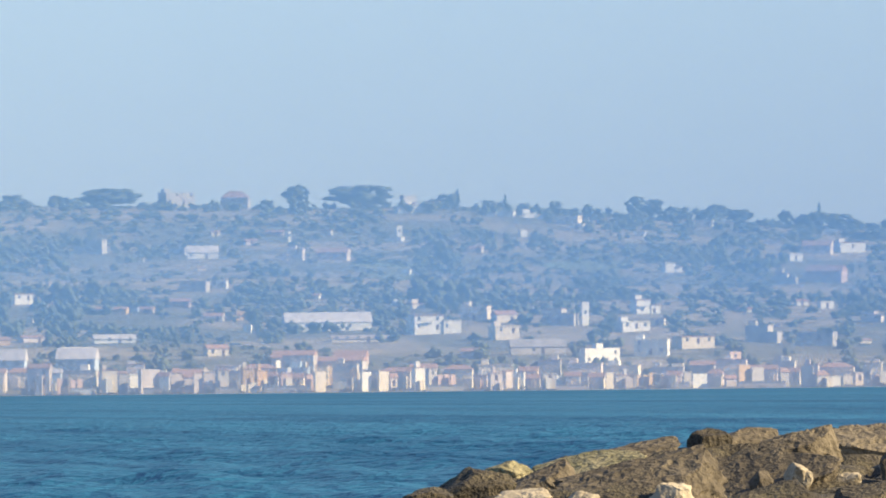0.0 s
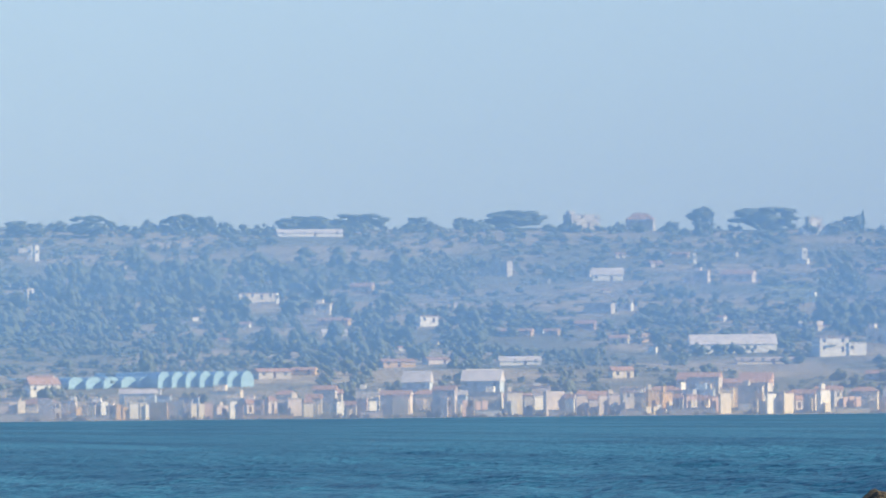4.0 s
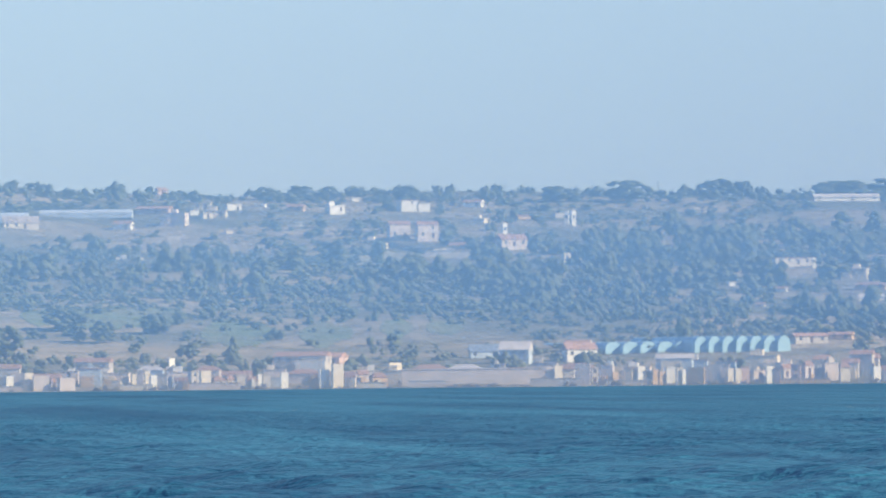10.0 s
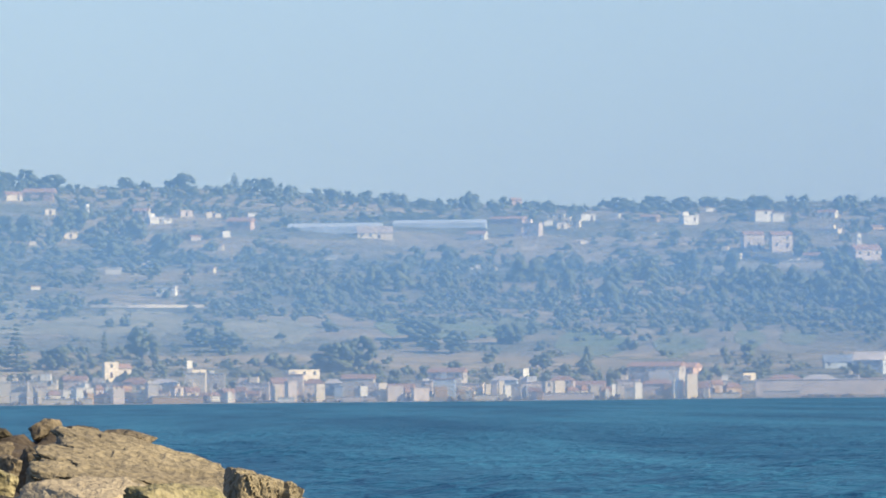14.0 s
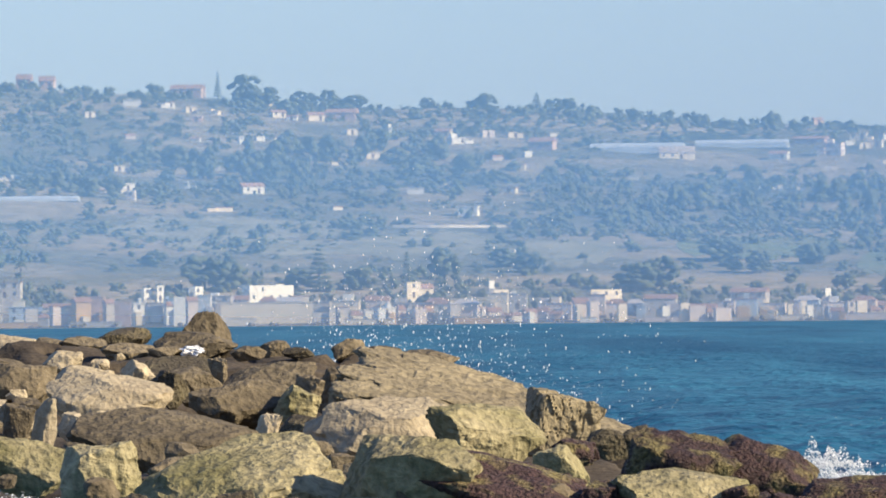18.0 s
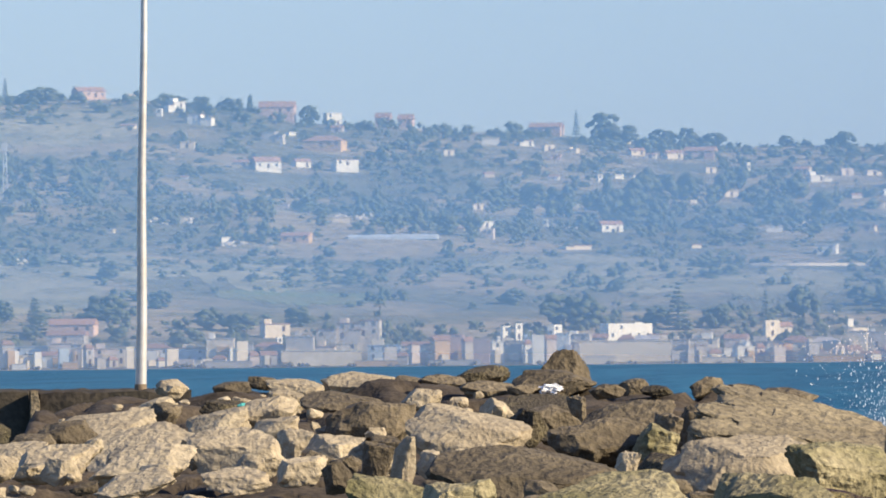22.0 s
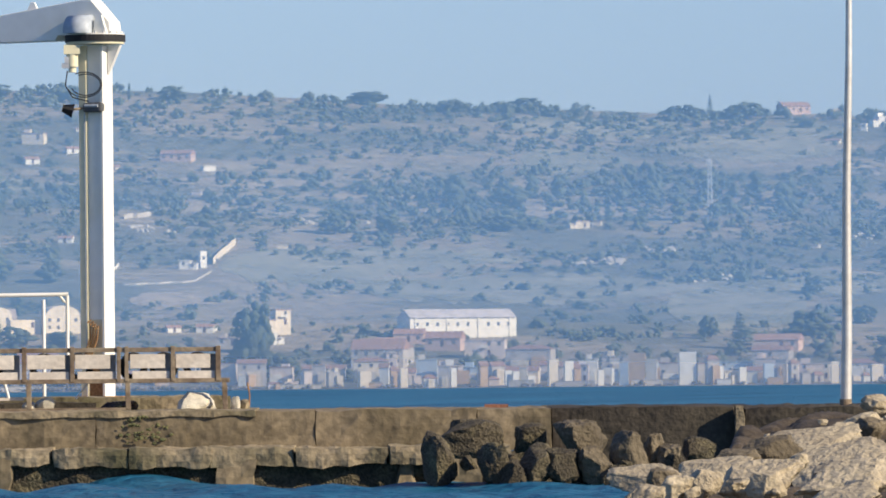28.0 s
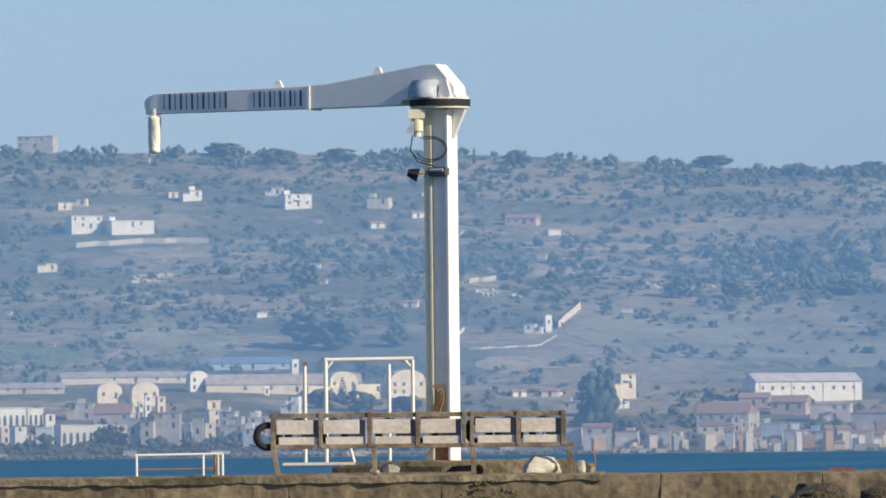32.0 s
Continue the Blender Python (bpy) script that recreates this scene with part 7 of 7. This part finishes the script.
# slewing motor, hoses, lamp and band on the column
bm = tube(bmesh.new(), (-0.33, -0.25, 5.92), (-0.33, -0.25, 6.22), 0.085, seg=18)
tube(bm, (-0.33, -0.25, 5.84), (-0.33, -0.25, 5.92), 0.055, seg=14)
box(bm, -0.45, -0.22, -0.34, -0.18, 6.10, 6.23)
part("slewing_motor", bm, M_CREAM, crane, "yellowed gear motor")
part("motor_valve", box(boxed(-0.48, -0.36, -0.32, -0.24, 5.90, 5.97), -0.44, -0.38, -0.33, -0.27, 5.97, 6.06), M_STEEL, crane)
for r0, off in ((0.20, 0.0), (0.17, 0.02)):
    pts = []
    for k in range(15):
        a = radians(200 + k * 20)
        pts.append((-0.16 + off + r0 * 1.25 * math.cos(a), -0.33 - 0.01 * k / 14, 5.66 + r0 * 0.9 * math.sin(a)))
    part("hose", tubes(pts, r=0.008, seg=7), M_BLACK, crane, "black hydraulic hose")
part("hose", tubes([(-0.40, -0.27, 5.86), (-0.43, -0.30, 5.65), (-0.33, -0.33, 5.48), (-0.1, -0.33, 5.42)], r=0.010, seg=7), M_BLACK, crane, "black hydraulic hose")
part("clamp_band", boxed(-0.10, 0.195, -0.24, -0.10, 5.27, 5.41, 0.03, TURN), M_CLAMP, crane, "dark grey clamp")
part("clamp_bolt", tubes([TURN @ Vector((-0.06, -0.25, 5.36)), TURN @ Vector((0.15, -0.25, 5.36))], r=0.022, seg=8), M_GREYPAINT, crane)
bm = bmesh.new()
bmesh.ops.create_cone(bm, cap_ends=True, segments=4, radius1=0.10, radius2=0.05, depth=0.16, matrix=Matrix.Translation((-0.40, -0.22, 5.31)) @ Matrix.Rotation(radians(-75), 4, "Y"))
part("floodlight", bm, M_BLACK, crane, "small black floodlight")
part("floodlight_arm", tubes([(-0.34, -0.22, 5.31), (-0.18, -0.16, 5.33)], r=0.018), M_FRAME, crane)

plinth = thing("concrete_plinth", stand(-167, 128.9, 0.985), "worn low concrete plinth under a crane", "plinth")
part("slab", rough_block(-1.35, 2.0, -0.3, 1.9, -0.02, 0.20, 0.03, 0.1, 9), M_CONC, plinth)
part("slab", rough_block(-1.45, 0.1, -0.55, -0.32, -0.02, 0.13, 0.03, 0.09, 10), M_CONCDARK, plinth, "dark edge slab")

# ---- timber rack with old tyres ----
RD = 127.0
K = 0.00792
rack = thing("tyre_rack", stand(-168.86, RD, 0), "long weathered timber rack with boards, lined with old tyres", "rack")


def rx(px):
    return (px - 740) * K


def rz(py):
    return 1.36 + (795.8 - py) * K


part("top_rail", boxed(rx(478), rx(1000), -0.04, 0.04, rz(738), rz(730), 0.006), M_FRAME, rack)
part("bottom_rail", boxed(rx(484), rx(1018), -0.05, 0.06, rz(793), rz(785), 0.006), M_FRAME, rack)
part("ground_rail", boxed(rx(490), rx(842), -0.05, 0.05, rz(842), rz(836), 0.006), M_FRAME, rack)
for px, w in ((484, 9), (568, 7), (655, 8), (740, 8), (822, 7), (836, 7), (918, 8), (998, 9)):
    part("post", boxed(rx(px - w / 2), rx(px + w / 2), -0.06, 0.02, rz(790), rz(728), 0.005), M_FRAME, rack)
for a, c in ((490, 563), (573, 645), (660, 735), (745, 815), (842, 912), (923, 992)):
    part("board", boxed(rx(a), rx(c - 8), -0.028, 0.002, rz(767), rz(742), 0.004), M_TIMBER, rack)
    part("board", boxed(rx(a + 4), rx(c), -0.024, 0.006, rz(787), rz(772), 0.004), M_TIMBER, rack)
    # its shade is painted as grey, not left to the sun
    part("back_board", boxed(rx(a + 44), rx(c + 2), 0.05, 0.09, rz(786), rz(742), 0.004), M_BACK, rack, "back board with shade put into its grey colour")
for px, lean in ((492, -8), (663, 0), (838, 0), (1010, -1)):
    part("leg", plate([(rx(px - 5 + lean), rz(788)), (rx(px + 4 + lean), rz(788)), (rx(px + 5), rz(841)), (rx(px - 4), rz(841))], -0.05, 0.05, Matrix(), 0.004), M_FRAME, rack)
part("lower_plank", boxed(rx(500), rx(655), 0.08, 0.22, rz(822), rz(817), 0.004), M_TIMBER, rack)
part("cross_brace", tubes([(rx(770), 0.3, rz(790)), (rx(745), 0.3, rz(820))], r=0.012), M_CRANE, rack)


def tyre(px, py, r, turn, d=0.2):
    bm = bmesh.new()
    n, k = 26, 10
    ring = []
    for i in range(n):
        a = 2 * math.pi * i / n
        row = []
        for j in range(k):
            q = 2 * math.pi * j / k
            rr = r * (0.76 + 0.24 * math.copysign(abs(math.cos(q)) ** 0.7, math.cos(q)))
            row.append(bm.verts.new((rr * math.cos(a), 0.075 * math.copysign(abs(math.sin(q)) ** 0.7, math.sin(q)), rr * math.sin(a))))
        ring.append(row)
    for i in range(n):
        for j in range(k):
            bm.faces.new((ring[i][j], ring[i][(j + 1) % k], ring[(i + 1) % n][(j + 1) % k], ring[(i + 1) % n][j]))
    bmesh.ops.recalc_face_normals(bm, faces=bm.faces[:])
    me = shared("old_tyre", bm, M_BLACK)
    me.polygons.foreach_set("use_smooth", [True] * len(me.polygons))
    ob = new("old_tyre", me)
    ob.matrix_basis = stand(-168.86, RD, 0) @ Matrix.Translation((rx(px), d, rz(py))) @ Matrix.Rotation(radians(turn), 4, "Z")
    tagged(ob, "worn black rubber tyre hung on a timber rack", "tyre", "tyres on the rack")


tyre(474, 770, 0.205, 12, 0.05)
for px in (530, 592, 690, 752, 848, 902, 962):
    tyre(px, 764, 0.205, 4, 0.18)

# white tube frame
s2 = 129.1 / 16030
frame_thing = thing("tube_frame", stand(-175.27, 129.1, 0), "white painted steel tube portal frame on a pier", "frame")


def fx(px):
    return (px - 637) * s2


def fz(py):
    return 1.36 + (797 - py) * s2


for px, p0, p1, w in ((541, 642, 818, 0.026), (578, 635, 818, 0.030), (690, 645, 816, 0.026), (732, 638, 790, 0.026)):
    part("post", tubes([(fx(px), 0, fz(p1)), (fx(px), 0, fz(p0))], r=w), M_CRANE, frame_thing)
part("top_bar", tubes([(fx(576), 0, fz(637)), (fx(734), 0, fz(636))], r=0.028), M_CRANE, frame_thing)
for px, s in ((580, 1), (730, -1)):
    part("corner_brace", tubes([(fx(px), 0, fz(652)), (fx(px + s * 12), 0, fz(638))], r=0.018), M_CRANE, frame_thing)
part("post_cap", boxed(fx(537), fx(546), -0.04, 0.04, fz(646), fz(641), 0.004), M_RUST, frame_thing)
part("foot_brace", tubes([(fx(620), -0.3, fz(792)), (fx(628), -0.3, fz(822))], r=0.022), M_CRANE, frame_thing)

# low rusty railing
rail = thing("low_railing", stand(-195.17, 127, 0), "low rusty white tube railing on a pier", "railing")
K3 = 127 / 16030


def lx(px):
    return (px - 318) * K3


def lz(py):
    return 1.36 + (800 - py) * K3


for px, m_ in ((242, M_CRANE), (360, M_CRANE), (381, M_RUST), (386, M_CREAM), (394, M_CRANE)):
    part("post", tubes([(lx(px), 0, lz(842)), (lx(px), 0, lz(804))], r=0.017), m_, rail)
part("top_rail", tubes([(lx(240), 0, lz(805)), (lx(395), 0, lz(804))], r=0.017), M_CRANE, rail)
part("mid_rail", tubes([(lx(242), 0, lz(831)), (lx(382), 0, lz(830))], r=0.011), M_RUST, rail)


# stones and oddments on the deck
def stone(b, d, z, sx, sy, sz, label, name="stone", material=None, seed=0):
    me = boulder_mesh(60 + seed, material or M_STONE, 5)
    ob = new(name, me)
    ob.matrix_basis = stand(b, d, z) @ Matrix.Rotation(seed, 4, "Z") @ Matrix.Diagonal((sx, sy, sz, 1))
    tagged(ob, label, "stone", "stones on the pier")


stone(-155.4, 127.2, 1.10, 0.30, 0.25, 0.15, "large whitish stone lying on a pier deck", seed=1)
stone(-171.9, 127.3, 1.08, 0.13, 0.12, 0.10, "whitish stone beside a timber rack", seed=2)
stone(-150.9, 127.2, 1.07, 0.075, 0.08, 0.11, "upright white stone at the deck's edge", seed=3)
stone(-149.8, 127.3, 1.05, 0.07, 0.08, 0.10, "brown stone block at the deck's edge", material=M_CONC, seed=4)
stone(-173.6, 127.3, 1.06, 0.10, 0.10, 0.07, "small pale stone on the deck", seed=5)
stone(-163.8, 127.6, 1.03, 0.28, 0.2, 0.10, "dark rounded rubble on the deck", material=M_ROCKDARK, seed=6)
rod = thing("iron_rod", stand(-149.4, 127.3, 0.98), "thin bent rusty iron rod standing on a pier", "rod")
part("shaft", tubes([(0, 0, 0), (0.01, 0, 0.22), (-0.02, 0, 0.40)], r=0.011, seg=6), M_RUST, rod)
bricks = thing("brick_slab", stand(-122.1, 127, 0.985), "broken red brick slab lying on the pier", "brick")
part("brick", rough_block(-0.165, 0.165, -0.1, 0.1, 0.0, 0.05, 0.01, 0.05, 2), M_BRICK, bricks)
plank = thing("loose_plank", stand(-189.5, 126.3, 0.985), "thin dark plank lying on the deck", "plank")
part("plank", boxed(-0.28, 0.28, -0.08, 0.08, 0.01, 0.045, 0.004), M_FRAME, plank)

# ---- street lamp ----
LB, LD = -83.57, 127.0
lamp = thing("street_lamp", stand(LB, LD, level(-3.3, LD)), "tall pale steel street lamp with a flat head", "street lamp")
LH = level(42.0, LD) - level(-3.3, LD)
LX = 0.0003 * LD + 0.06
M_POLE = mat("galvanised_pole", (0.62, 0.61, 0.58), 0.45, 0.12, 1.3, 0.1, metal=0.35, second=(0.52, 0.49, 0.44))
bm = bmesh.new()
n = 18
ring = []
for s in np.linspace(0, 1, 24):
    r = 0.079 - 0.036 * s
    ring.append([bm.verts.new((LX * s + 0.008 * math.sin(s * 9) + r * math.cos(2 * math.pi * k / n), r * math.sin(2 * math.pi * k / n), LH * s - 0.12 * (s == 0))) for k in range(n)])
for a, c in zip(ring, ring[1:]):
    for k in range(n):
        bm.faces.new((a[k], a[(k + 1) % n], c[(k + 1) % n], c[k]))
part("pole", bm, M_POLE, lamp, "", True)
part("base_collar", tube(bmesh.new(), (0, 0, -0.10), (0, 0, 0.12), 0.090, 0.086, 18), M_FRAME, lamp)
part("bracket", tubes([(LX, 0, LH - 0.05), (LX, 0, LH + 0.04), (LX - 0.10, -0.06, LH + 0.07)], r=0.034), M_POLE, lamp)
part("lamp_head", plate([(LX - 0.33, LH + 0.10), (LX - 0.30, LH + 0.15), (LX + 0.08, LH + 0.085), (LX + 0.10, LH + 0.03), (LX - 0.12, LH + 0.05)], -0.16, 0.10, Matrix(), 0.01), M_POLE, lamp, "flat grey lamp head")
part("lens", boxed(LX - 0.27, LX - 0.04, -0.13, 0.07, LH + 0.040, LH + 0.06, 0.004, Matrix.Translation((0, 0, 0.02))), M_GLAZE, lamp)

# ---- litter on the rocks ----
bm = bmesh.new()
bmesh.ops.create_icosphere(bm, subdivisions=3, radius=1)
for v in bm.verts:
    c = v.co
    s = 0.72 + 0.55 * noise.noise(c * 2.4 + Vector((4, 1, 0))) + 0.3 * noise.noise(c * 6)
    v.co = Vector((c.x * 0.165 * s, c.y * 0.10 * s, c.z * 0.075 * s + 0.02))
M_BAG = mat("white_plastic_film", (0.85, 0.86, 0.87), 0.35, 0.08, 6, 0.2)
bag = tagged(part("plastic_bag", bm, M_BAG, smooth=False), "crumpled white plastic bag caught on the rocks", "bag")
bag.matrix_basis = stand(-38.3, 102.4, level(-3.55, 102.4))
M_TEAL = mat("turquoise_plastic", (0.12, 0.55, 0.50), 0.4, 0.1, 5, 0)
bottle = thing("plastic_bottle", stand(-71.9, 98.2, level(-5.1, 98.2), 8), "turquoise plastic bottle lying on the rocks", "bottle")
part("bottle_body", tube(bmesh.new(), (-0.06, 0, 0.02), (0.06, 0, 0.02), 0.034, seg=14), M_TEAL, bottle)
part("bottle_neck", tube(bmesh.new(), (-0.10, 0, 0.02), (-0.06, 0, 0.02), 0.014, 0.03, seg=12), M_TEAL, bottle)


# ---- surf, spray and the gull ----
M_FOAM = mat("sea_foam", (0.86, 0.88, 0.90), 0.7, 0.1, 5, 0.3)


def droplets(seed, count, sx, sy, sz, small, large):
    rs = random.Random(seed)
    V, Fs = [], []
    for k in range(count):
        c = np.array([rs.gauss(0, sx), rs.gauss(0, sy), rs.gauss(0, sz)])
        r = small + (large - small) * rs.random() ** 3
        V.append(OCT_V * r * np.array([1, 1, rs.uniform(0.9, 3.2)]) + c)
        Fs.append(OCT_F + 6 * k)
    me = mesh_from("spray", np.concatenate(V), np.concatenate(Fs))
    me.materials.append(M_FOAM)
    return me


SPRAYS = []


def splash(b, d, start, rise, spread, count, seed, drift=-0.5, dense=190, bulk=1.0, low=0.15, drop=0.0085, label="burst of white spray thrown up by a wave"):
    """Clots of spray that a wave throws up; each flies its own arc and falls back into the sea."""
    rs = random.Random(seed)
    ob = thing("wave_spray", stand(b, d, 0), label, "spray", "spray at the breakwater")
    for k in range(count):
        up = rise * (low + (1 - low) * rs.random() ** 1.7)
        side = rs.gauss(drift, 0.55 * spread) * (0.4 + 0.6 * up / rise)
        t0 = start + rs.uniform(0, 0.22)
        x0, y0 = rs.gauss(0, 0.55 * spread), rs.uniform(0.2, 1.2)
        size = (0.05 + 0.03 * up) * bulk
        me = droplets(seed * 100 + k, dense, size * 1.1, size, size * 1.2, 0.0024, drop)
        o = tagged(new("spray_clot", me), kind="stuff")
        o.parent = ob
        SPRAYS.append((o, t0, x0, y0, side, up))
    return ob


splash(15.0, 117, 16.45, 7.2, 1.1, 130, 11, drift=-2.5, dense=50, bulk=1.7, low=0.66, drop=0.010)
splash(14.0, 117, 16.45, 5.3, 1.0, 66, 3, drift=-0.9, dense=200, bulk=1.3)
splash(10.0, 116, 16.5, 4.6, 0.8, 26, 10, drift=-0.6, dense=220)
splash(17.5, 116, 16.5, 4.6, 1.2, 22, 9, drift=0.4, dense=200, bulk=1.5)
splash(31.5, 78, 17.85, 2.4, 0.4, 26, 14, dense=260, bulk=0.8)
splash(23.6, 104, 18.45, 4.6, 0.8, 30, 4, dense=220, bulk=1.2)
splash(25.5, 98, 19.05, 3.4, 0.4, 12, 8, dense=140)
splash(1.5, 117, 21.55, 6.2, 0.6, 30, 5, bulk=1.3)
splash(20.5, 112, 10.75, 2.6, 0.5, 5, 6, dense=24, label="small burst of spray beside the rocks")
splash(-108, 120.5, 28.1, 1.6, 0.3, 3, 7, dense=30, label="small splash against the pier's rocks")


def foam_mesh(seed, wide, deep, tall, count=1900, grain=1.0):
    rs = random.Random(seed)
    V, Fs = [], []
    humps = [(rs.uniform(-0.8, 0.8) * wide, rs.uniform(0.05, 0.22) * wide, rs.uniform(0.3, 1.0)) for k in range(7)]
    for k in range(count):
        r = (0.003 + 0.011 * rs.random() ** 4) * grain
        c = np.array([rs.gauss(0, wide * 0.6), rs.gauss(0, deep / 2), 0])
        c[2] = tall * rs.random() ** 1.8 * (0.12 + max(top * math.exp(-((c[0] - at) / size) ** 2) for at, size, top in humps)) + rs.gauss(0, 0.012)
        V.append(OCT_V * r * np.array([rs.uniform(0.9, 1.6), rs.uniform(0.9, 1.6), 1.1]) + c)
        Fs.append(OCT_F + 6 * k)
    me = mesh_from("surf_foam", np.concatenate(V), np.concatenate(Fs))
    me.materials.append(M_FOAM)
    return me


SURF = []
for k, (b, d, t0, t1, w, tall) in enumerate(((31.5, 78, 17.75, 19.3, 0.28, 0.30), (33.5, 76.5, 17.9, 19.3, 0.35, 0.22), (23.0, 99, 18.3, 19.3, 0.3, 0.14), (9.5, 117.5, 16.5, 17.3, 0.8, 0.5), (5.0, 118, 16.5, 17.3, 0.8, 0.6), (-4, 118, 21.7, 22.9, 0.8, 0.3), (-131, 120, 23.6, 26.2, 0.35, 0.07), (-124, 119.5, 23.8, 25.6, 0.3, 0.06), (-55, 67, 17.5, 18.3, 0.9, 0.16), (-50, 67.5, 17.5, 18.3, 0.7, 0.12), (29.5, 79, 18.2, 19.3, 0.3, 0.22), (36.0, 75, 18.0, 19.3, 0.4, 0.12))):
    ob = new("surf_foam", foam_mesh(k, w, 0.3, tall * 0.8, grain=d / 110))
    tagged(ob, "white foam of a wave breaking on the rocks", "foam", kind="stuff")
    SURF.append((ob, b, d, t0, t1))

# small whitecaps that ride on the swell
CAPS = [foam_mesh(30 + k, 0.55, 0.3, 0.03, 90) for k in range(3)]
cap_rs = random.Random(12)
for k in range(10):
    b, d = cap_rs.uniform(-0.2, 0.26), cap_rs.uniform(140, 600)
    o = new("whitecap", CAPS[k % 3])
    o.parent = SWELL
    x, y = d * math.sin(b), d * math.cos(b)
    z = float(waves(np.array([x]), np.array([y]), d, np.array([max(1.0, d * 0.004)]))[0])
    o.matrix_basis = Matrix.Translation((x, y, z + 0.03)) @ Matrix.Diagonal((0.35, 0.5, 0.4, 1))

M_GULL = mat("pale_grey_plumage", (0.52, 0.52, 0.52), 0.9, 0.15, 9, 0)
M_GULLDARK = mat("dark_grey_plumage", (0.16, 0.16, 0.17), 0.9, 0.2, 9, 0)
gull = thing("seagull", stand(128.4, 258, 8.8), "grey and white seagull in flight with bent wings", "bird")
bm = bmesh.new()
bmesh.ops.create_uvsphere(bm, u_segments=14, v_segments=10, radius=1)
for v in bm.verts:
    c = v.co
    s = 1 - 0.35 * abs(c.x) ** 2
    v.co = Vector((c.x * 0.24, c.y * 0.065 * s, c.z * 0.06 * s))
part("body", bm, M_GULL, gull, "", True)
bm = bmesh.new()
bmesh.ops.create_uvsphere(bm, u_segments=12, v_segments=8, radius=0.05, matrix=Matrix.Translation((0.24, 0, 0.03)))
part("head", bm, M_FOAM, gull, "white head", True)
part("beak", tube(bmesh.new(), (0.28, 0, 0.025), (0.34, 0, 0.015), 0.014, 0.003, 8), M_BRICK, gull, "reddish beak")
part("tail", plate([(-0.36, 0.0), (-0.20, 0.012), (-0.20, -0.012), (-0.36, -0.006)], -0.07, 0.07, Matrix()), M_GULL, gull)
WINGS = []


def wing_mesh(side):
    bm = bmesh.new()
    outline = [(0.0, 0.10, -0.10, 0.0), (0.14, 0.13, -0.09, 0.05), (0.28, 0.12, -0.07, 0.085), (0.40, 0.05, -0.10, 0.07), (0.52, -0.06, -0.15, 0.03), (0.62, -0.17, -0.19, -0.02)]
    top, low = [], []
    for y, x0, x1, z in outline:
        top.append([bm.verts.new((x, side * y, z + 0.008)) for x in (x0, (x0 + x1) / 2, x1)])
        low.append([bm.verts.new((x, side * y, z - 0.004)) for x in (x0, (x0 + x1) / 2, x1)])
    for rows in (top, low):
        for a, c in zip(rows, rows[1:]):
            for k in range(2):
                bm.faces.new((a[k], a[k + 1], c[k + 1], c[k]))
    for a, c, e, g in zip(top, top[1:], low, low[1:]):
        bm.faces.new((a[0], c[0], g[0], e[0]))
        bm.faces.new((a[2], e[2], g[2], c[2]))
    bm.faces.new((top[-1][0], top[-1][1], top[-1][2], low[-1][2], low[-1][1], low[-1][0]))
    bmesh.ops.recalc_face_normals(bm, faces=bm.faces[:])
    return bm


for side in (-1, 1):
    w = part("wing", wing_mesh(side), M_GULLDARK, gull, "dark-tipped grey wing", True)
    WINGS.append((w, side))


def motions():
    walk(SWELL, [(t, pose(-0.55 * t, -0.85 * t, 0)) for t in range(0, 33, 2)])
    for o, t0, x0, y0, side, up in SPRAYS:
        flight = 3.6 * (up + 0.6) / 9.81
        rows = [(0.0, pose(x0, y0, -3.2)), (t0 - 0.12, pose(x0, y0, -3.2)), (t0, pose(x0, y0, -0.8))]
        n = 10
        for k in range(1, n + 1):
            s = flight * k / n
            rising = min(s, (up + 0.9) / 9.81)
            # the air holds the drops back as they fall
            z = -0.8 + (up + 0.9) * rising - 4.905 * rising ** 2 - 0.45 * math.log(math.cosh((s - rising) * 4.7))
            rows.append((t0 + s, pose(x0 + side * s, y0, max(z, -1.6))))
        rows.append((t0 + flight + 0.4, pose(x0 + side * flight, y0, -3.2)))
        rows.append((32.0, pose(x0 + side * flight, y0, -3.2)))
        walk(o, rows)
    for ob, b, d, t0, t1 in SURF:
        up, down = stand(b, d, 0.05), stand(b, d, -0.9)
        walk(ob, [(0.0, down), (t0 - 0.4, down), (t0 + 0.2, up), (t1 - 0.3, stand(b - 1.2, d, 0.0)), (t1 + 0.5, down), (32.0, down)])
    rows = []
    for t, b, v in ((0.0, -210.0, 30.0), (3.0, -35.0, 30.0), (5.5, 91.0, 27.5), (6.0, 110.0, 27.3), (6.5, 128.4, 28.6), (6.6, 132.3, 31.2), (6.8, 141.0, 34.6), (7.2, 158.0, 38.0), (9.0, 230.0, 44.0), (32.0, 900.0, 60.0)):
        rows.append((t, stand(b, 258, level(v, 258), 55) @ pose(0, 0, 0, 24, -14, 0)))
    walk(gull, rows)
    for w, side in WINGS:
        rows = [(0.0, pose(0, 0, 0, 8 * side, 0, 0))]
        for k in range(0, 16):
            t = 5.5 + 0.1 * k
            lift = (10, 30, 34, 12, -12, -4)[k % 6]
            rows.append((t, pose(0, 0, 0, lift * side, 0, 0)))
        rows.append((32.0, pose(0, 0, 0, 8 * side, 0, 0)))
        walk(w, rows)


motions()
